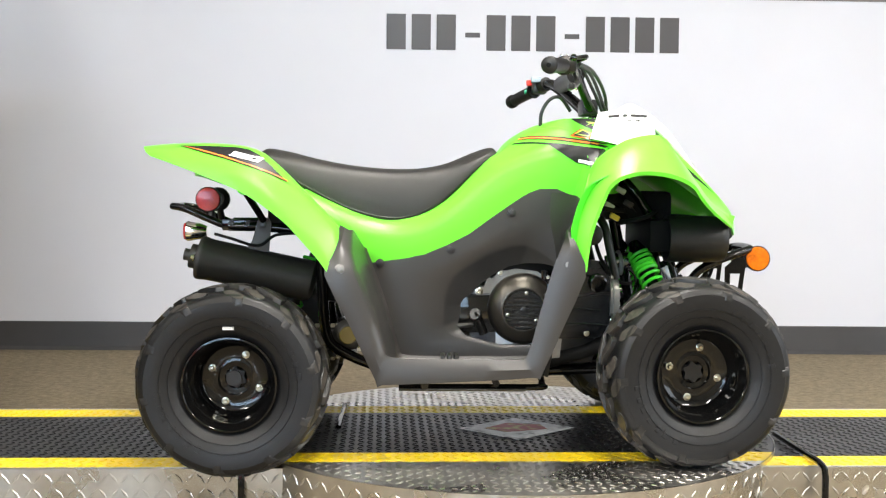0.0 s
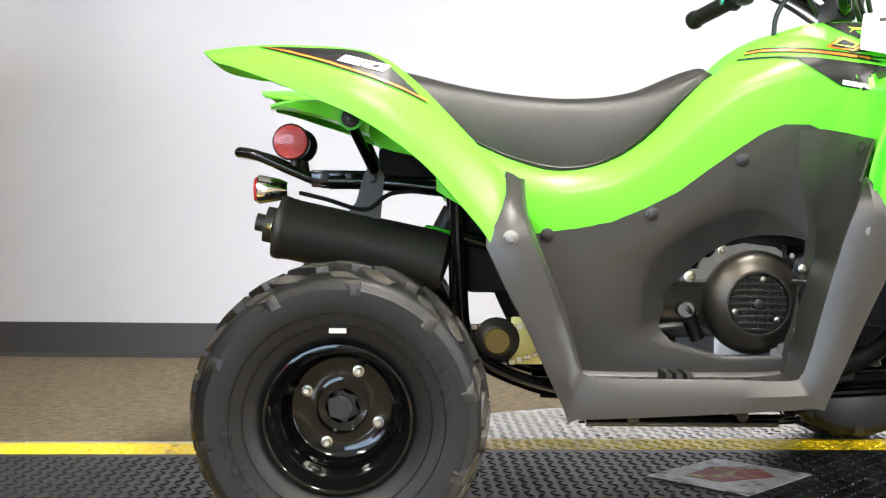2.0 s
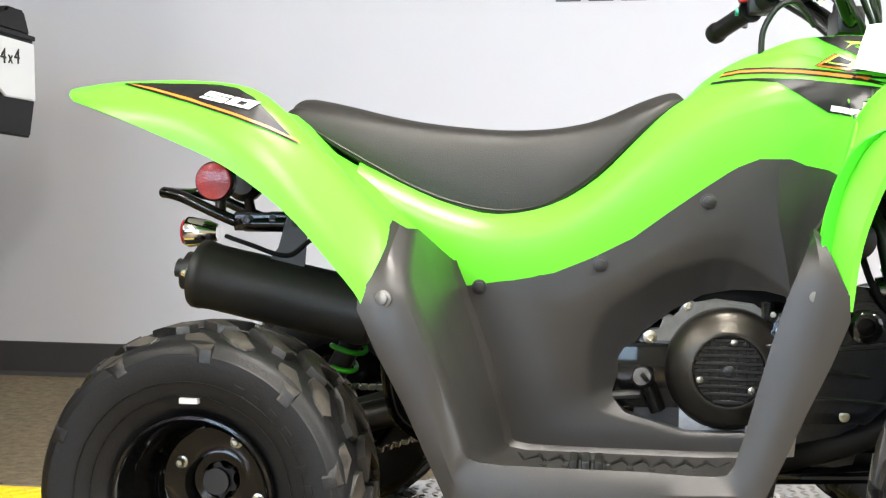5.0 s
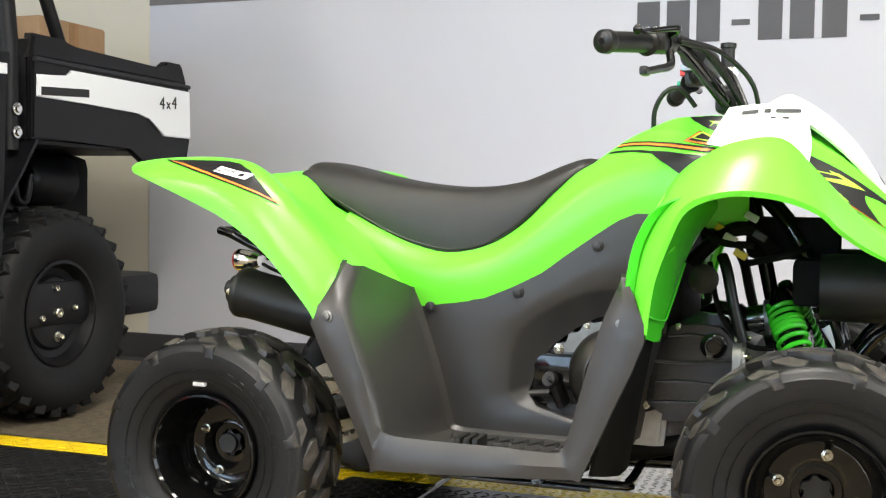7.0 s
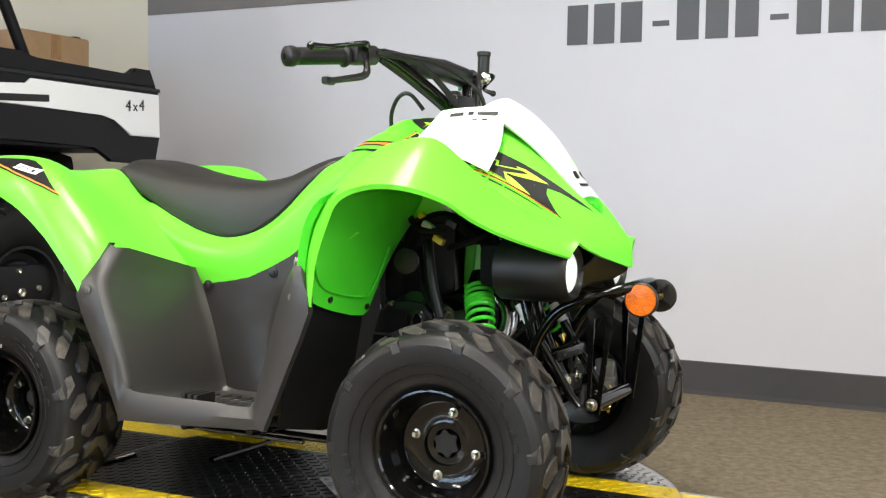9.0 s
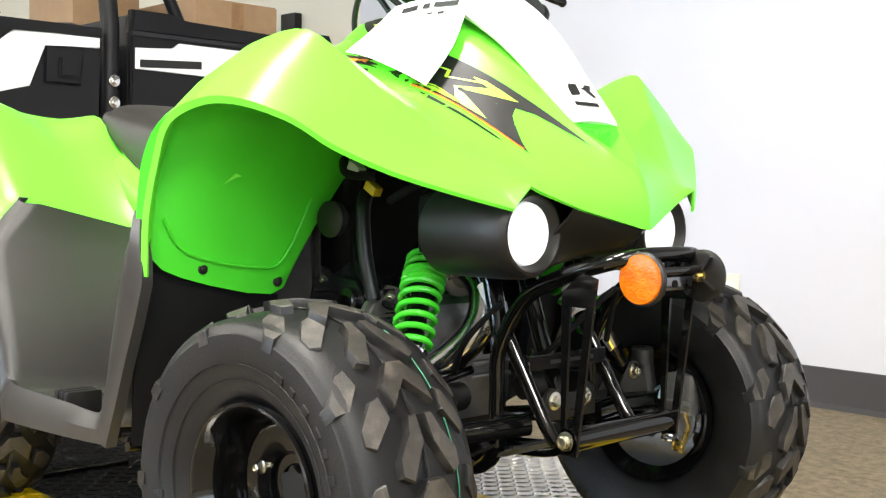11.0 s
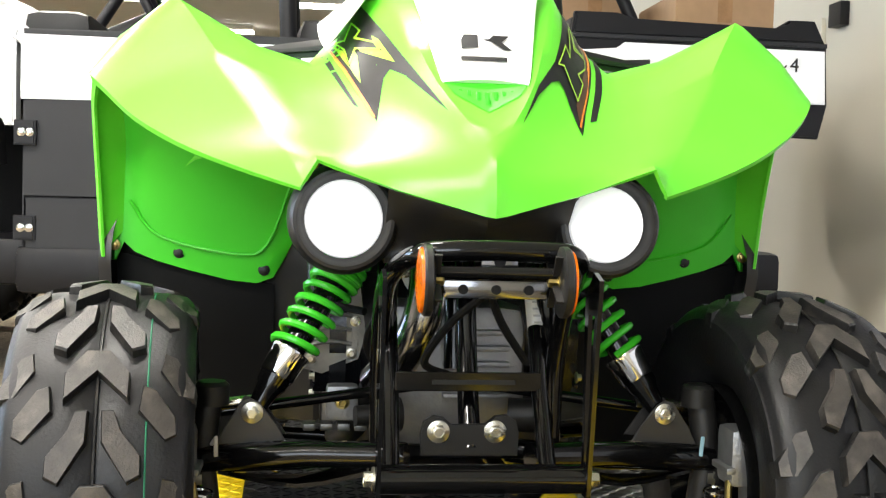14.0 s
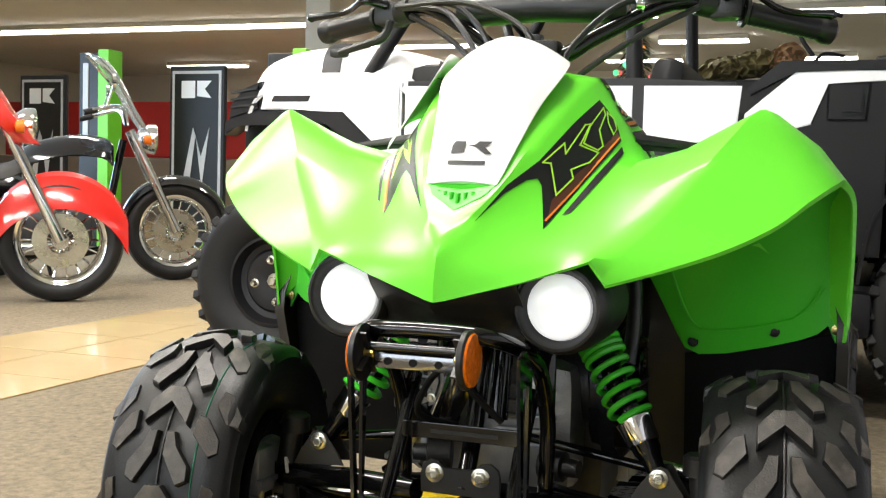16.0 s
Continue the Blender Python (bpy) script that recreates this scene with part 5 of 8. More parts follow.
# --- engine, seen through the opening and ahead of the splash guard
engine = part("engine", box((0.50, -0.12, 0.17), (0.80, 0.12, 0.36), 0.03), ALLOY_DARK, atv, "dark cast engine block")
for s in (-1, 1):
    cover = part("fan_cover", lathe([(0.0, 0.0), (0.0, 0.082), (0.012, 0.082), (0.022, 0.0795), (0.031, 0.071), (0.037, 0.060), (0.040, 0.0525), (0.0415, 0.049), (0.041, 0.0465), (0.035, 0.0455), (0.031, 0.045), (0.031, 0)], axis((0.627, s * 0.108, 0.302), (0, s, 0)), 56), BRONZE_DARK, engine, "dark satin metal fan cover")
    for k in range(9):
        z = 0.302 - 0.040 + k * 0.010
        hw = math.sqrt(max(0.0001, 0.0445**2 - (z - 0.302) ** 2))
        part("fan_slat", box((0.627 - hw, s * 0.139, z - 0.0026), (0.627 + hw, s * 0.1455, z + 0.0026), 0.001, seg=1), BLACK_PL, cover)
    for k in range(7):
        x = 0.627 - 0.036 + k * 0.012
        hw = math.sqrt(max(0.0001, 0.0445**2 - (x - 0.627) ** 2))
        part("fan_bar", box((x - 0.0013, s * 0.139, 0.302 - hw), (x + 0.0013, s * 0.1442, 0.302 + hw), 0.0005, seg=1), BLACK_PL, cover)
    part("fan_boss", lathe([(0, 0), (0, 0.008), (0.0065, 0.0075), (0.008, 0.004), (0.008, 0)], axis((0.627, s * 0.139, 0.302), (0, s, 0)), 18), ALLOY_DARK, cover)
    for x, z in ((0.633, 0.3395), (0.5905, 0.290), (0.656, 0.278)):
        bolt((x, s * 0.1455, z), (0, s, 0), 0.0030, cover, "screw", STEEL, hexed=False)
    part("cover_wing", slab([(0.672, 0.330), (0.715, 0.335), (0.718, 0.392), (0.668, 0.392)], s * 0.118, s * 0.126, lambda u, v, d: (u, d - s * 0.35 * (u - 0.672), v), 0.003), DARK_CHROME, engine, "polished dark metal wing beside the fan")
    part("side_case", box((0.475, s * 0.10, 0.245), (0.60, s * 0.122, 0.335), 0.02), GLOSS_BLACK, engine)
    flange = [(0.535, 0.238), (0.548, 0.27), (0.540, 0.315), (0.531, 0.331), (0.521, 0.336), (0.520, 0.347), (0.531, 0.352), (0.540, 0.348), (0.545, 0.362), (0.541, 0.370), (0.548, 0.374), (0.556, 0.366), (0.566, 0.374), (0.568, 0.386), (0.578, 0.392), (0.588, 0.386), (0.61, 0.394), (0.66, 0.388), (0.70, 0.36), (0.70, 0.25), (0.675, 0.228), (0.575, 0.228)]
    part("gasket_flange", slab(flange, s * 0.106, s * 0.118, lambda u, v, d: (u, d, v), 0.003), ALLOY_MID, engine, "dark cast flange round the fan cover", smooth=False)
    part("case_foot", box((0.565, s * 0.106, 0.205), (0.680, s * 0.122, 0.252), 0.004), ALLOY, engine)
    part("filler_neck", tube([(0.538, s * 0.128, 0.245), (0.528, s * 0.130, 0.27), (0.522, s * 0.134, 0.282)], 0.011, sides=12), GLOSS_BLACK, engine)
    neck = part("filler_cap", lathe([(0, 0), (0, 0.014), (0.008, 0.0145), (0.012, 0.012), (0.012, 0)], axis((0.519, s * 0.134, 0.288), (-0.3, s, 0.35)), 20), BLACK_BAR, engine, "black oil filler cap")
    part("cap_grip", box((0.512, s * 0.140, 0.288), (0.525, s * 0.152, 0.294), 0.002, m=Matrix.Translation((0.519, 0, 0.29)) @ Matrix.Rotation(0.9, 4, "Y") @ Matrix.Translation((-0.519, 0, -0.29))), GLOSS_BLACK, neck)
    part("case_pipe", tube([(0.478, s * 0.125, 0.262), (0.515, s * 0.127, 0.266)], 0.006, sides=8), SATIN_BLACK, engine)
    for x, z, r in ((0.5265, 0.341, 0.0062), (0.575, 0.383, 0.004), (0.684, 0.375, 0.0045), (0.681, 0.243, 0.0045)):
        bolt((x, s * 0.118, z), (0, s, 0), r, engine, "bolt", STEEL, 0.005)
    part("cylinder", lathe([(0, 0), (0, 0.062), (0.03, 0.064), (0.07, 0.06), (0.075, 0.045), (0.085, 0.03), (0.085, 0)], axis((0.76, s * 0.04, 0.33), (0.15, s, 0.1)), 28), ALLOY_DARK, engine)
    part("air_duct", tube([(0.800, s * 0.135, 0.51), (0.810, s * 0.15, 0.486), (0.822, s * 0.155, 0.43), (0.836, s * 0.152, 0.375)], 0.0095, sides=12, soft=5), BLACK_BAR, engine, "black breather hose")
    case = part("clutch_cover", slab([(0.668, 0.255), (0.70, 0.235), (0.80, 0.238), (0.835, 0.27), (0.846, 0.33), (0.838, 0.385), (0.81, 0.413), (0.768, 0.418), (0.725, 0.396), (0.684, 0.366), (0.668, 0.32)], s * 0.10, s * 0.155, lambda u, v, d: (u, d, v), 0.018), CASE_BLUE, engine, "dark polished clutch cover")
    part("case_seam", tube([(0.672, s * 0.1555, 0.338), (0.74, s * 0.1565, 0.336), (0.84, s * 0.1555, 0.346)], 0.003, sides=6, soft=3), ALLOY_DARK, case)
    for k, (x0, x1, z) in enumerate(((0.70, 0.80, 0.302), (0.69, 0.82, 0.268), (0.72, 0.80, 0.378))):
        part("case_rib", tube([(x0, s * 0.1555, z), ((x0 + x1) / 2, s * 0.1565, z + 0.004), (x1, s * 0.1555, z)], 0.0028, sides=6, soft=3), CASE_BLUE, case)
    part("inspection_cap", lathe([(0, 0), (0, 0.021), (0.010, 0.021), (0.013, 0.016), (0.013, 0.011), (0.008, 0.010), (0.008, 0)], axis((0.792, s * 0.152, 0.366), (0, s, 0)), 24), GLOSS_BLACK, case, "round black inspection cap")
    for x, z in ((0.69, 0.357), (0.735, 0.393), (0.685, 0.262), (0.77, 0.25), (0.828, 0.28), (0.83, 0.38)):
        bolt((x, s * 0.154, z), (0, s, 0), 0.0045, case, "bolt", STEEL, 0.005)
for s in (-1, 1):
    part("case_base", slab([(0.645, 0.19), (0.712, 0.19), (0.718, 0.25), (0.70, 0.262), (0.652, 0.245)], s * 0.095, s * 0.142, lambda u, v, d: (u, d, v), 0.008), ALLOY, engine, "bare cast alloy sump")
part("crankcase_front", box((0.76, -0.09, 0.2), (0.86, 0.09, 0.37), 0.03), ALLOY, engine, "bare cast crankcase front")
head = part("engine_head", slab([(-0.172, 0.352), (-0.160, 0.372), (-0.128, 0.392), (-0.103, 0.386), (-0.096, 0.33), (-0.104, 0.301), (-0.145, 0.284), (-0.168, 0.29)], 0.822, 0.842, lambda u, v, d: (d, u, v), 0.006), ALLOY_MID, engine, "grey cast end cover with bolts")
for y, z in ((-0.160, 0.352), (-0.130, 0.378), (-0.108, 0.345), (-0.112, 0.308), (-0.158, 0.302)):
    bolt((0.842, y, z), (1, 0, 0), 0.0042, head, "bolt", STEEL, 0.005)
for k in range(3):
    part("case_rib", tube([(0.843, -0.160, 0.318 + k * 0.016), (0.845, -0.135, 0.322 + k * 0.016), (0.843, -0.112, 0.319 + k * 0.016)], 0.0024, sides=6, soft=3), ALLOY_MID, head)
mount = part("mounting_lug", box((0.845, -0.140, 0.236), (0.872, -0.104, 0.276), 0.006), ALLOY, engine, "bare alloy mounting lug")
bolt((0.872, -0.122, 0.258), (1, 0, 0), 0.0055, mount, "bolt", BRASS, 0.008)
for k in range(4):
    part("mount_web", box((0.852, -0.165 + k * 0.019, 0.226), (0.876, -0.151 + k * 0.019, 0.234), 0.002), ALLOY_MID, mount)
part("exhaust_header", tube([(0.835, -0.028, 0.400), (0.885, -0.031, 0.408), (0.916, -0.034, 0.388), (0.922, -0.042, 0.352), (0.908, -0.058, 0.318), (0.873, -0.085, 0.28)], 0.0215, sides=18, soft=6), HEADER, engine, "polished steel exhaust header")
part("exhaust_pipe", tube([(0.878, -0.081, 0.285), (0.80, -0.11, 0.215), (0.6, -0.12, 0.165), (0.45, -0.1, 0.16)], 0.017, sides=14, soft=6), BLACK_MATT, engine, "black painted exhaust pipe")
part("header_flange", lathe([(0, 0), (0, 0.030), (0.007, 0.030), (0.009, 0.024), (0.009, 0)], axis((0.862, -0.029, 0.404), (1, 0, 0.1)), 24), ALLOY, engine)
for y in (-0.055, -0.003):
    bolt((0.871, y, 0.404), (1, 0, 0.1), 0.0045, engine, "bolt", STEEL, 0.010)
for k in range(5):
    part("cooling_fin", box((0.8 + k * 0.012, -0.075, 0.24), (0.805 + k * 0.012, 0.075, 0.36), 0.002), ALLOY, engine)
for k in range(5):
    part("head_fin", box((0.862, -0.01, 0.262 + k * 0.018), (0.874, 0.066, 0.268 + k * 0.018), 0.002), ALLOY, engine)

# --- headlamp pod
rows = []
for y in np.linspace(-0.092, 0.080, 13):
    f = min(1.0, abs(y + 0.006) / 0.085)
    edge_x, edge_z = 1.146 - 0.030 * f, 0.473 + 0.024 * f
    rows.append([(edge_x - 0.02, y, edge_z + 0.02), (edge_x - 0.004, y, edge_z - 0.003), (1.128 - 0.050 * f, y, 0.458 + 0.004 * f), (1.105 - 0.040 * f, y, 0.446 - 0.004 * f), (1.07, y, 0.440 - 0.014 * f), (1.04, y, 0.440 - 0.014 * f)])
pod = part("headlamp_pod", sheet(rows, 0.004, soft=(1, 3)), BLACK_PL, atv, "matt black plastic headlamp housing")
for s in (-1, 1):
    m = axis((0.0, s * 0.1245 - 0.006, 0.466), (1, 0, 0))
    part("lamp_shell", lathe([(0.952, 0.0525), (0.975, 0.0535), (1.04, 0.0535), (1.070, 0.052), (1.081, 0.0495), (1.086, 0.0465), (1.0865, 0.0435), (1.083, 0.0405), (1.081, 0.040), (1.079, 0.0385), (1.0745, 0.0368), (1.070, 0.047), (0.98, 0.049), (0.952, 0.049)], m, 40, closed=True), BLACK_PL, pod, "round black lamp shell")
    part("lens", lathe([(1.072, 0.0365), (1.077, 0.035), (1.080, 0.030), (1.0825, 0.018), (1.083, 0.0)], m, 36), LENS_WHITE, pod, "plain white lamp lens, given a weak glow")

# --- front bumper with its plates and reflectors
bumper = part("front_bumper", tube([(0.992, -0.088, 0.205), (0.994, -0.089, 0.27), (0.998, -0.09, 0.325), (1.035, -0.09, 0.385), (1.08, -0.088, 0.412), (1.13, -0.08, 0.430), (1.163, -0.066, 0.440), (1.170, -0.045, 0.443), (1.171, 0.0, 0.444), (1.170, 0.045, 0.443), (1.163, 0.066, 0.440), (1.13, 0.08, 0.430), (1.08, 0.088, 0.412), (1.035, 0.09, 0.385), (0.998, 0.09, 0.325), (0.994, 0.089, 0.27), (0.992, 0.088, 0.205)], 0.0095, sides=12, soft=5), GLOSS_BLACK, atv, "gloss black tubular front bumper")
part("lower_bar", tube([(1.112, -0.098, 0.232), (1.112, 0.095, 0.232)], 0.0135, sides=18), GLOSS_BLACK, bumper)
for s in (-1, 1):
    bolt((1.112, s * 0.1, 0.232), (0, s, 0), 0.0075, bumper, "bolt", STEEL, 0.008)
    # slotted upright plate
    out = [(1.103, 0.216), (1.126, 0.216), (1.150, 0.418), (1.128, 0.424), (1.100, 0.40)]
    slot = [(1.1085, 0.245), (1.1195, 0.245), (1.136, 0.385), (1.113, 0.385)]
    part("upright_plate", slab([out[0], out[1], slot[1], slot[0]], s * 0.094, s * 0.098, lambda u, v, d: (u, d, v)), GLOSS_BLACK, bumper, smooth=False)
    part("upright_plate", slab([out[1], out[2], slot[2], slot[1]], s * 0.094, s * 0.098, lambda u, v, d: (u, d, v)), GLOSS_BLACK, bumper, smooth=False)
    part("upright_plate", slab([out[2], out[3], out[4], slot[3], slot[2]], s * 0.094, s * 0.098, lambda u, v, d: (u, d, v)), GLOSS_BLACK, bumper, smooth=False)
    part("upright_plate", slab([out[4], out[0], slot[0], slot[3]], s * 0.094, s * 0.098, lambda u, v, d: (u, d, v)), GLOSS_BLACK, bumper, smooth=False)
    part("inner_stay", tube([(1.082, s * 0.075 - 0.006, 0.222), (1.066, s * 0.075 - 0.006, 0.24), (1.026, s * 0.074 - 0.006, 0.302), (0.955, s * 0.076 - 0.004, 0.41)], 0.0085, sides=12), GLOSS_BLACK, bumper)
    # amber side reflectors
    hub = part("side_reflector", lathe([(-0.003, 0), (-0.003, 0.026), (-0.001, 0.0305), (0.004, 0.0305), (0.006, 0.0285), (0.006, 0)], axis((1.186, s * 0.0565 - 0.005, 0.419), (0, s, 0)), 32), BLACK_PL, bumper, "round reflector with a black back")
    part("lens", lathe([(0.0055, 0.0280), (0.0085, 0.0268), (0.0098, 0.018), (0.0102, 0)], axis((1.186, s * 0.0565 - 0.005, 0.419), (0, s, 0)), 32), AMBER, hub, "amber ribbed reflector lens")
    bolt((1.186, s * 0.053 - 0.005, 0.419), (0, -s, 0), 0.005, hub, "bolt", BRASS, 0.008)
    for k in range(4):
        a = k * math.pi / 2 + 0.6
        part("web", box((-0.0012, -0.004, 0.006), (0.0012, 0.004, 0.027), m=Matrix.Translation((1.186, s * 0.0515 - 0.005, 0.419)) @ Matrix.Rotation(a, 4, "Y")), BLACK_PL, hub, smooth=False)
part("reflector_bracket", box((1.172, -0.050, 0.404), (1.188, 0.041, 0.420), 0.003), DARK_CHROME, bumper, "dark polished drilled bracket")
part("reflector_bar", tube([(1.186, -0.058, 0.426), (1.186, 0.048, 0.426)], 0.0055, sides=12), GLOSS_BLACK, bumper)
part("bracket_tab", box((1.168, -0.016, 0.418), (1.174, 0.016, 0.446), 0.002), DARK_CHROME, bumper)
for y in (-0.033, -0.005, 0.023):
    part("bracket_hole", lathe([(0, 0), (0, 0.0042), (0.002, 0.0042), (0.002, 0)], axis((1.1875, y, 0.412), (1, 0, 0)), 14), BLACK_MATT, bumper)
part("bracket_hole", lathe([(0, 0), (0, 0.005), (0.002, 0.005), (0.002, 0)], axis((1.1735, 0, 0.435), (1, 0, 0)), 14), BLACK_MATT, bumper)
cross = part("cross_plate", box((1.0315, -0.076, 0.299), (1.0355, 0.068, 0.318), 0.001), GLOSS_BLACK, bumper, "black cross plate with a row of stamped marks", smooth=False)
part("stamped_bar", box((1.0350, -0.04, 0.3060), (1.0361, 0.042, 0.3105)), BLACK_PL, cross, smooth=False)
lobes = [(-0.05, 0.236), (0.046, 0.236), (0.047, 0.258), (0.044, 0.270), (0.034, 0.277), (0.022, 0.275), (0.014, 0.266), (-0.02, 0.265), (-0.028, 0.274), (-0.038, 0.276), (-0.048, 0.270), (-0.051, 0.258)]
tow = part("tow_plate", slab(lobes, 1.032, 1.038, lambda u, v, d: (d, u, v), 0.0012), BLACK_PL, bumper, "black mounting plate with two bolts")
for y in (-0.033, 0.023):
    bolt((1.038, y, 0.260), (1, 0, 0), 0.0075, tow, "bolt", STEEL, 0.007)

# --- frame
frame_part = part("frame", tube([(0.30, -0.075, 0.155), (0.6, -0.075, 0.15), (0.9, -0.07, 0.165), (0.965, -0.075, 0.182), (0.99, -0.085, 0.21)], 0.0125, sides=12, soft=5), GLOSS_BLACK, atv, "gloss black tubular frame")
rails = [
    ([(0.30, 0.075, 0.155), (0.6, 0.075, 0.15), (0.9, 0.07, 0.165), (0.965, 0.075, 0.182), (0.99, 0.085, 0.21)], 0.0125),
    ([(0.995, -0.086, 0.34), (0.965, -0.08, 0.43), (0.9, -0.075, 0.56), (0.80, -0.05, 0.66)], 0.0115), ([(0.995, 0.086, 0.34), (0.965, 0.08, 0.43), (0.9, 0.075, 0.56), (0.80, 0.05, 0.66)], 0.0115),
    ([(1.03, 0.0, 0.24), (0.985, 0.0, 0.33), (0.93, 0.0, 0.50)], 0.011),
    ([(0.80, -0.06, 0.63), (0.55, -0.08, 0.47), (0.3, -0.09, 0.46), (0.165, -0.10, 0.471), (0.04, -0.083, 0.483), (-0.05, -0.076, 0.484)], 0.0115),
    ([(0.80, 0.06, 0.63), (0.55, 0.08, 0.47), (0.3, 0.09, 0.46), (0.165, 0.10, 0.471), (0.04, 0.083, 0.483), (-0.05, 0.076, 0.484)], 0.0115),
    ([(0.163, -0.112, 0.47), (0.168, -0.112, 0.35), (0.176, -0.112, 0.25), (0.205, -0.112, 0.205), (0.31, -0.11, 0.163), (0.42, -0.09, 0.152)], 0.0125),
    ([(0.163, 0.112, 0.47), (0.168, 0.112, 0.35), (0.176, 0.112, 0.25), (0.205, 0.112, 0.205), (0.31, 0.11, 0.163), (0.42, 0.09, 0.152)], 0.0125),
    ([(0.17, -0.11, 0.40), (0.30, -0.10, 0.37)], 0.012), ([(0.17, 0.11, 0.33), (0.30, 0.1, 0.30)], 0.014),
    ([(0.345, -0.20, 0.134), (0.64, -0.20, 0.134), (0.665, -0.185, 0.138), (0.67, -0.10, 0.15)], 0.0075), ([(0.345, 0.20, 0.134), (0.64, 0.20, 0.134), (0.665, 0.185, 0.138), (0.67, 0.10, 0.15)], 0.0075),
    ([(0.345, -0.27, 0.142), (0.62, -0.27, 0.142)], 0.0055), ([(0.345, 0.27, 0.142), (0.62, 0.27, 0.142)], 0.0055),
    ([(0.55, -0.34, 0.165), (0.56, -0.08, 0.15)], 0.008), ([(0.55, 0.34, 0.165), (0.56, 0.08, 0.15)], 0.008), ([(0.40, -0.34, 0.16), (0.40, -0.08, 0.15)], 0.008), ([(0.40, 0.34, 0.16), (0.40, 0.08, 0.15)], 0.008),
    ([(0.005, -0.21, 0.565), (0.035, -0.13, 0.50)], 0.008), ([(0.005, 0.21, 0.565), (0.035, 0.13, 0.50)], 0.008)]
for pts, r in rails:
    part("frame_tube", tube(pts, r, sides=12, soft=4 if len(pts) > 2 else 0), GLOSS_BLACK, frame_part)
for y, x0, z0, x1, z1 in ((0.071, 0.968, 0.390, 0.990, 0.357), (-0.081, 0.962, 0.400, 0.984, 0.366)):
    # printed label wrapped round the stay
    lab = part("warning_tag", tube([(x0, y, z0), (x1, y, z1)], 0.0096, sides=14), PAPER, frame_part, "printed white warning label")
    for k in range(4):
        f = 0.2 + k * 0.2
        part("print_bar", box((x0 + (x1 - x0) * f + 0.0085, y - 0.004, z0 + (z1 - z0) * f - 0.001), (x0 + (x1 - x0) * f + 0.0120, y + 0.004, z0 + (z1 - z0) * f + 0.001)), TAG_GREY, lab, smooth=False)
part("skid_plate", sheet([[(x, y, z) for y in (-0.085, 0.0, 0.085)] for x, z in ((0.70, 0.150), (0.86, 0.158), (0.96, 0.178), (1.02, 0.205))], 0.004, soft=(3, 1)), BLACK_PL, frame_part, "black under-run plate")
# three black blocks added to stop bright background showing through the body
part("lamp_gap_block", box((0.91, -0.15, 0.435), (0.965, 0.14, 0.51), 0.012), BLACK_MATT, frame_part, "black block added to fill the gap behind the lamps")
part("under_nose_block", box((0.83, -0.075, 0.505), (0.98, 0.075, 0.575), 0.015), BLACK_MATT, frame_part, "black block added under the nose to close the view through")
part("rear_gap_block", box((0.17, -0.095, 0.31), (0.42, 0.095, 0.47), 0.02), BLACK_MATT, frame_part, "black block added behind the engine to close the view through")
part("fuel_tank", box((0.45, -0.115, 0.37), (0.74, 0.115, 0.56), 0.03), BLACK_MATT, frame_part)
part("wire_loom", tube([(0.75, -0.12, 0.50), (0.80, -0.15, 0.545), (0.84, -0.13, 0.555), (0.88, -0.1, 0.52)], 0.012, sides=8, soft=5), BLACK_MATT, frame_part)
for pts, r in (([(0.76, -0.14, 0.56), (0.80, -0.17, 0.535), (0.85, -0.16, 0.53)], 0.006), ([(0.84, -0.13, 0.50), (0.90, -0.15, 0.515), (0.93, -0.12, 0.53)], 0.0055), ([(0.78, -0.13, 0.50), (0.80, -0.15, 0.42), (0.84, -0.14, 0.37), (0.88, -0.1, 0.36)], 0.0045), ([(1.0, -0.02, 0.31), (1.05, -0.05, 0.33), (1.08, -0.03, 0.37), (1.1, 0.0, 0.40)], 0.004), ([(1.05, 0.05, 0.33), (1.08, 0.02, 0.37), (1.1, 0.005, 0.40)], 0.004), ([(0.9, -0.07, 0.28), (0.95, -0.1, 0.33), (1.0, -0.09, 0.38)], 0.004)):
    part("cable", tube(pts, r, sides=8, soft=6), BLACK_MATT, frame_part)
part("horn", lathe([(0, 0), (0, 0.022), (0.012, 0.024), (0.016, 0.012), (0.016, 0)], axis((0.775, -0.165, 0.475), (0.1, -1, 0)), 20), BLACK_PL, frame_part)
for at, mm in (((0.80, -0.15, 0.555), YELLOW_PLUG), ((0.815, -0.165, 0.54), TAG_GREY), ((0.83, -0.15, 0.515), YELLOW_PLUG), ((0.86, -0.155, 0.545), BLACK_PL), ((0.845, -0.14, 0.575), TAG_GREY)):
    part("wire_plug", box([c - d for c, d in zip(at, (0.011, 0.007, 0.006))], [c + d for c, d in zip(at, (0.011, 0.007, 0.006))], 0.002, m=Matrix.Translation(at) @ Matrix.Rotation(0.5, 4, "Y") @ Matrix.Translation([-c for c in at])), mm, frame_part)

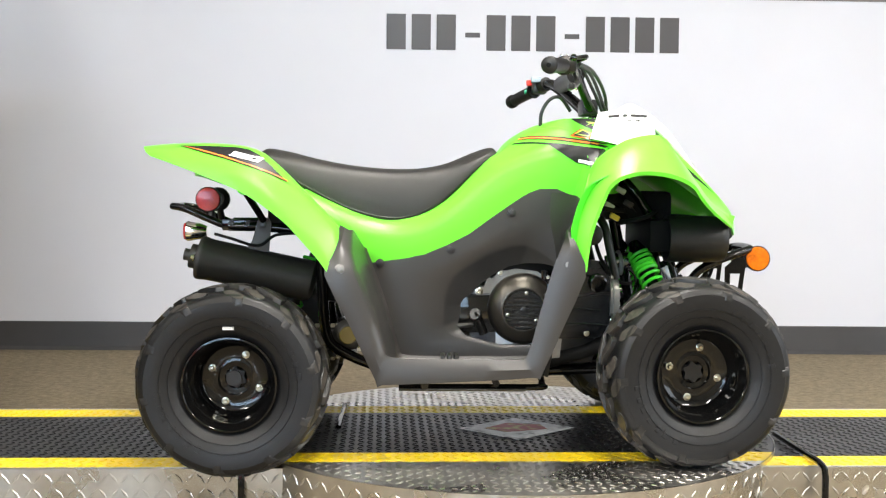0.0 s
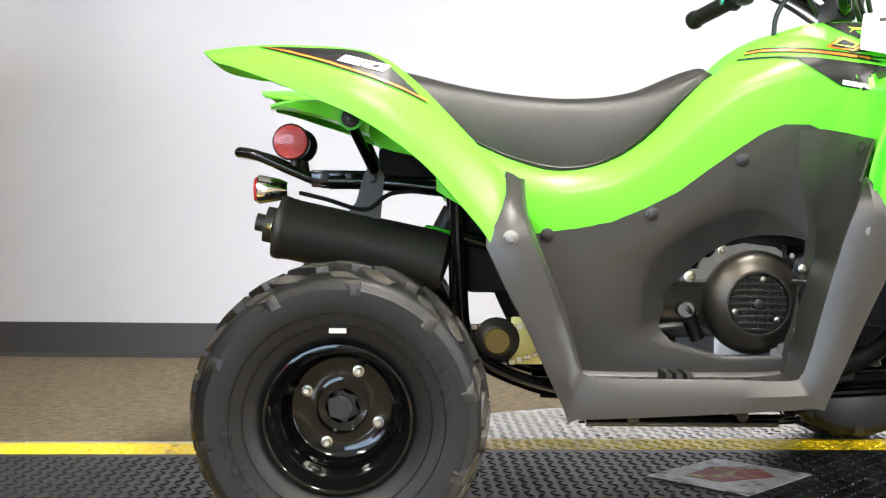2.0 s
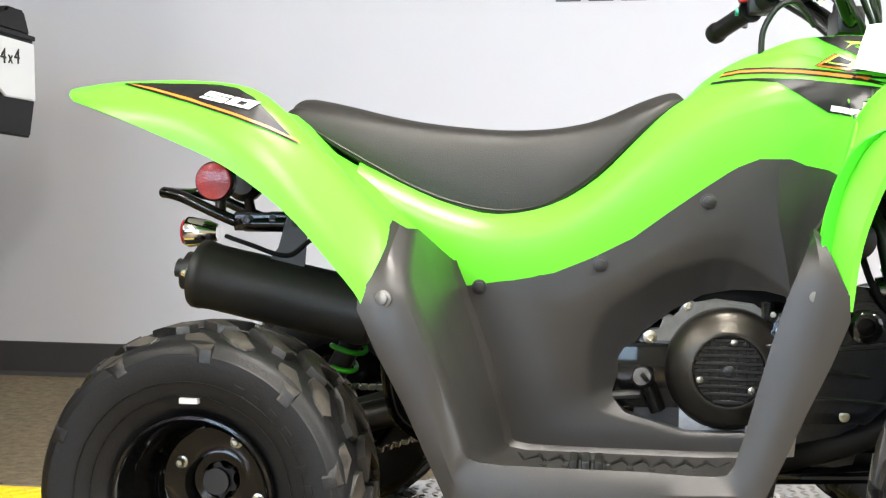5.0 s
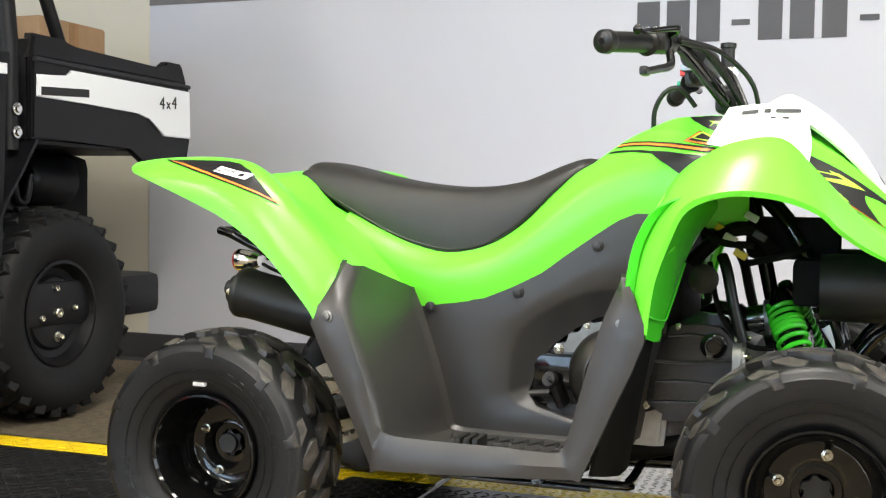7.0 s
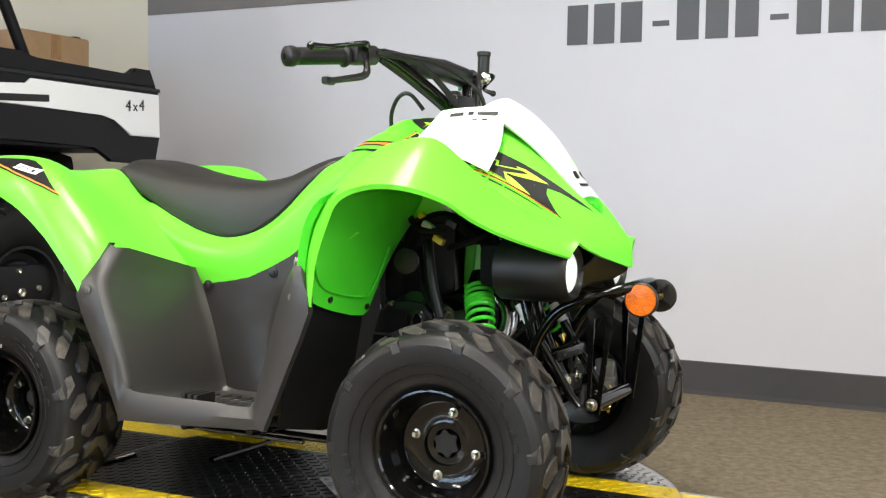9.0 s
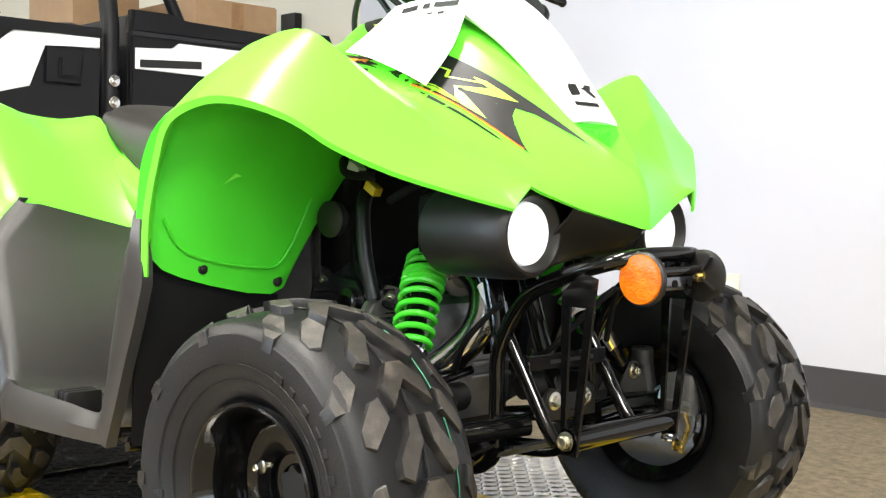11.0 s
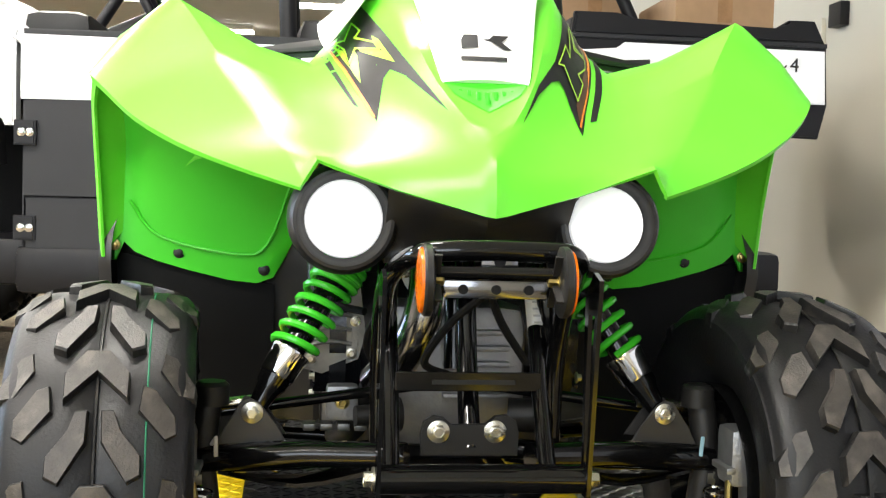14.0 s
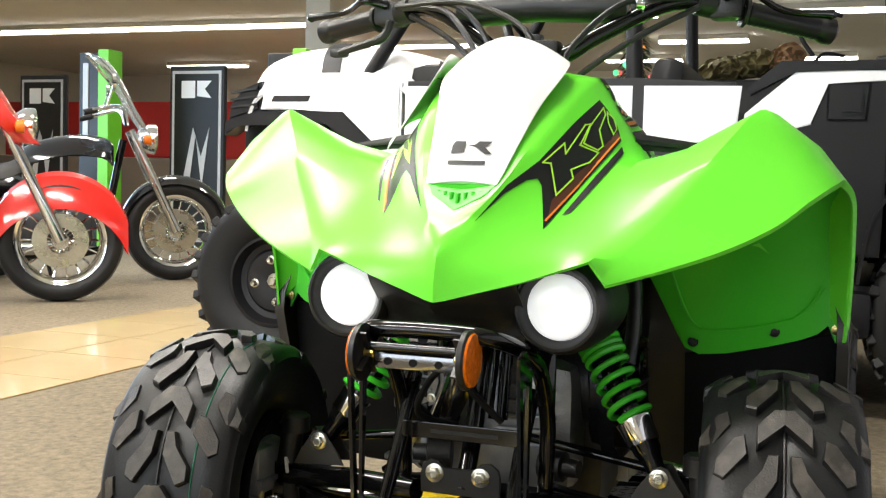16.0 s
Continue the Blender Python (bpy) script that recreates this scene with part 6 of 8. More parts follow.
# --- front suspension
for s in (-1, 1):
    arm = part("lower_arm", tube(flip([(1.02, -0.062, 0.232), (0.985, -0.16, 0.226), (0.965, -0.27, 0.216)], s), 0.0135, sides=14), GLOSS_BLACK, atv, "gloss black lower suspension arm")
    part("arm_brace", tube(flip([(0.86, -0.062, 0.205), (0.92, -0.17, 0.205), (0.958, -0.265, 0.212)], s), 0.0115, sides=12), GLOSS_BLACK, arm)
    part("arm_web", sheet([flip([(1.005, -0.10, 0.213), (0.985, -0.17, 0.195), (0.965, -0.25, 0.205)], s), flip([(0.90, -0.10, 0.2), (0.925, -0.17, 0.19), (0.95, -0.25, 0.2)], s)], 0.004, soft=(0, 3)), GLOSS_BLACK, arm)
    part("shock_mount", slab([(-0.252, 0.232), (-0.182, 0.236), (-0.190, 0.25), (-0.208, 0.274), (-0.217, 0.279), (-0.226, 0.276), (-0.243, 0.25)], 0.962, 0.966, lambda u, v, d: (d + 0.004, u if s < 0 else -u, v), 0.001), SATIN_BLACK, arm)
    part("shock_mount_back", slab([(-0.252, 0.232), (-0.182, 0.236), (-0.208, 0.274), (-0.226, 0.276)], 0.934, 0.938, lambda u, v, d: (d, u if s < 0 else -u, v), 0.001), SATIN_BLACK, arm)
    bolt(flip([(0.971, -0.216, 0.265)], s)[0], (1, 0, 0), 0.0075, arm, "bolt", STEEL, 0.007)
    lo, hi = Vector(flip([(0.955, -0.212, 0.268)], s)[0]), Vector(flip([(0.885, -0.098, 0.455)], s)[0])
    d = (hi - lo).normalized()
    L = (hi - lo).length
    m = axis(lo, d)
    shock = part("shock_absorber", lathe([(-0.006, 0), (-0.006, 0.009), (0.02, 0.013), (0.028, 0.0165), (0.052, 0.0175), (0.056, 0.0195), (0.064, 0.0195), (0.066, 0.014), (L * 0.6, 0.0135), (L * 0.62, 0.019), (L - 0.02, 0.019), (L, 0.012), (L, 0)], m, 24), GLOSS_BLACK, atv, "coil-over shock absorber with a green spring")
    part("chrome_collar", lathe([(0.036, 0.0178), (0.038, 0.0190), (0.060, 0.0205), (0.064, 0.022), (0.067, 0.022), (0.067, 0.015)], m, 28), CHROME, shock, "chrome spring collar")
    turns, n = 9.0, 160
    h0, h1 = 0.069, L - 0.012
    coil = []
    for i in range(n + 1):
        f = i / n
        h = h0 + (h1 - h0) * (f ** 1.0 if f < 0.72 else 0.72 + (f - 0.72) * 0.62)
        a = 2 * math.pi * (turns * f * (1.0 if f < 0.72 else 1.0))
        coil.append(m @ Vector((0.0235 * math.cos(a), 0.0235 * math.sin(a), h)))
    part("coil_spring", tube(coil, 0.0040, sides=8), GREEN_SPRING, shock, "bright green coil spring")
    top = [m @ Vector((0.0235 * math.cos(a), 0.0235 * math.sin(a), L * 0.66 + a * 0.0014)) for a in np.linspace(0, 6 * math.pi, 60)]
    part("coil_spring", tube(top, 0.0048, sides=8), GREEN_SPRING, shock)
    # upright, brake and tie rod
    knuckle = part("steering_knuckle", tube(flip([(0.958, -0.262, 0.165), (0.958, -0.268, 0.215), (0.952, -0.262, 0.275)], s), 0.015, sides=12), BLACK_PL, atv, "black steering knuckle")
    part("kingpin_cap", lathe([(0, 0), (0, 0.018), (0.02, 0.018), (0.024, 0.014), (0.024, 0)], axis(flip([(0.952, -0.258, 0.27)], s)[0], (0, 0, 1)), 18), BLACK_PL, knuckle)
    part("stub_axle", tube(flip([(0.96, -0.265, FW), (0.96, -0.33, FW)], s), 0.014, sides=14), STEEL, knuckle)
    part("brake_drum", lathe([(0, 0), (0, 0.062), (0.006, 0.066), (0.03, 0.066), (0.034, 0.06), (0.034, 0)], axis(flip([(0.96, -0.29, FW)], s)[0], (0, s, 0)), 36), ALLOY, knuckle, "cast brake drum")
    part("brake_caliper", box(flip([(0.985, -0.305, 0.20)], s)[0], flip([(1.03, -0.268, 0.26)], s)[0], 0.008), ALLOY, knuckle, "cast alloy brake caliper")
    part("caliper_rib", box(flip([(0.99, -0.272, 0.215)], s)[0], flip([(1.034, -0.262, 0.222)], s)[0], 0.002), ALLOY, knuckle)
    part("brake_spring", tube([Vector(flip([(1.0 + 0.010 * math.cos(a), -0.262 + 0.010 * math.sin(a), 0.165 + a * 0.0012)], s)[0]) for a in np.linspace(0, 8 * math.pi, 60)], 0.0018, sides=6), CHROME, knuckle)
    bolt(flip([(1.012, -0.262, 0.16)], s)[0], (1, 0, 0), 0.006, knuckle, "bolt", BRASS, 0.012)
    part("brake_lever", tube(flip([(1.02, -0.262, 0.15), (1.03, -0.266, 0.19), (1.02, -0.27, 0.205)], s), 0.004, sides=8), BRASS, knuckle)
    part("cable_clip", tube(flip([(0.98, -0.255, 0.235), (0.995, -0.25, 0.245), (0.99, -0.25, 0.225)], s), 0.0022, sides=6), mat("pale_blue_plastic", (0.25, 0.42, 0.5), 0.4) if s > 0 else TAG_GREY, knuckle)
    part("tie_rod", tube(flip([(0.90, -0.04, 0.282), (0.915, -0.16, 0.268), (0.92, -0.262, 0.255)], s), 0.006, sides=10), GLOSS_BLACK, atv, "black tie rod")
    part("rod_end", tube(flip([(0.922, -0.20, 0.270), (0.922, -0.27, 0.262)], s), 0.0068, sides=10), STEEL, knuckle)
    part("oil_line", lathe([(0, 0), (0, 0.019), (0.03, 0.019), (0.032, 0.012), (0.05, 0.011), (0.05, 0)], axis(flip([(0.90, -0.06, 0.25)], s)[0], (0.2, s, 0)), 16), BLACK_PL, engine)
part("steering_stem", tube([(0.80, 0, 0.765), (0.90, 0, 0.30)], 0.013, sides=14), GLOSS_BLACK, atv, "black steering stem")

# --- handlebar
bar = part("handlebar", tube([(0.650, -0.372, 0.829), (0.700, -0.25, 0.842), (0.728, -0.175, 0.848), (0.765, -0.085, 0.800), (0.788, -0.035, 0.768), (0.788, 0.035, 0.768), (0.765, 0.085, 0.800), (0.725, 0.175, 0.846), (0.695, 0.25, 0.838), (0.642, 0.371, 0.815)], 0.011, sides=14, soft=5), GLOSS_BLACK, atv, "black handlebar with rubber grips")
part("cross_bar_pad", tube([(0.742, -0.118, 0.838), (0.752, 0.0, 0.842), (0.742, 0.118, 0.838)], 0.021, sides=16), BLACK_BAR, bar, "black foam crossbar pad")
part("bar_clamp", box((0.77, -0.04, 0.752), (0.808, 0.04, 0.79), 0.008), BLACK_BAR, bar)
for s, e0, e1 in ((-1, (0.648, -0.376, 0.8285), (0.694, -0.262, 0.841)), (1, (0.640, 0.375, 0.8145), (0.690, 0.262, 0.837))):
    a, b = Vector(e0), Vector(e1)
    d = (b - a).normalized()
    L = (b - a).length
    m = axis(a, d)
    grip = part("grip", lathe([(-0.004, 0), (-0.004, 0.012), (0.0, 0.0175), (0.010, 0.0185), (0.016, 0.017), (0.02, 0.0150)] + [(0.022 + k * (L - 0.03) / 24, 0.0158 if k % 2 else 0.0148) for k in range(25)] + [(L - 0.004, 0.021), (L, 0.020), (L, 0.011)], m, 22), BLACK_BAR, bar, "ribbed black rubber grip")
    part("end_hole", lathe([(-0.0045, 0), (-0.0045, 0.005), (-0.003, 0.006), (-0.003, 0)], m, 14), BLACK_MATT, grip)
    per = b + d * 0.022
    part("perch", box(per - Vector((0.018, 0.022, 0.016)), per + Vector((0.02, 0.022, 0.02)), 0.008), BLACK_BAR, bar, "black switch and lever housing")
    part("perch_clamp", lathe([(-0.012, 0), (-0.012, 0.018), (0.012, 0.018), (0.012, 0)], axis(per + d * 0.03, d), 18), BLACK_BAR, bar)
    lev = [per + Vector((0.02, s * 0.0, 0.012)), per + Vector((0.038, s * 0.03, 0.016)), a + Vector((0.055, -s * 0.06, 0.022)), a + Vector((0.05, s * 0.0, 0.016))]
    part("brake_lever", tube(lev, [0.007, 0.006, 0.0045, 0.0045, 0.0065], sides=10, soft=5), GLOSS_BLACK, bar, "black brake lever with a ball end")
    part("lever_ball", lathe([(-0.007, 0), (-0.006, 0.004), (0, 0.0075), (0.006, 0.004), (0.007, 0)], axis(lev[-1], d), 14), GLOSS_BLACK, bar)
    for k in range(3):
        bolt(per + Vector((0.012 - 0.012 * k, s * 0.008, 0.019)), (0, 0, 1), 0.004, bar, "screw", CHROME, 0.004, hexed=False)
part("thumb_lever", tube([(0.722, -0.235, 0.832), (0.726, -0.245, 0.808), (0.715, -0.29, 0.797), (0.703, -0.325, 0.790)], [0.006, 0.007, 0.006, 0.0055], sides=8, soft=4), BLACK_BAR, bar, "black thumb throttle lever")
part("thumb_paddle", box((0.694, -0.34, 0.783), (0.708, -0.312, 0.797), 0.005), BLACK_BAR, bar)
part("kill_switch", box((0.668, 0.246, 0.847), (0.684, 0.262, 0.862), 0.003), mat("red_plastic", (0.6, 0.03, 0.02), 0.35), bar, "red stop switch")
part("start_button", lathe([(0, 0), (0, 0.006), (0.005, 0.006), (0.005, 0)], axis((0.668, 0.255, 0.832), (-1, 0, 0)), 14), mat("teal_plastic", (0.02, 0.3, 0.2), 0.35), bar, "green start button")
part("switch_plate", box((0.676, 0.20, 0.852), (0.70, 0.225, 0.866), 0.003), mat("blue_grey_plastic", (0.3, 0.36, 0.45), 0.3), bar)
part("fluid_reservoir", lathe([(-0.026, 0), (-0.026, 0.0125), (0.016, 0.0125), (0.018, 0.0145), (0.026, 0.0145), (0.027, 0.012), (0.027, 0)], axis((0.770, 0.153, 0.868), (0.02, 0, 1)), 24), BLACK_BAR, bar, "black cylindrical reservoir")
bolt((0.778, 0.143, 0.838), (0.3, -1, 0), 0.008, bar, "bolt", CHROME, 0.008, hexed=False)
cables = [[(0.735, -0.20, 0.856), (0.76, -0.12, 0.845), (0.80, -0.06, 0.79), (0.83, -0.04, 0.73)], [(0.735, -0.21, 0.848), (0.775, -0.13, 0.835), (0.815, -0.07, 0.77), (0.835, -0.05, 0.72)], [(0.73, -0.2, 0.838), (0.76, -0.13, 0.80), (0.80, -0.07, 0.75), (0.82, -0.06, 0.71)], [(0.73, 0.2, 0.85), (0.775, 0.12, 0.84), (0.81, 0.06, 0.78), (0.83, 0.04, 0.72)], [(0.725, 0.21, 0.84), (0.76, 0.14, 0.80), (0.80, 0.07, 0.745), (0.82, 0.05, 0.71)], [(0.74, -0.05, 0.76), (0.715, -0.06, 0.79), (0.69, -0.06, 0.785), (0.672, -0.055, 0.755), (0.67, -0.05, 0.72)], [(0.735, -0.22, 0.85), (0.785, -0.10, 0.845), (0.83, 0.0, 0.80), (0.84, 0.03, 0.73)]]
for pts in cables:
    part("cable", tube(pts, 0.0042, sides=8, soft=6), BLACK_BAR, bar)
part("ignition_key", box((0.772, -0.012, 0.775), (0.79, 0.012, 0.80), 0.004), BLACK_BAR, bar)

# --- exhaust and tail
my = -0.085
ra, rb = Vector((-0.120, my, 0.4125)), Vector((0.148, my, 0.357))
d = (rb - ra).normalized()
m = axis(ra, d)
L = (rb - ra).length
muffler = part("muffler", lathe([(-0.016, 0), (-0.016, 0.028), (-0.002, 0.028), (0.0, 0.034), (0.002, 0.0475), (0.006, 0.050), (0.016, 0.050), (0.018, 0.0485), (0.026, 0.0485), (0.028, 0.0475), (L - 0.02, 0.0475), (L - 0.006, 0.044), (L, 0.032), (L + 0.004, 0.0)], m, 44), SATIN_BLACK, atv, "satin black cylindrical muffler")
part("outlet", lathe([(-0.032, 0.012), (-0.032, 0.014), (-0.014, 0.014), (-0.014, 0.0)], m @ Matrix.Translation((0.006, 0, 0)), 18), SATIN_BLACK, muffler)
bolt(m @ Vector((-0.034, 0, -0.003)), -d, 0.005, muffler, "bolt", STEEL, 0.006)
part("hanger", slab([(-0.012, 0.428), (0.044, 0.416), (0.050, 0.494), (0.042, 0.505), (0.0245, 0.505), (0.018, 0.497), (0.007, 0.451)], my - 0.014, my - 0.010, lambda u, v, dd: (u, dd, v), 0.001), SATIN_BLACK, muffler, "flat black hanger bracket")
bolt((0.031, my - 0.014, 0.489), (0, -1, 0), 0.006, muffler, "bolt", ALLOY_DARK, 0.005)
rear = part("rear_bumper", tube([(0.16, -0.085, 0.472), (0.04, -0.077, 0.482), (-0.045, -0.075, 0.483), (-0.095, -0.075, 0.4995), (-0.148, -0.072, 0.522), (-0.176, -0.062, 0.528), (-0.183, -0.045, 0.528), (-0.183, 0.045, 0.528), (-0.176, 0.062, 0.528), (-0.148, 0.072, 0.522), (-0.095, 0.075, 0.4995), (-0.045, 0.075, 0.483), (0.04, 0.077, 0.482), (0.16, 0.085, 0.472)], 0.0085, sides=12, soft=5), GLOSS_BLACK, atv, "gloss black tubular rear rail")
for s in (-1, 1):
    part("rail_plate", box((-0.065, s * 0.079, 0.474), (0.025, s * 0.085, 0.501), 0.004), GLOSS_BLACK, rear)
    for x in (-0.043, -0.006):
        bolt((x, s * 0.086, 0.489), (0, s, 0), 0.0055, rear, "bolt", ALLOY_DARK, 0.004)
    m = axis((-0.099, s * 0.068, 0.545), (0, s, 0))
    back = part("rear_reflector", lathe([(-0.02, 0), (-0.02, 0.018), (-0.010, 0.0292), (0.004, 0.0292), (0.006, 0.027), (0.006, 0)], m, 32), BLACK_PL, rear, "round red reflector with a black back")
    part("lens", lathe([(0.0055, 0.0274), (0.009, 0.026), (0.0105, 0.017), (0.011, 0)], m, 32), RED_REFL, back, "red faceted reflector lens")
    part("reflector_stalk", tube([(-0.09, s * 0.070, 0.495), (-0.095, s * 0.058, 0.535)], 0.008, sides=10), BLACK_PL, back)
m = axis((-0.108, -0.03, 0.470), (-1, 0, 0))
tail = part("tail_lamp", lathe([(0, 0), (0, 0.012), (0.014, 0.018), (0.045, 0.0235), (0.048, 0.022), (0.048, 0)], m, 30), CHROME, rear, "chrome tail lamp with a red lens")
part("lens", lathe([(0.0475, 0.0215), (0.053, 0.019), (0.055, 0)], m, 30), RED_REFL, tail)
part("lamp_wire", tube([(-0.085, -0.06, 0.465), (-0.04, -0.09, 0.455), (0.02, -0.10, 0.44), (0.06, -0.10, 0.465), (0.12, -0.1, 0.47)], 0.0035, sides=8, soft=5), BLACK_MATT, tail)
part("tail_frame_box", box((0.04, -0.09, 0.49), (0.16, 0.09, 0.537), 0.008), BLACK_MATT, atv)
# rear axle, chain case and swing arm
axle = part("rear_axle", tube([(0, -0.33, RW), (0, 0.33, RW)], 0.0165, sides=16), SATIN_BLACK, atv, "solid rear axle")
part("swing_arm", tube([(0.02, -0.045, RW), (0.16, -0.05, 0.215), (0.30, -0.06, 0.24)], 0.022, sides=12), SATIN_BLACK, axle)
part("swing_arm", tube([(0.02, 0.045, RW), (0.16, 0.05, 0.215), (0.30, 0.06, 0.24)], 0.022, sides=12), SATIN_BLACK, axle)
part("chain_case", lathe([(0, 0), (0, 0.034), (0.02, 0.036), (0.03, 0.026), (0.034, 0.02), (0.034, 0)], axis((0.228, -0.085, 0.238), (0, -1, 0)), 24), SATIN_BLACK, axle)
part("case_window", lathe([(0.0342, 0), (0.0342, 0.0205), (0.037, 0.019), (0.037, 0)], axis((0.228, -0.085, 0.238), (0, -1, 0)), 24), mat("amber_oil", (0.12, 0.09, 0.02), 0.15), axle)
part("chain_guard", box((0.25, -0.105, 0.2), (0.33, -0.1, 0.275), 0.01), mat("olive_gold_plating", (0.35, 0.3, 0.1), 0.35, metal=0.6), axle)
part("rear_brake_disc", lathe([(0, 0.02), (0, 0.085), (0.004, 0.085), (0.004, 0.02)], axis((0, 0.1, RW), (0, 1, 0)), 36, closed=True), STEEL, axle)
part("sprocket", lathe([(0, 0.02), (0, 0.08), (0.005, 0.08), (0.005, 0.02)], axis((0, -0.1, RW), (0, 1, 0)), 36, closed=True), STEEL, axle)
bm = bmesh.new()
for k in range(26):
    f = k / 25
    for zz in (0.255, 0.115):
        p = Vector((0.0 + 0.30 * f, -0.1, zz + (0.24 + (0.02 if zz > 0.2 else -0.02) - zz) * f))
        box(p - Vector((0.005, 0.006, 0.004)), p + Vector((0.005, 0.006, 0.004)), 0.001, bm, seg=1)
tagged(part("chain", bm, STEEL, axle), kind="stuff")
part("rear_shock", tube([(0.06, 0.0, 0.25), (0.16, 0.0, 0.44)], 0.017, sides=14), BLACK_PL, axle)
part("rear_spring", tube([Vector((0.06 + 0.1 * f, 0, 0.25 + 0.19 * f)) + Vector((0.022 * math.cos(f * 44), 0.024 * math.sin(f * 44), -0.011 * math.cos(f * 44))) for f in np.linspace(0.1, 0.9, 120)], 0.004, sides=7), GREEN_SPRING, axle)

# ---- the white utility vehicle behind ----
utv = empty("utility_vehicle", "white and black four-seat utility vehicle parked in the showroom", "vehicle")
UX = -1.19  # its near side


def side_plate(name, outline, d0, d1, material, parent, label="", bevel=0.006):
    return part(name, slab(outline, d0, d1, lambda u, v, d: (d, u, v), bevel), material, parent, label)


UTV_W = 1.45
for s in (0, 1):
    def sx(d):
        return UX - d if s == 0 else UX - UTV_W + d
    # load bed side with its white panel
    bed = side_plate("bed_side", [(0.60, 0.755), (1.06, 0.755), (1.14, 0.70), (1.38, 0.695), (1.405, 0.80), (1.395, 0.985), (0.60, 0.985)], sx(0.03), sx(0.004), UTV_BLACK, utv, "black load bed side")
    side_plate("white_panel", [(0.612, 0.875), (1.09, 0.868), (1.15, 0.855), (1.235, 0.80), (1.395, 0.80), (1.388, 0.962), (0.76, 0.965), (0.735, 0.944), (0.612, 0.938)], sx(0.006), sx(-0.004), UTV_WHITE, bed, "glossy white bed panel", 0.003)
    side_plate("name_bar", [(0.625, 0.880), (0.838, 0.892), (0.838, 0.916), (0.625, 0.904)], sx(-0.0035), sx(-0.0055), INK, bed, "dark bar in place of lettering", 0)
    if s == 0:
        for k, (y0, y1) in enumerate(((1.208, 1.24), (1.247, 1.27), (1.279, 1.31))):
            body = bpy.data.curves.new("drive_mark", "FONT")
            body.body = "4x4"[k]
            body.size = 0.060 if k != 1 else 0.050
            body.extrude = 0.001
            ob = new("drive_mark", body)
            ob.data.materials.append(INK)
            ob.matrix_basis = Matrix.Translation((UX + 0.0055, y0 - 0.003, 0.889 + 0.0035 * k)) @ Matrix.Rotation(math.pi / 2, 4, "Z") @ Matrix.Rotation(math.pi / 2, 4, "X")
            ob.parent = bed
    side_plate("bed_rail", [(0.60, 0.985), (1.395, 0.985), (1.36, 1.055), (1.28, 1.055), (1.24, 1.02), (0.80, 1.03), (0.74, 1.055), (0.61, 1.055)], sx(0.05), sx(0.01), UTV_BLACK, bed, "", 0.008)
    side_plate("bed_stripe", [(0.60, 0.975), (1.395, 0.972), (1.395, 0.985), (0.60, 0.988)], sx(0.01), sx(-0.003), UTV_GREY, bed, "", 0.002)
    # rear door, front door, front wing
    door = side_plate("rear_door", [(0.09, 0.42), (0.49, 0.42), (0.51, 0.98), (0.23, 0.985), (0.09, 0.81)], sx(0.05), sx(0.01), UTV_BLACK, utv, "black and white rear door")
    side_plate("white_panel", [(0.10, 0.75), (0.29, 0.80), (0.33, 0.92), (0.50, 0.925), (0.50, 0.955), (0.245, 0.955), (0.10, 0.83)], sx(0.014), sx(0.004), UTV_WHITE, door, "white door panel", 0.003)
    side_plate("door_top", [(0.10, 0.90), (0.20, 0.985), (0.505, 0.985), (0.505, 0.955), (0.24, 0.955), (0.115, 0.885)], sx(0.045), sx(0.0), UTV_BLACK, door, "", 0.004)
    side_plate("handle_recess", [(0.33, 0.81), (0.44, 0.81), (0.45, 0.92), (0.33, 0.92)], sx(0.012), sx(0.0), UTV_BLACK, door, "black door handle recess", 0.006)
    side_plate("door_handle", [(0.37, 0.83), (0.43, 0.83), (0.43, 0.89), (0.37, 0.89)], sx(0.004), sx(-0.012), UTV_BLACK, door, "", 0.006)
    fdoor = side_plate("front_door", [(-0.98, 0.30), (0.05, 0.30), (0.07, 0.80), (0.07, 0.925), (-0.22, 0.94), (-0.98, 0.935)], sx(0.06), sx(0.012), UTV_GREY, utv, "grey and white front door")
    side_plate("white_panel", [(-0.20, 0.742), (0.075, 0.745), (0.09, 0.913), (-0.20, 0.915)], sx(0.014), sx(0.006), UTV_WHITE, fdoor, "white door panel", 0.003)
    side_plate("white_panel", [(-0.985, 0.735), (-0.235, 0.742), (-0.235, 0.915), (-0.985, 0.918)], sx(0.016), sx(0.006), UTV_WHITE, fdoor, "white door panel", 0.003)
    side_plate("door_step", [(-0.975, 0.305), (0.045, 0.305), (0.055, 0.462), (-0.975, 0.462)], sx(0.02), sx(0.004), UTV_GREY, fdoor, "dark grey raised lower door panel", 0.008)
    for z in (0.64, 0.37):
        side_plate("hinge", [(-1.0, z - 0.035), (-0.94, z - 0.035), (-0.94, z + 0.035), (-1.0, z + 0.035)], sx(0.02), sx(-0.01), UTV_BLACK, fdoor, "", 0.005)
        for y in (-0.978, -0.955):
            bolt((sx(-0.01), y, z), (1 if s == 0 else -1, 0, 0), 0.008, fdoor, "bolt", CHROME, hexed=False)
    wing = side_plate("front_wing", [(-1.66, 0.75), (-1.60, 0.79), (-1.27, 0.80), (-1.18, 0.74), (-1.09, 0.55), (-1.04, 0.55), (-1.05, 0.69), (-1.21, 0.834), (-1.53, 0.836), (-1.66, 0.80)], sx(0.09), sx(0.0), UTV_BLACK, utv, "black front wing")
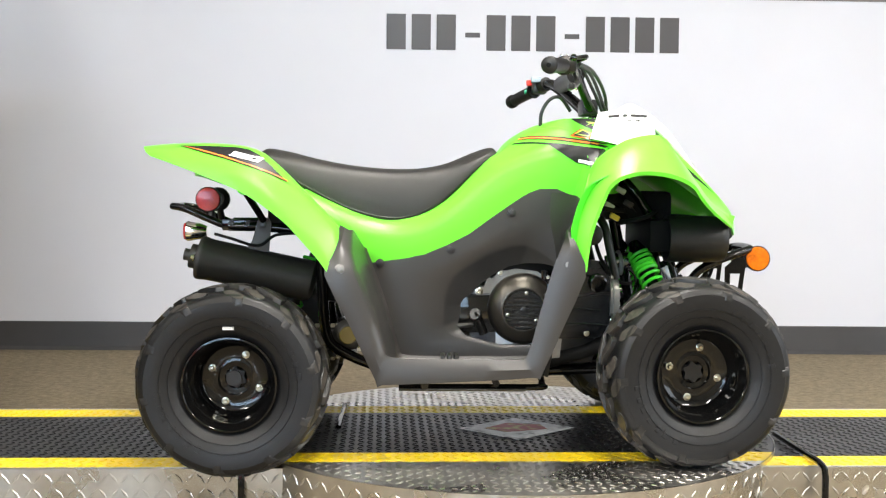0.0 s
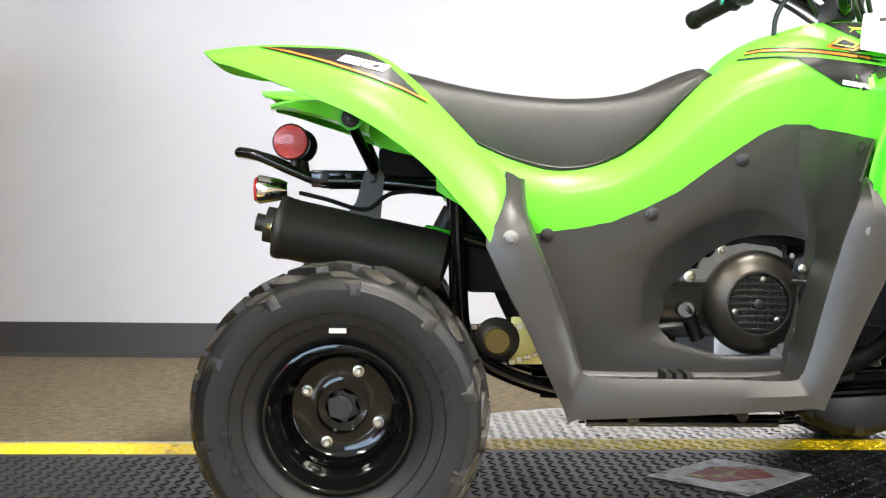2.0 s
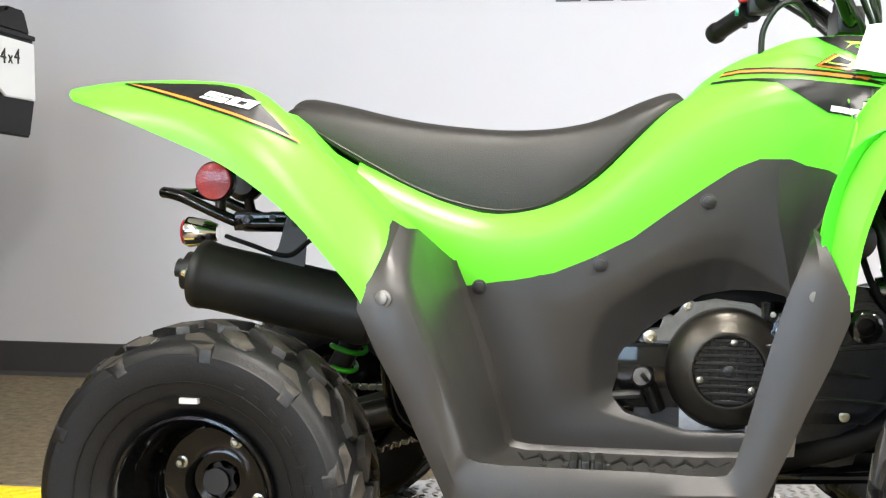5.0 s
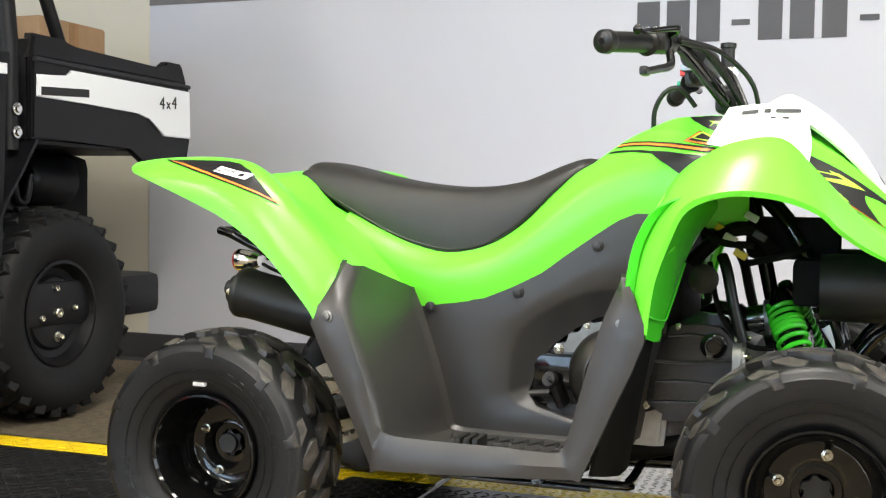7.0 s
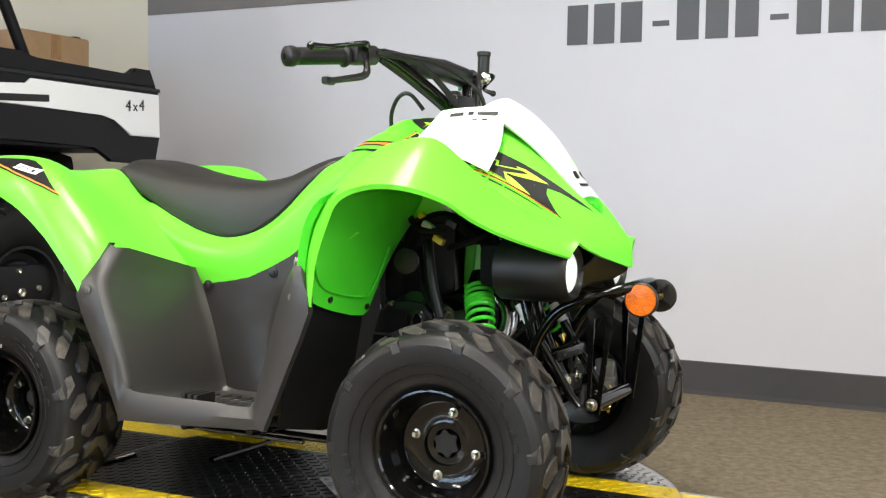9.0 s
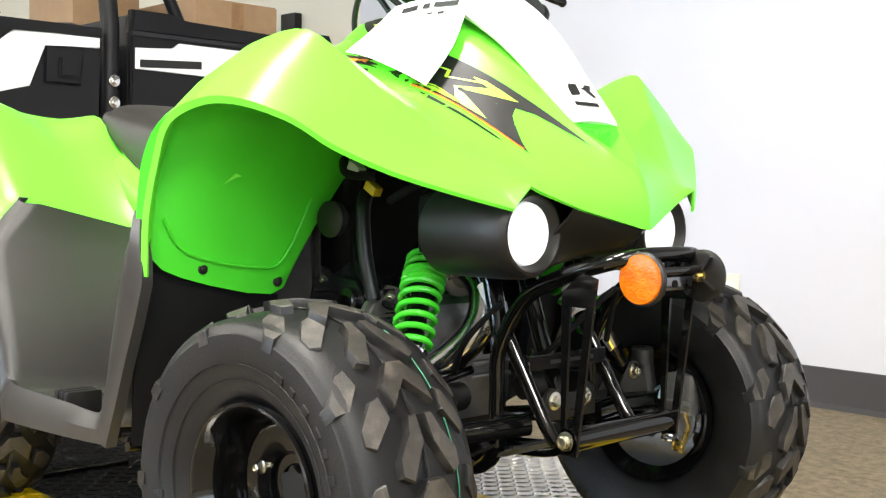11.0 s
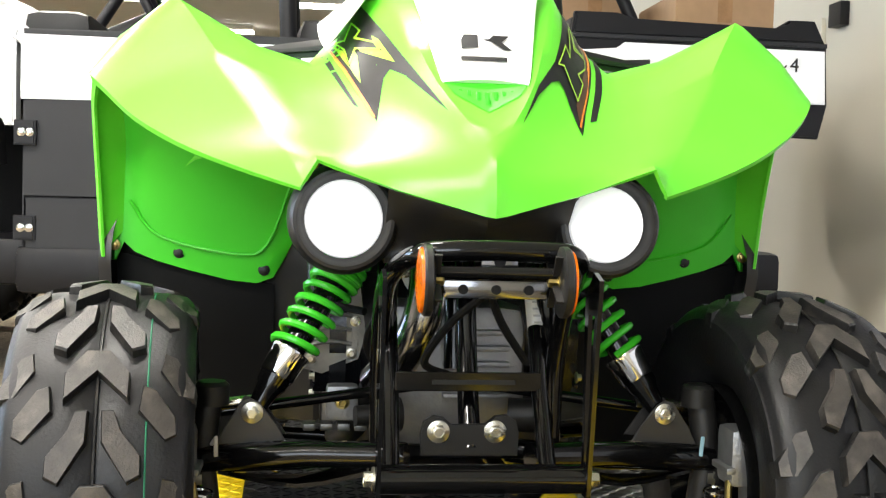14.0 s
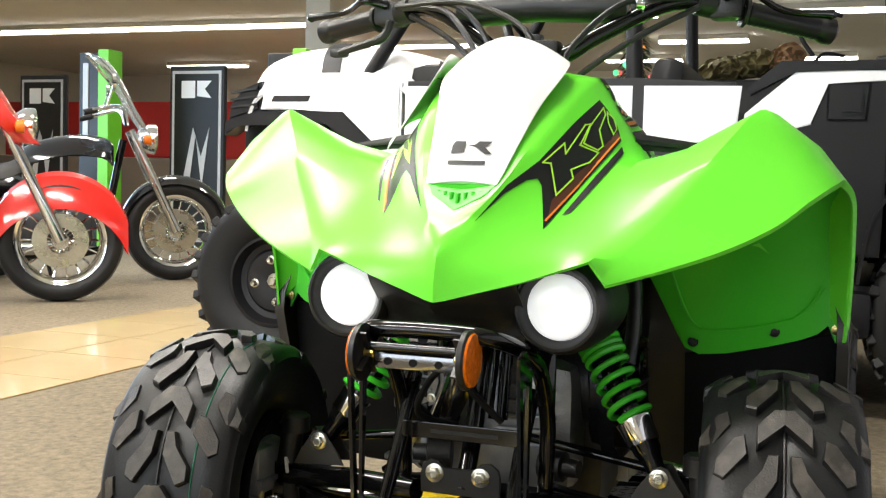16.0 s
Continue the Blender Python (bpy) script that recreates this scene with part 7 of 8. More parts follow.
    side_plate("lamp_panel", [(-1.66, 0.80), (-1.53, 0.838), (-1.53, 0.94), (-1.60, 0.915), (-1.65, 0.86)], sx(0.10), sx(0.02), UTV_BLACK, wing, "black ribbed lamp surround", 0.01)
    for k in range(3):
        side_plate("rib", [(-1.645, 0.845 + k * 0.025), (-1.54, 0.855 + k * 0.027), (-1.54, 0.865 + k * 0.027), (-1.645, 0.853 + k * 0.025)], sx(0.03), sx(0.012), UTV_GREY, wing, "", 0.002)
    side_plate("white_wing", [(-1.525, 0.842), (-1.21, 0.838), (-1.045, 0.70), (-1.03, 0.66), (-1.0, 0.66), (-1.0, 0.93), (-1.12, 0.965), (-1.50, 0.965)], sx(0.08), sx(0.008), UTV_WHITE, wing, "white upper wing panel", 0.008)
    side_plate("badge_bar", [(-1.48, 0.868), (-1.34, 0.868), (-1.33, 0.888), (-1.47, 0.888)], sx(0.009), sx(0.005), UTV_GREY, wing, "", 0.001)
    # roll cage
    cage = part("cage_pillar", tube([(sx(0.05), 0.555, 0.72), (sx(0.05), 0.555, 1.0), (sx(0.08), 0.50, 1.72)], 0.028, sides=12), UTV_BLACK, utv, "black roll cage pillar")
    for z in (0.77, 0.835):
        bolt((sx(0.018), 0.553, z), (1 if s == 0 else -1, 0, 0), 0.012, cage, "bolt", CHROME, hexed=False)
    part("cage_pillar", tube([(sx(0.04), -0.23, 0.74), (sx(0.07), -0.27, 1.72)], 0.026, sides=12), UTV_BLACK, utv)
    part("cage_pillar", tube([(sx(0.05), -1.20, 0.86), (sx(0.08), -0.92, 1.30), (sx(0.1), -0.72, 1.70)], 0.024, sides=12), UTV_BLACK, utv)
    part("cage_stay", tube([(sx(0.07), 0.80, 1.04), (sx(0.08), 0.50, 1.66)], 0.02, sides=10), UTV_BLACK, utv)
    part("roof_rail", tube([(sx(0.08), 0.50, 1.72), (sx(0.09), -0.3, 1.74), (sx(0.1), -0.72, 1.70)], 0.026, sides=12, soft=4), UTV_BLACK, utv)
    part("sill", box((min(sx(0.0), sx(0.12)), -1.0, 0.18), (max(sx(0.0), sx(0.12)), 0.48, 0.32), 0.03), UTV_BLACK, utv, "black rocker sill")
    part("cable_loop", tube([(sx(0.2), 0.28, 1.02), (sx(0.2), 0.24, 1.09), (sx(0.2), 0.28, 1.15), (sx(0.2), 0.36, 1.14)], 0.007, sides=8, soft=6), UTV_BLACK, utv)
    part("rear_arch", sheet([[(sx(q), y, z) for y, z in ((0.44, 0.34), (0.47, 0.52), (0.56, 0.66), (0.62, 0.75))] for q in (0.0, 0.3)], 0.01, soft=(0, 3)), UTV_BLACK, utv)
    part("rear_damper", tube([(sx(0.28), 0.86, 0.30), (sx(0.3), 0.80, 0.66)], 0.03, sides=12), UTV_BLACK, utv)
    part("front_damper", tube([(sx(0.16), -1.34, 0.32), (sx(0.2), -1.28, 0.72)], 0.028, sides=12), ALLOY, utv)
    part("front_spring", tube([Vector((sx(0.17), -1.34 + 0.05 * f, 0.36 + 0.32 * f)) + Vector((0.042 * math.cos(f * 50), 0.042 * math.sin(f * 50), 0)) for f in np.linspace(0, 1, 110)], 0.008, sides=6), UTV_BLACK, utv)
    part("half_shaft", tube([(sx(0.1), 0.77, 0.25), (sx(UTV_W / 2), 0.77, 0.30)], 0.03, sides=10), UTV_BLACK, utv)



def hood_point(f, y, z, lift=0.0):
    return (UX - 0.012 - (UTV_W - 0.024) * f, y - 0.07 * (1 - (2 * f - 1) ** 4), z - 0.135 * abs(2 * f - 1) ** 7 + 0.03 * math.cos((f - 0.5) * 3) + lift)


HOOD = ((-1.585, 0.90), (-1.57, 0.965), (-1.53, 1.02), (-1.43, 1.058), (-1.27, 1.075), (-1.12, 1.066), (-1.02, 1.046), (-0.95, 1.006), (-0.90, 0.95))
part("hood", sheet([[hood_point(f, y, z) for f in (0.0, 0.015, 0.04, 0.08, 0.14, 0.3, 0.5, 0.7, 0.86, 0.92, 0.96, 0.985, 1.0)] for y, z in HOOD], 0.01, soft=(3, 2)), UTV_WHITE, utv, "glossy white domed hood")
for f0, f1 in ((0.005, 0.16), (0.84, 0.995)):
    part("hood_vent", sheet([[hood_point(f, y, z, 0.012) for f in np.linspace(f0, f1, 6)] for y, z in ((-1.295, 1.073), (-1.262, 1.075), (-1.228, 1.074))], 0.008, soft=(0, 2)), UTV_GREY, utv, "dark grey vent strip on the hood")
part("nose_block", box((UX - UTV_W + 0.12, -1.66, 0.52), (UX - 0.12, -1.45, 0.88), 0.05), UTV_BLACK, utv, "black front bumper and grille")
part("dash", box((UX - UTV_W + 0.06, -1.0, 0.86), (UX - 0.06, -0.80, 1.0), 0.05), UTV_BLACK, utv, "black dashboard")
part("steering_wheel", tube([Vector((UX - 0.38, -0.66, 1.03)) + Matrix.Rotation(0.5, 3, "X") @ Vector((0.17 * math.cos(a), 0.0, 0.17 * math.sin(a))) for a in np.linspace(0, 2 * math.pi, 32, endpoint=False)], 0.016, sides=10, closed=True), UTV_BLACK, utv, "black steering wheel")
part("steering_column", tube([(UX - 0.38, -0.66, 1.03), (UX - 0.38, -0.9, 0.92)], 0.03, sides=10), UTV_BLACK, utv)
for y, z0 in ((-0.30, 0.62), (0.36, 0.62)):
    part("seat_base", box((UX - UTV_W + 0.15, y - 0.36, z0 - 0.16), (UX - 0.15, y + 0.08, z0), 0.05), UTV_BLACK, utv, "black bench seat")
    part("seat_back", box((UX - UTV_W + 0.15, y + 0.02, z0), (UX - 0.15, y + 0.14, z0 + 0.42), 0.05, m=Matrix.Translation((0, y, z0)) @ Matrix.Rotation(-0.18, 4, "X") @ Matrix.Translation((0, -y, -z0))), UTV_BLACK, utv, "black bench backrest")
part("floor_pan", box((UX - UTV_W + 0.05, -1.3, 0.2), (UX - 0.05, 1.3, 0.34), 0.03), UTV_BLACK, utv)
part("bed_floor", box((UX - UTV_W + 0.03, 0.62, 0.74), (UX - 0.03, 1.38, 0.79), 0.01), UTV_BLACK, utv)
part("tailgate", box((UX - UTV_W + 0.01, 1.365, 0.75), (UX - 0.01, 1.40, 0.985), 0.01), UTV_BLACK, utv, "black tailgate")
part("bed_front", box((UX - UTV_W + 0.03, 0.60, 0.75), (UX - 0.03, 0.63, 1.04), 0.01), UTV_BLACK, utv)
# engine box, stretched into a black block for the shade under the bed
part("engine_shade_block", box((UX - 1.1, 0.50, 0.22), (UX - 0.36, 1.33, 0.74), 0.05), BLACK_MATT, utv)
# black block added to hide the lighter gap behind the front wheel
part("front_dark_block", box((UX - 0.98, -1.62, 0.22), (UX - 0.42, -1.0, 0.86), 0.05), BLACK_MATT, utv, "black block added to darken the front wheel arch")
part("tow_loop", tube([(UX - 0.25, 0.80, 0.66), (UX - 0.25, 0.82, 0.58), (UX - 0.25, 0.86, 0.58), (UX - 0.25, 0.88, 0.66)], 0.013, sides=10, soft=4), UTV_BLACK, utv)
part("winch", lathe([(0, 0), (0, 0.07), (0.02, 0.085), (0.2, 0.085), (0.22, 0.06), (0.22, 0)], axis((UX - 0.32, 0.90, 0.645), (0, 1, 0)), 22), UTV_BLACK, utv)
part("roof", sheet([[(UX - 0.06 - (UTV_W - 0.12) * f, y, z + 0.03 * math.sin(math.pi * f)) for f in np.linspace(0, 1, 7)] for y, z in ((-0.75, 1.72), (-0.3, 1.76), (0.2, 1.76), (0.52, 1.74))], 0.02, soft=(2, 1)), UTV_BLACK, utv, "black roof panel")

for (wx, wy) in ((UX - 0.13, 0.768), (UX - UTV_W + 0.13, 0.768), (UX - 0.15, -1.50), (UX - UTV_W + 0.15, -1.50)):
    s = -1 if wx > UX - UTV_W / 2 else 1
    R = 0.322
    hub = part("wheel", lathe([(-0.05, 0), (-0.05, 0.05), (0.04, 0.05), (0.04, 0)], axis((0, 0, 0), (1, 0, 0)), 18), UTV_BLACK, utv, "black wheel with a knobbly tyre")
    hub.matrix_basis = Matrix.Translation((wx, wy, FLOOR + R)) @ (Matrix() if s < 0 else Matrix.Rotation(math.pi, 4, "Z"))
    xa = axis((0, 0, 0), (1, 0, 0))
    prof = [(0.085, 0.155), (0.105, 0.18), (0.12, 0.22), (0.122, 0.26), (0.112, 0.285), (0.09, 0.298), (0.05, 0.303), (0, 0.304)]
    part("tyre", lathe(prof + [(-a, b) for a, b in prof[-2::-1]] + [(-0.07, 0.14), (0.07, 0.14)], xa, 64, closed=True), UTV_RUBBER, hub, "black off-road tyre")
    bm = bmesh.new()
    for i in range(26):
        for lat, wid, off in ((-0.085, 0.06, 0.0), (-0.028, 0.045, 0.5), (0.028, 0.045, 0.0), (0.085, 0.06, 0.5)):
            a = (i + off) * 2 * math.pi / 26
            drop = 0.012 if abs(lat) > 0.05 else 0.0
            mm = Matrix.Rotation(a, 4, "X") @ Matrix.Translation((lat, 0, 0.304 - drop)) @ Matrix.Rotation((0.5 if lat > 0 else -0.5), 4, "Z")
            box((-wid / 2, -0.016, -0.012), (wid / 2, 0.016, 0.016), 0.003, bm, mm, seg=1)
    part("tread", bm, UTV_RUBBER, hub, "raised tread blocks")
    part("rim", lathe([(0.085, 0.157), (0.095, 0.16), (0.096, 0.15), (0.08, 0.142), (0.06, 0.135), (0.055, 0.115), (0.065, 0.105), (0.068, 0.05), (0.06, 0.03), (0.06, 0), (-0.08, 0), (-0.08, 0.15)], xa, 44), UTV_BLACK, hub, "dark steel rim")
    for i in range(4):
        a = i * math.pi / 2 + 0.15
        bolt((0.068, 0.075 * math.cos(a), 0.075 * math.sin(a)), (1, 0, 0), 0.0105, hub, "wheel_nut", STEEL, 0.018)
    bolt((0.06, 0, 0), (1, 0, 0), 0.018, hub, "hub_nut", STEEL, 0.025)

# ---- cardboard, far showroom, motorcycles ----
def cardboard_box(lo, hi, label):
    """A closed carton: body, the seam between its top flaps and a strip of tape."""
    carton = empty("cardboard_box", label, "box", group="cartons in the load bed")
    part("carton_body", box(lo, hi, 0.004), CARDBOARD, carton)
    y = (lo[1] + hi[1]) / 2
    for a, b in ((lo[1] + 0.004, y - 0.0015), (y + 0.0015, hi[1] - 0.004)):
        part("flap", box((lo[0] + 0.004, a, hi[2]), (hi[0] - 0.004, b, hi[2] + 0.004), 0.001), CARDBOARD, carton)
    part("carton_tape", box((hi[0] - 0.0005, y - 0.025, hi[2] - 0.09), (hi[0] + 0.001, y + 0.025, hi[2])), TAN, carton, smooth=False)


cardboard_box((-1.95, 1.02, 0.79), (-1.52, 1.36, 1.181), "brown cardboard box standing in the load bed")
cardboard_box((-2.10, 0.68, 0.79), (-1.75, 0.93, 1.22), "tall brown cardboard box behind the rear cab pillar")
thing("wall_switch_box", box((-2.235, 1.885, 1.205), (-2.13, 1.925, 1.30), 0.005), UTV_BLACK, "small black box mounted on the cream wall", "switch box")
thing("wall_plate", box((-2.41, 1.905, 1.15), (-2.335, 1.925, 1.265), 0.003), WALL_CREAM, "cream plastic cover plate on the cream wall", "wall plate")


def motorcycle(at, heading, paint, shield, label):
    """A cruiser: wheels with rims, fork, fenders, tank, seat, engine, bars, lamp and screen. Local x points ahead."""
    m0 = Matrix.Translation(at) @ Matrix.Rotation(heading, 4, "Z")
    bike = empty("motorcycle", label, "motorcycle", "cruiser motorcycles on show")
    bike.matrix_basis = m0
    for wx, R, nm in ((0.82, 0.33, "front_wheel"), (-0.80, 0.32, "rear_wheel")):
        hub = part(nm, lathe([(-0.06, 0), (-0.06, 0.045), (0.06, 0.045), (0.06, 0)], axis((wx, 0, R), (0, 1, 0)), 20), CHROME, bike)
        ya = axis((wx, 0, R), (0, 1, 0))
        pr = [(0.045, R - 0.095), (0.062, R - 0.07), (0.066, R - 0.04), (0.05, R - 0.012), (0.0, R)]
        part("tyre", lathe(pr + [(-a, b) for a, b in pr[-2::-1]], ya, 56, closed=True), RUBBER, hub, "black road tyre")
        part("rim", lathe([(0.05, R - 0.10), (0.052, R - 0.092), (0.03, R - 0.115), (-0.03, R - 0.115), (-0.052, R - 0.092), (-0.05, R - 0.10), (-0.02, R - 0.13), (0.02, R - 0.13)], ya, 56, closed=True), CHROME, hub, "chrome rim")
        for k in range(18):
            a = k * 2 * math.pi / 18
            part("spoke", tube([(wx + 0.045 * math.cos(a + 0.2), 0.035 if k % 2 else -0.035, R + 0.045 * math.sin(a + 0.2)), (wx + (R - 0.12) * math.cos(a), 0, R + (R - 0.12) * math.sin(a))], 0.006, sides=5), CHROME, hub)
        for q in (-1, 1):
            part("brake_disc", lathe([(0, 0.07), (0, 0.145), (0.006, 0.145), (0.006, 0.07)], axis((wx, q * 0.07, R), (0, 1, 0)), 32, closed=True), STEEL, hub)
        arc = [(wx + (R + 0.04) * math.cos(a), (R + 0.04) * math.sin(a) + R) for a in np.linspace(0.35 if wx > 0 else 0.5, 2.9 if wx > 0 else 2.75, 12)]
        part("fender", sheet([[(x, q * 0.092, z - (0.2 if shield == "fairing" and wx > 0 else 0.06) * abs(q) ** 3) for q in (-1, -0.85, -0.5, 0, 0.5, 0.85, 1)] for x, z in arc], 0.006, soft=(2, 1)), paint, bike, "glossy painted fender")
    for q in (-1, 1):
        part("fork_leg", tube([(0.82, q * 0.105, 0.33), (0.52, q * 0.105, 0.98)], [0.034, 0.034, 0.026, 0.026], sides=14), CHROME, bike, "chrome fork leg")
        part("handlebar", tube([(0.50, q * 0.05, 1.02), (0.46, q * 0.18, 1.12), (0.34, q * 0.38, 1.10), (0.24, q * 0.42, 1.07)], 0.014, sides=10, soft=4), CHROME, bike)
        part("grip", tube([(0.30, q * 0.40, 1.085), (0.22, q * 0.425, 1.065)], 0.02, sides=10), RUBBER, bike)
        part("mirror", lathe([(-0.01, 0), (-0.01, 0.05), (0.01, 0.045), (0.01, 0)], axis((0.40, q * 0.42, 1.26), (1, 0, 0)), 18), CHROME, bike)
        part("mirror_stem", tube([(0.36, q * 0.37, 1.11), (0.40, q * 0.42, 1.25)], 0.006, sides=6), CHROME, bike)
        part("turn_lamp", lathe([(-0.03, 0), (-0.02, 0.03), (0.02, 0.035), (0.025, 0)], axis((0.62, q * 0.22, 0.92), (1, 0, 0)), 16), AMBER, bike, "orange turn signal")
        part("exhaust_pipe", tube([(0.12, q * 0.14, 0.45), (0.2, q * 0.22, 0.30), (0.0, q * 0.24, 0.22), (-0.9, q * 0.24, 0.24)], [0.025, 0.025, 0.03, 0.045, 0.045], sides=12, soft=4), CHROME, bike)
        part("side_case", box((-0.95, q * 0.18, 0.42), (-0.42, q * 0.33, 0.68), 0.06), paint, bike, "painted side case")
    part("head_lamp", lathe([(-0.10, 0), (-0.09, 0.05), (-0.03, 0.095), (0.02, 0.10), (0.03, 0.09), (0.04, 0.05), (0.042, 0)], axis((0.66, 0, 0.93), (1, 0, -0.05)), 28), CHROME, bike, "chrome headlamp")
    part("tank", sheet([[(x, q * w, z - 0.13 * abs(q) ** 2.4) for q in (-1, -0.8, -0.4, 0, 0.4, 0.8, 1)] for x, w, z in ((0.42, 0.06, 0.88), (0.36, 0.13, 0.93), (0.15, 0.17, 0.94), (-0.08, 0.13, 0.88), (-0.18, 0.06, 0.80))], 0.01, soft=(3, 2)), paint, bike, "glossy painted fuel tank")
    part("saddle", sheet([[(x, q * w, z - 0.10 * abs(q) ** 2.6) for q in (-1, -0.8, -0.4, 0, 0.4, 0.8, 1)] for x, w, z in ((-0.12, 0.10, 0.80), (-0.28, 0.18, 0.74), (-0.48, 0.18, 0.78), (-0.60, 0.13, 0.86), (-0.85, 0.12, 0.84), (-0.95, 0.06, 0.80))], 0.01, soft=(3, 2)), SEAT_MAT, bike, "black saddle")
    eng = part("engine", box((-0.15, -0.14, 0.22), (0.30, 0.14, 0.46), 0.06), ALLOY_DARK, bike, "dark engine with finned cylinders")
    for tilt, bx in ((0.4, 0.16), (-0.4, 0.0)):
        for k in range(7):
            part("fin", lathe([(0.46 - 0.46 + 0.03 * k, 0), (0.03 * k, 0.085), (0.03 * k + 0.014, 0.085), (0.03 * k + 0.014, 0)], Matrix.Translation((bx, 0, 0.46)) @ Matrix.Rotation(tilt, 4, "Y"), 20), ALLOY, eng)
    part("air_cleaner", lathe([(0, 0), (0, 0.09), (0.05, 0.09), (0.06, 0.07), (0.06, 0)], axis((0.1, 0.12, 0.60), (0, 1, 0)), 24), CHROME, eng)
    part("frame", tube([(0.48, 0, 0.92), (0.40, 0, 0.5), (0.34, 0, 0.2), (-0.3, 0, 0.18), (-0.55, 0, 0.4), (-0.8, 0, 0.34)], 0.025, sides=10, soft=4), GLOSS_BLACK, bike)
    part("stand_leg", tube([(0.0, -0.12, 0.2), (0.05, -0.22, 0.01)], 0.012, sides=8), GLOSS_BLACK, bike)
    if shield == "screen":
        glass = mat("clear_screen", (0.8, 0.82, 0.82), 0.08)
        glass.node_tree.nodes["Principled BSDF"].inputs["Transmission Weight"].default_value = 0.85
        part("windscreen", sheet([[(0.60 - 0.09 * k + 0.05 * (1 - q * q), q * w, z) for q in (-1, -0.6, 0, 0.6, 1)] for k, (w, z) in enumerate(((0.16, 0.98), (0.24, 1.12), (0.25, 1.30), (0.20, 1.42), (0.1, 1.46)))], 0.004, soft=(2, 2)), glass, bike, "clear windscreen")
        part("screen_strip", tube([(0.60, -0.17, 1.0), (0.44, -0.25, 1.26), (0.30, -0.19, 1.42), (0.25, 0.0, 1.46), (0.30, 0.19, 1.42), (0.44, 0.25, 1.26), (0.60, 0.17, 1.0)], 0.010, sides=8, soft=4), CHROME, bike)
    else:
        part("fairing", sheet([[(0.60 - 0.07 * k + 0.12 * (1 - q * q), q * w, z) for q in (-1, -0.7, -0.3, 0, 0.3, 0.7, 1)] for k, (w, z) in enumerate(((0.16, 0.84), (0.30, 0.92), (0.36, 1.02), (0.30, 1.13), (0.2, 1.18)))], 0.012, soft=(2, 2)), paint, bike, "glossy batwing fairing")
    part("crash_bar", tube([(0.36, -0.06, 0.55), (0.40, -0.32, 0.5), (0.38, -0.34, 0.3), (0.34, -0.06, 0.2)], 0.016, sides=10, soft=4), CHROME, bike)
    return bike


BLACK_PAINT = mat("black_gloss_paint", (0.01, 0.01, 0.011), 0.1, coat=0.6)
motorcycle((-2.2, -4.21, FLOOR), radians(129), RED_PAINT, "fairing", "glossy red touring motorcycle with a chrome-spoked front wheel")
motorcycle((-3.67, -4.46, FLOOR), radians(129), BLACK_PAINT, "screen", "black cruiser motorcycle with a clear windscreen and chrome fork")
motorcycle((-3.2, -5.55, FLOOR), radians(129), BLACK_PAINT, "fairing", "black touring motorcycle parked behind the red one")


def banner(at, w, h, label):
    b = empty("display_banner", label, "banner", "upright display banners")
    x, y = at
    part("panel", box((x - 0.03, y - w / 2, FLOOR), (x + 0.03, y + w / 2, FLOOR + h), 0.01), UTV_GREY, b, smooth=False)
    part("border", box((x + 0.028, y - w / 2 + 0.03, FLOOR + 0.05), (x + 0.036, y + w / 2 - 0.03, FLOOR + h - 0.05)), TAG_GREY, b, smooth=False)
    part("face", box((x + 0.034, y - w / 2 + 0.06, FLOOR + 0.08), (x + 0.041, y + w / 2 - 0.06, FLOOR + h - 0.08)), BLACK_PL, b, smooth=False)
    part("mark_shape", box((x + 0.04, y - w * 0.27, FLOOR + h - 0.32), (x + 0.046, y - w * 0.02, FLOOR + h - 0.15)), DECAL_WHITE, b, smooth=False)
    part("mark_shape", slab([(y + w * 0.02, FLOOR + h - 0.15), (y + w * 0.28, FLOOR + h - 0.15), (y + w * 0.16, FLOOR + h - 0.23), (y + w * 0.28, FLOOR + h - 0.32), (y + w * 0.02, FLOOR + h - 0.30)], x + 0.04, x + 0.046, lambda u, v, d: (d, u, v)), DECAL_WHITE, b, smooth=False)
    part("slash_shape", slab([(y - w * 0.25, FLOOR + 0.6), (y - w * 0.12, FLOOR + 0.6), (y + w * 0.0, FLOOR + h * 0.62), (y + w * 0.12, FLOOR + 0.6), (y + w * 0.25, FLOOR + h * 0.66), (y + w * 0.1, FLOOR + h * 0.5), (y - w * 0.05, FLOOR + h * 0.66)], x + 0.04, x + 0.046, lambda u, v, d: (d, u, v)), TAG_GREY, b, smooth=False)
    return b


banner((-7.5, -5.75), 0.62, 1.80, "grey upright display banner with a pale mark")
banner((-8.2, -8.2), 0.62, 1.80, "grey upright display banner with a pale mark")
for x, y, h in ((-6.9, -6.5, 1.86), (-8.9, -5.1, 2.05), (-5.9, -3.9, 1.7)):
    p = thing("display_pillar", box((x - 0.1, y - 0.14, FLOOR), (x + 0.1, y + 0.09, FLOOR + h), 0.01), BLACK_PL, "black display pillar with a lime green edge", "display", smooth=False)
    part("green_edge", box((x - 0.1, y + 0.092, FLOOR), (x + 0.12, y + 0.21, FLOOR + h + 0.03), 0.005), mat("lime_panel", (0.15, 0.55, 0.02), 0.4), p, smooth=False)
    part("pale_strip", box((x + 0.1, y - 0.09, FLOOR + h * 0.5), (x + 0.108, y - 0.03, FLOOR + h - 0.1)), TAG_GREY, p, smooth=False)
thing("column", box((-9.3, -5.35, FLOOR), (-9.0, -5.05, TOP), 0.02), WALL_CREAM, "cream painted round-edged column", "column", kind="structure")
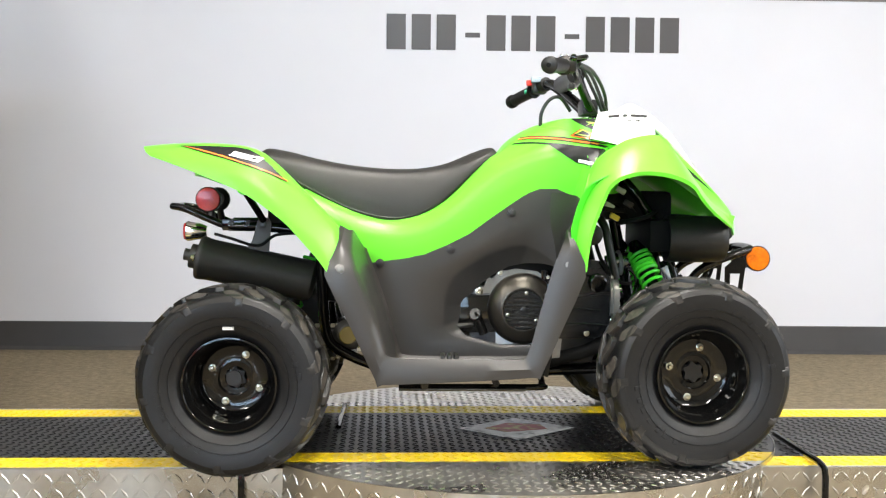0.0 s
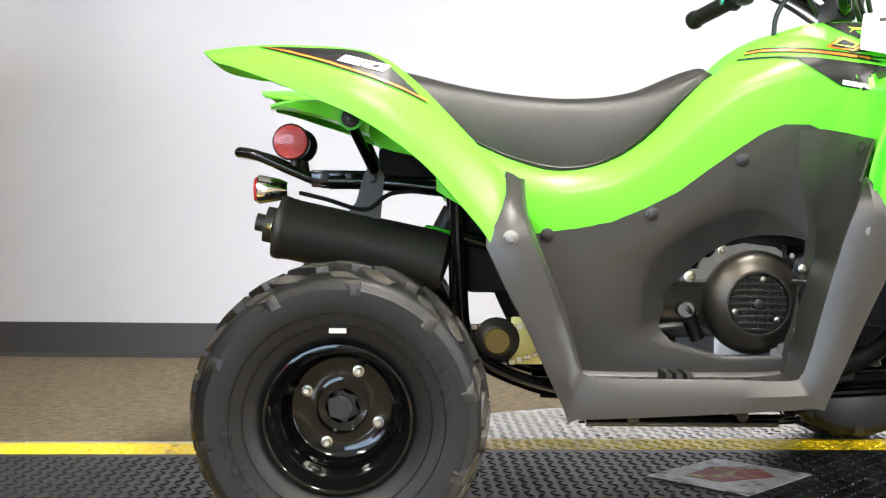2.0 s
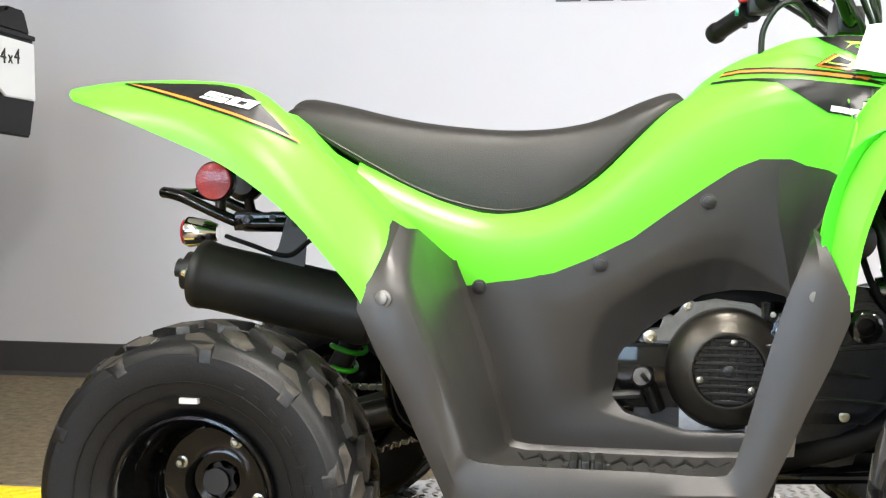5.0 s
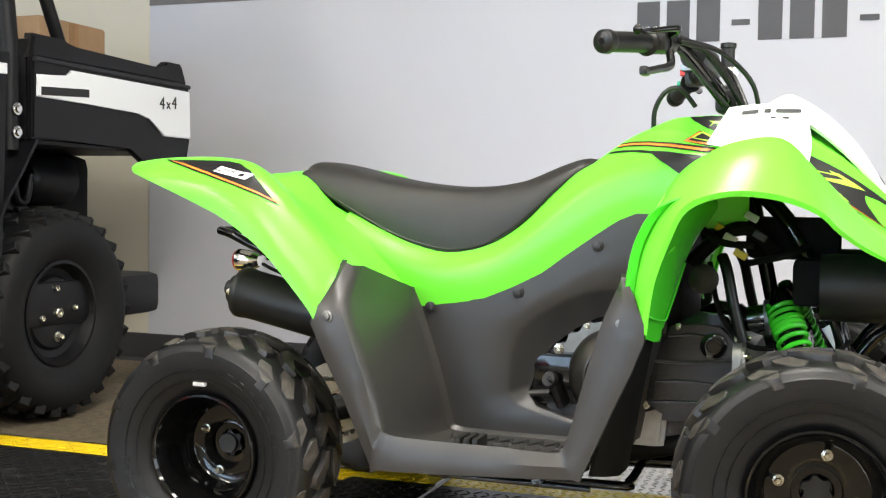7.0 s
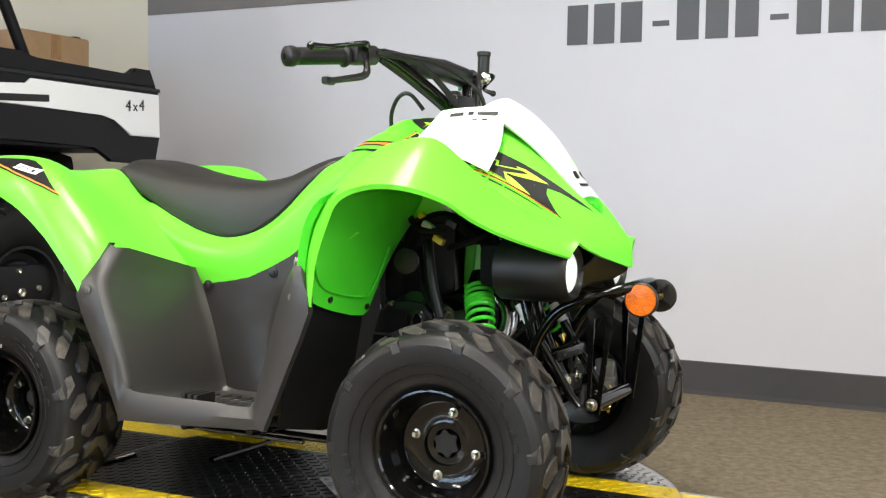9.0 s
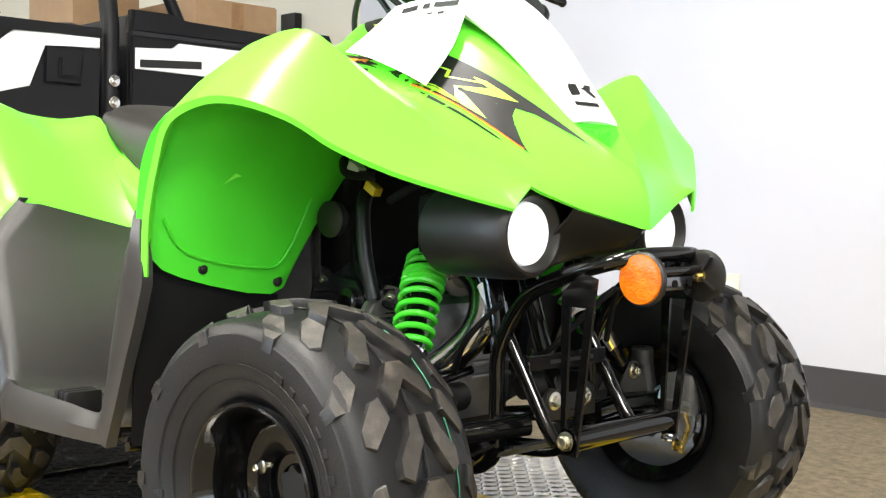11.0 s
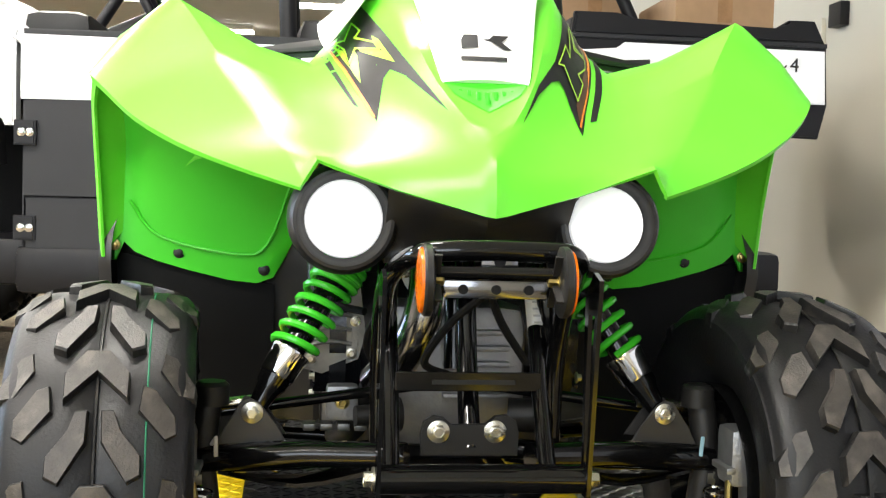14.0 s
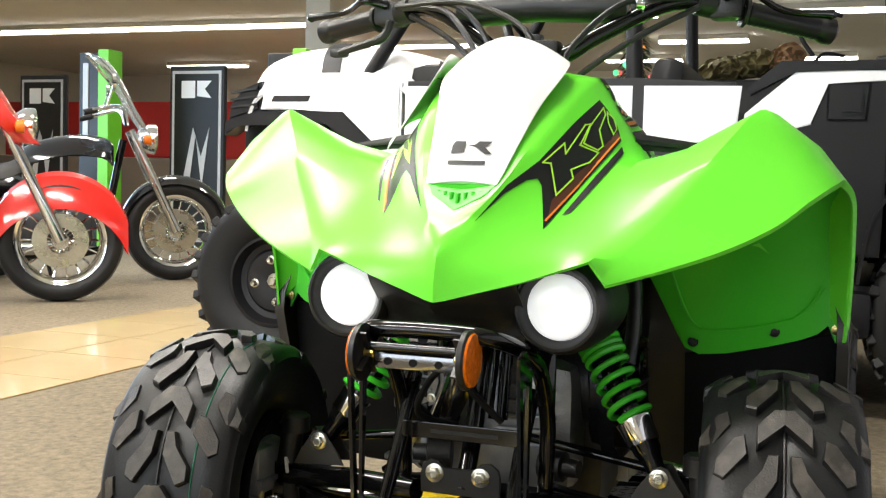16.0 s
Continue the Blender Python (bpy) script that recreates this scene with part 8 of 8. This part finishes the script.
thing("red_display", box((-14.4, -14.0, 0.95), (-14.2, -5.0, 1.9), 0.02), DISPLAY_RED, "long red display fascia along the far wall", "display", smooth=False)
thing("display_counter", box((-14.3, -13.8, FLOOR), (-13.6, -5.2, 0.93), 0.03), mat("taupe_laminate", (0.2, 0.17, 0.14), 0.5), "taupe display counter under the red fascia", "counter", smooth=False)
for tx, ty in TUBES:
    lamp = thing("ceiling_light", box((tx - 0.17, ty - 0.64, 2.70), (tx + 0.17, ty + 0.64, TOP), 0.01), WALL_CREAM, "long fluorescent ceiling light", "ceiling light", "ceiling lights")
    part("tube", box((tx - 0.14, ty - 0.6, 2.685), (tx + 0.14, ty + 0.6, 2.70), 0.004), TUBE_GLOW, lamp, "glowing tube")
for tx, ty, ln in ((-8.2, -9.0, 3.0), (-11.2, -9.0, 6.0), (-11.2, -2.6, 1.5), (-11.2, 0.2, 1.5), (-13.6, -6.0, 2.4), (-13.6, -1.6, 1.2), (-15.8, -10.8, 1.6), (-15.8, -6.5, 2.4), (-15.8, -2.8, 1.2), (-15.8, -0.2, 1.2)):
    lamp = thing("ceiling_light", box((tx - 0.13, ty - ln / 2, TOP - 0.07), (tx + 0.13, ty + ln / 2, TOP), 0.01), WALL_CREAM, "long fluorescent ceiling light", "ceiling light", "ceiling lights")
    part("tube", box((tx - 0.09, ty - ln / 2, TOP - 0.1), (tx + 0.11, ty + ln / 2, TOP - 0.07), 0.006), TUBE_GLOW, lamp, "glowing tube")

# seen through the utility vehicle's open cab: unidentified bundle on an added stand, tree
bundle = empty("olive_tan_bundle", "indistinct olive and tan bundle on an added stand", "clothing")
rng = random.Random(3)
for k in range(9):
    bm = bmesh.new()
    bmesh.ops.create_icosphere(bm, subdivisions=3, radius=0.062)
    for v in bm.verts:
        v.co = Vector((v.co.x * 1.1, v.co.y * 1.15, v.co.z * 0.95)) * (1 + 0.25 * noise.noise(v.co * 18 + Vector((k, 0, 0)))) + Vector((-2.9 + rng.uniform(-0.03, 0.03), (-0.20 + k * 0.042) if k < 6 else 0.115 + (k - 7) * 0.012, (1.13 + 0.008 * k) if k < 6 else 1.185 + 0.012 * (k - 7)))
    part("bundle_lump", bm, OLIVE if k < 6 else TAN, bundle)
thing("bundle_stand", box((-3.05, -0.30, FLOOR), (-2.76, 0.24, 1.085), 0.02), UTV_GREY, "dark stand added to hold up the bundle", "stand")
tree = empty("christmas_tree", "small dark green christmas tree with coloured lights", "tree")
bm = bmesh.new()
for k in range(2400):
    f = rng.random()
    a = rng.uniform(0, 2 * math.pi)
    r = 0.5 * (1 - f) * math.sqrt(rng.random()) + 0.02
    p = Vector((-9.0 + r * math.cos(a), -1.68 + r * math.sin(a), 0.3 + 2.15 * f))
    q = p + Vector((0.09 * math.cos(a), 0.09 * math.sin(a), -0.05 + rng.uniform(-0.03, 0.05)))
    w = Vector((-math.sin(a), math.cos(a), 0)) * 0.012
    bm.faces.new([bm.verts.new(p - w), bm.verts.new(q), bm.verts.new(p + w)])
tagged(part("greenery", bm, mat("fir_green", (0.02, 0.06, 0.02), 0.7, spread=0.4), tree, smooth=False), kind="stuff")
part("trunk", tube([(-9.0, -1.68, FLOOR), (-9.0, -1.68, 2.35)], [0.05, 0.01], sides=8), CARDBOARD, tree)
for k in range(40):
    f, a = rng.random() * 0.9, rng.uniform(0, 2 * math.pi)
    r = 0.5 * (1 - f) + 0.03
    col = ((1, 0.08, 0.05), (1, 0.35, 0.05), (0.1, 0.8, 0.3), (1, 0.1, 0.1))[k % 4]
    bm = bmesh.new()
    bmesh.ops.create_icosphere(bm, subdivisions=1, radius=0.035, matrix=Matrix.Translation((-9.0 + r * math.cos(a), -1.68 + r * math.sin(a), 0.3 + 2.15 * f)))
    part("light", bm, mat("tree_light_%s" % "abcd"[k % 4], col, 0.4, emit=2.0), tree)
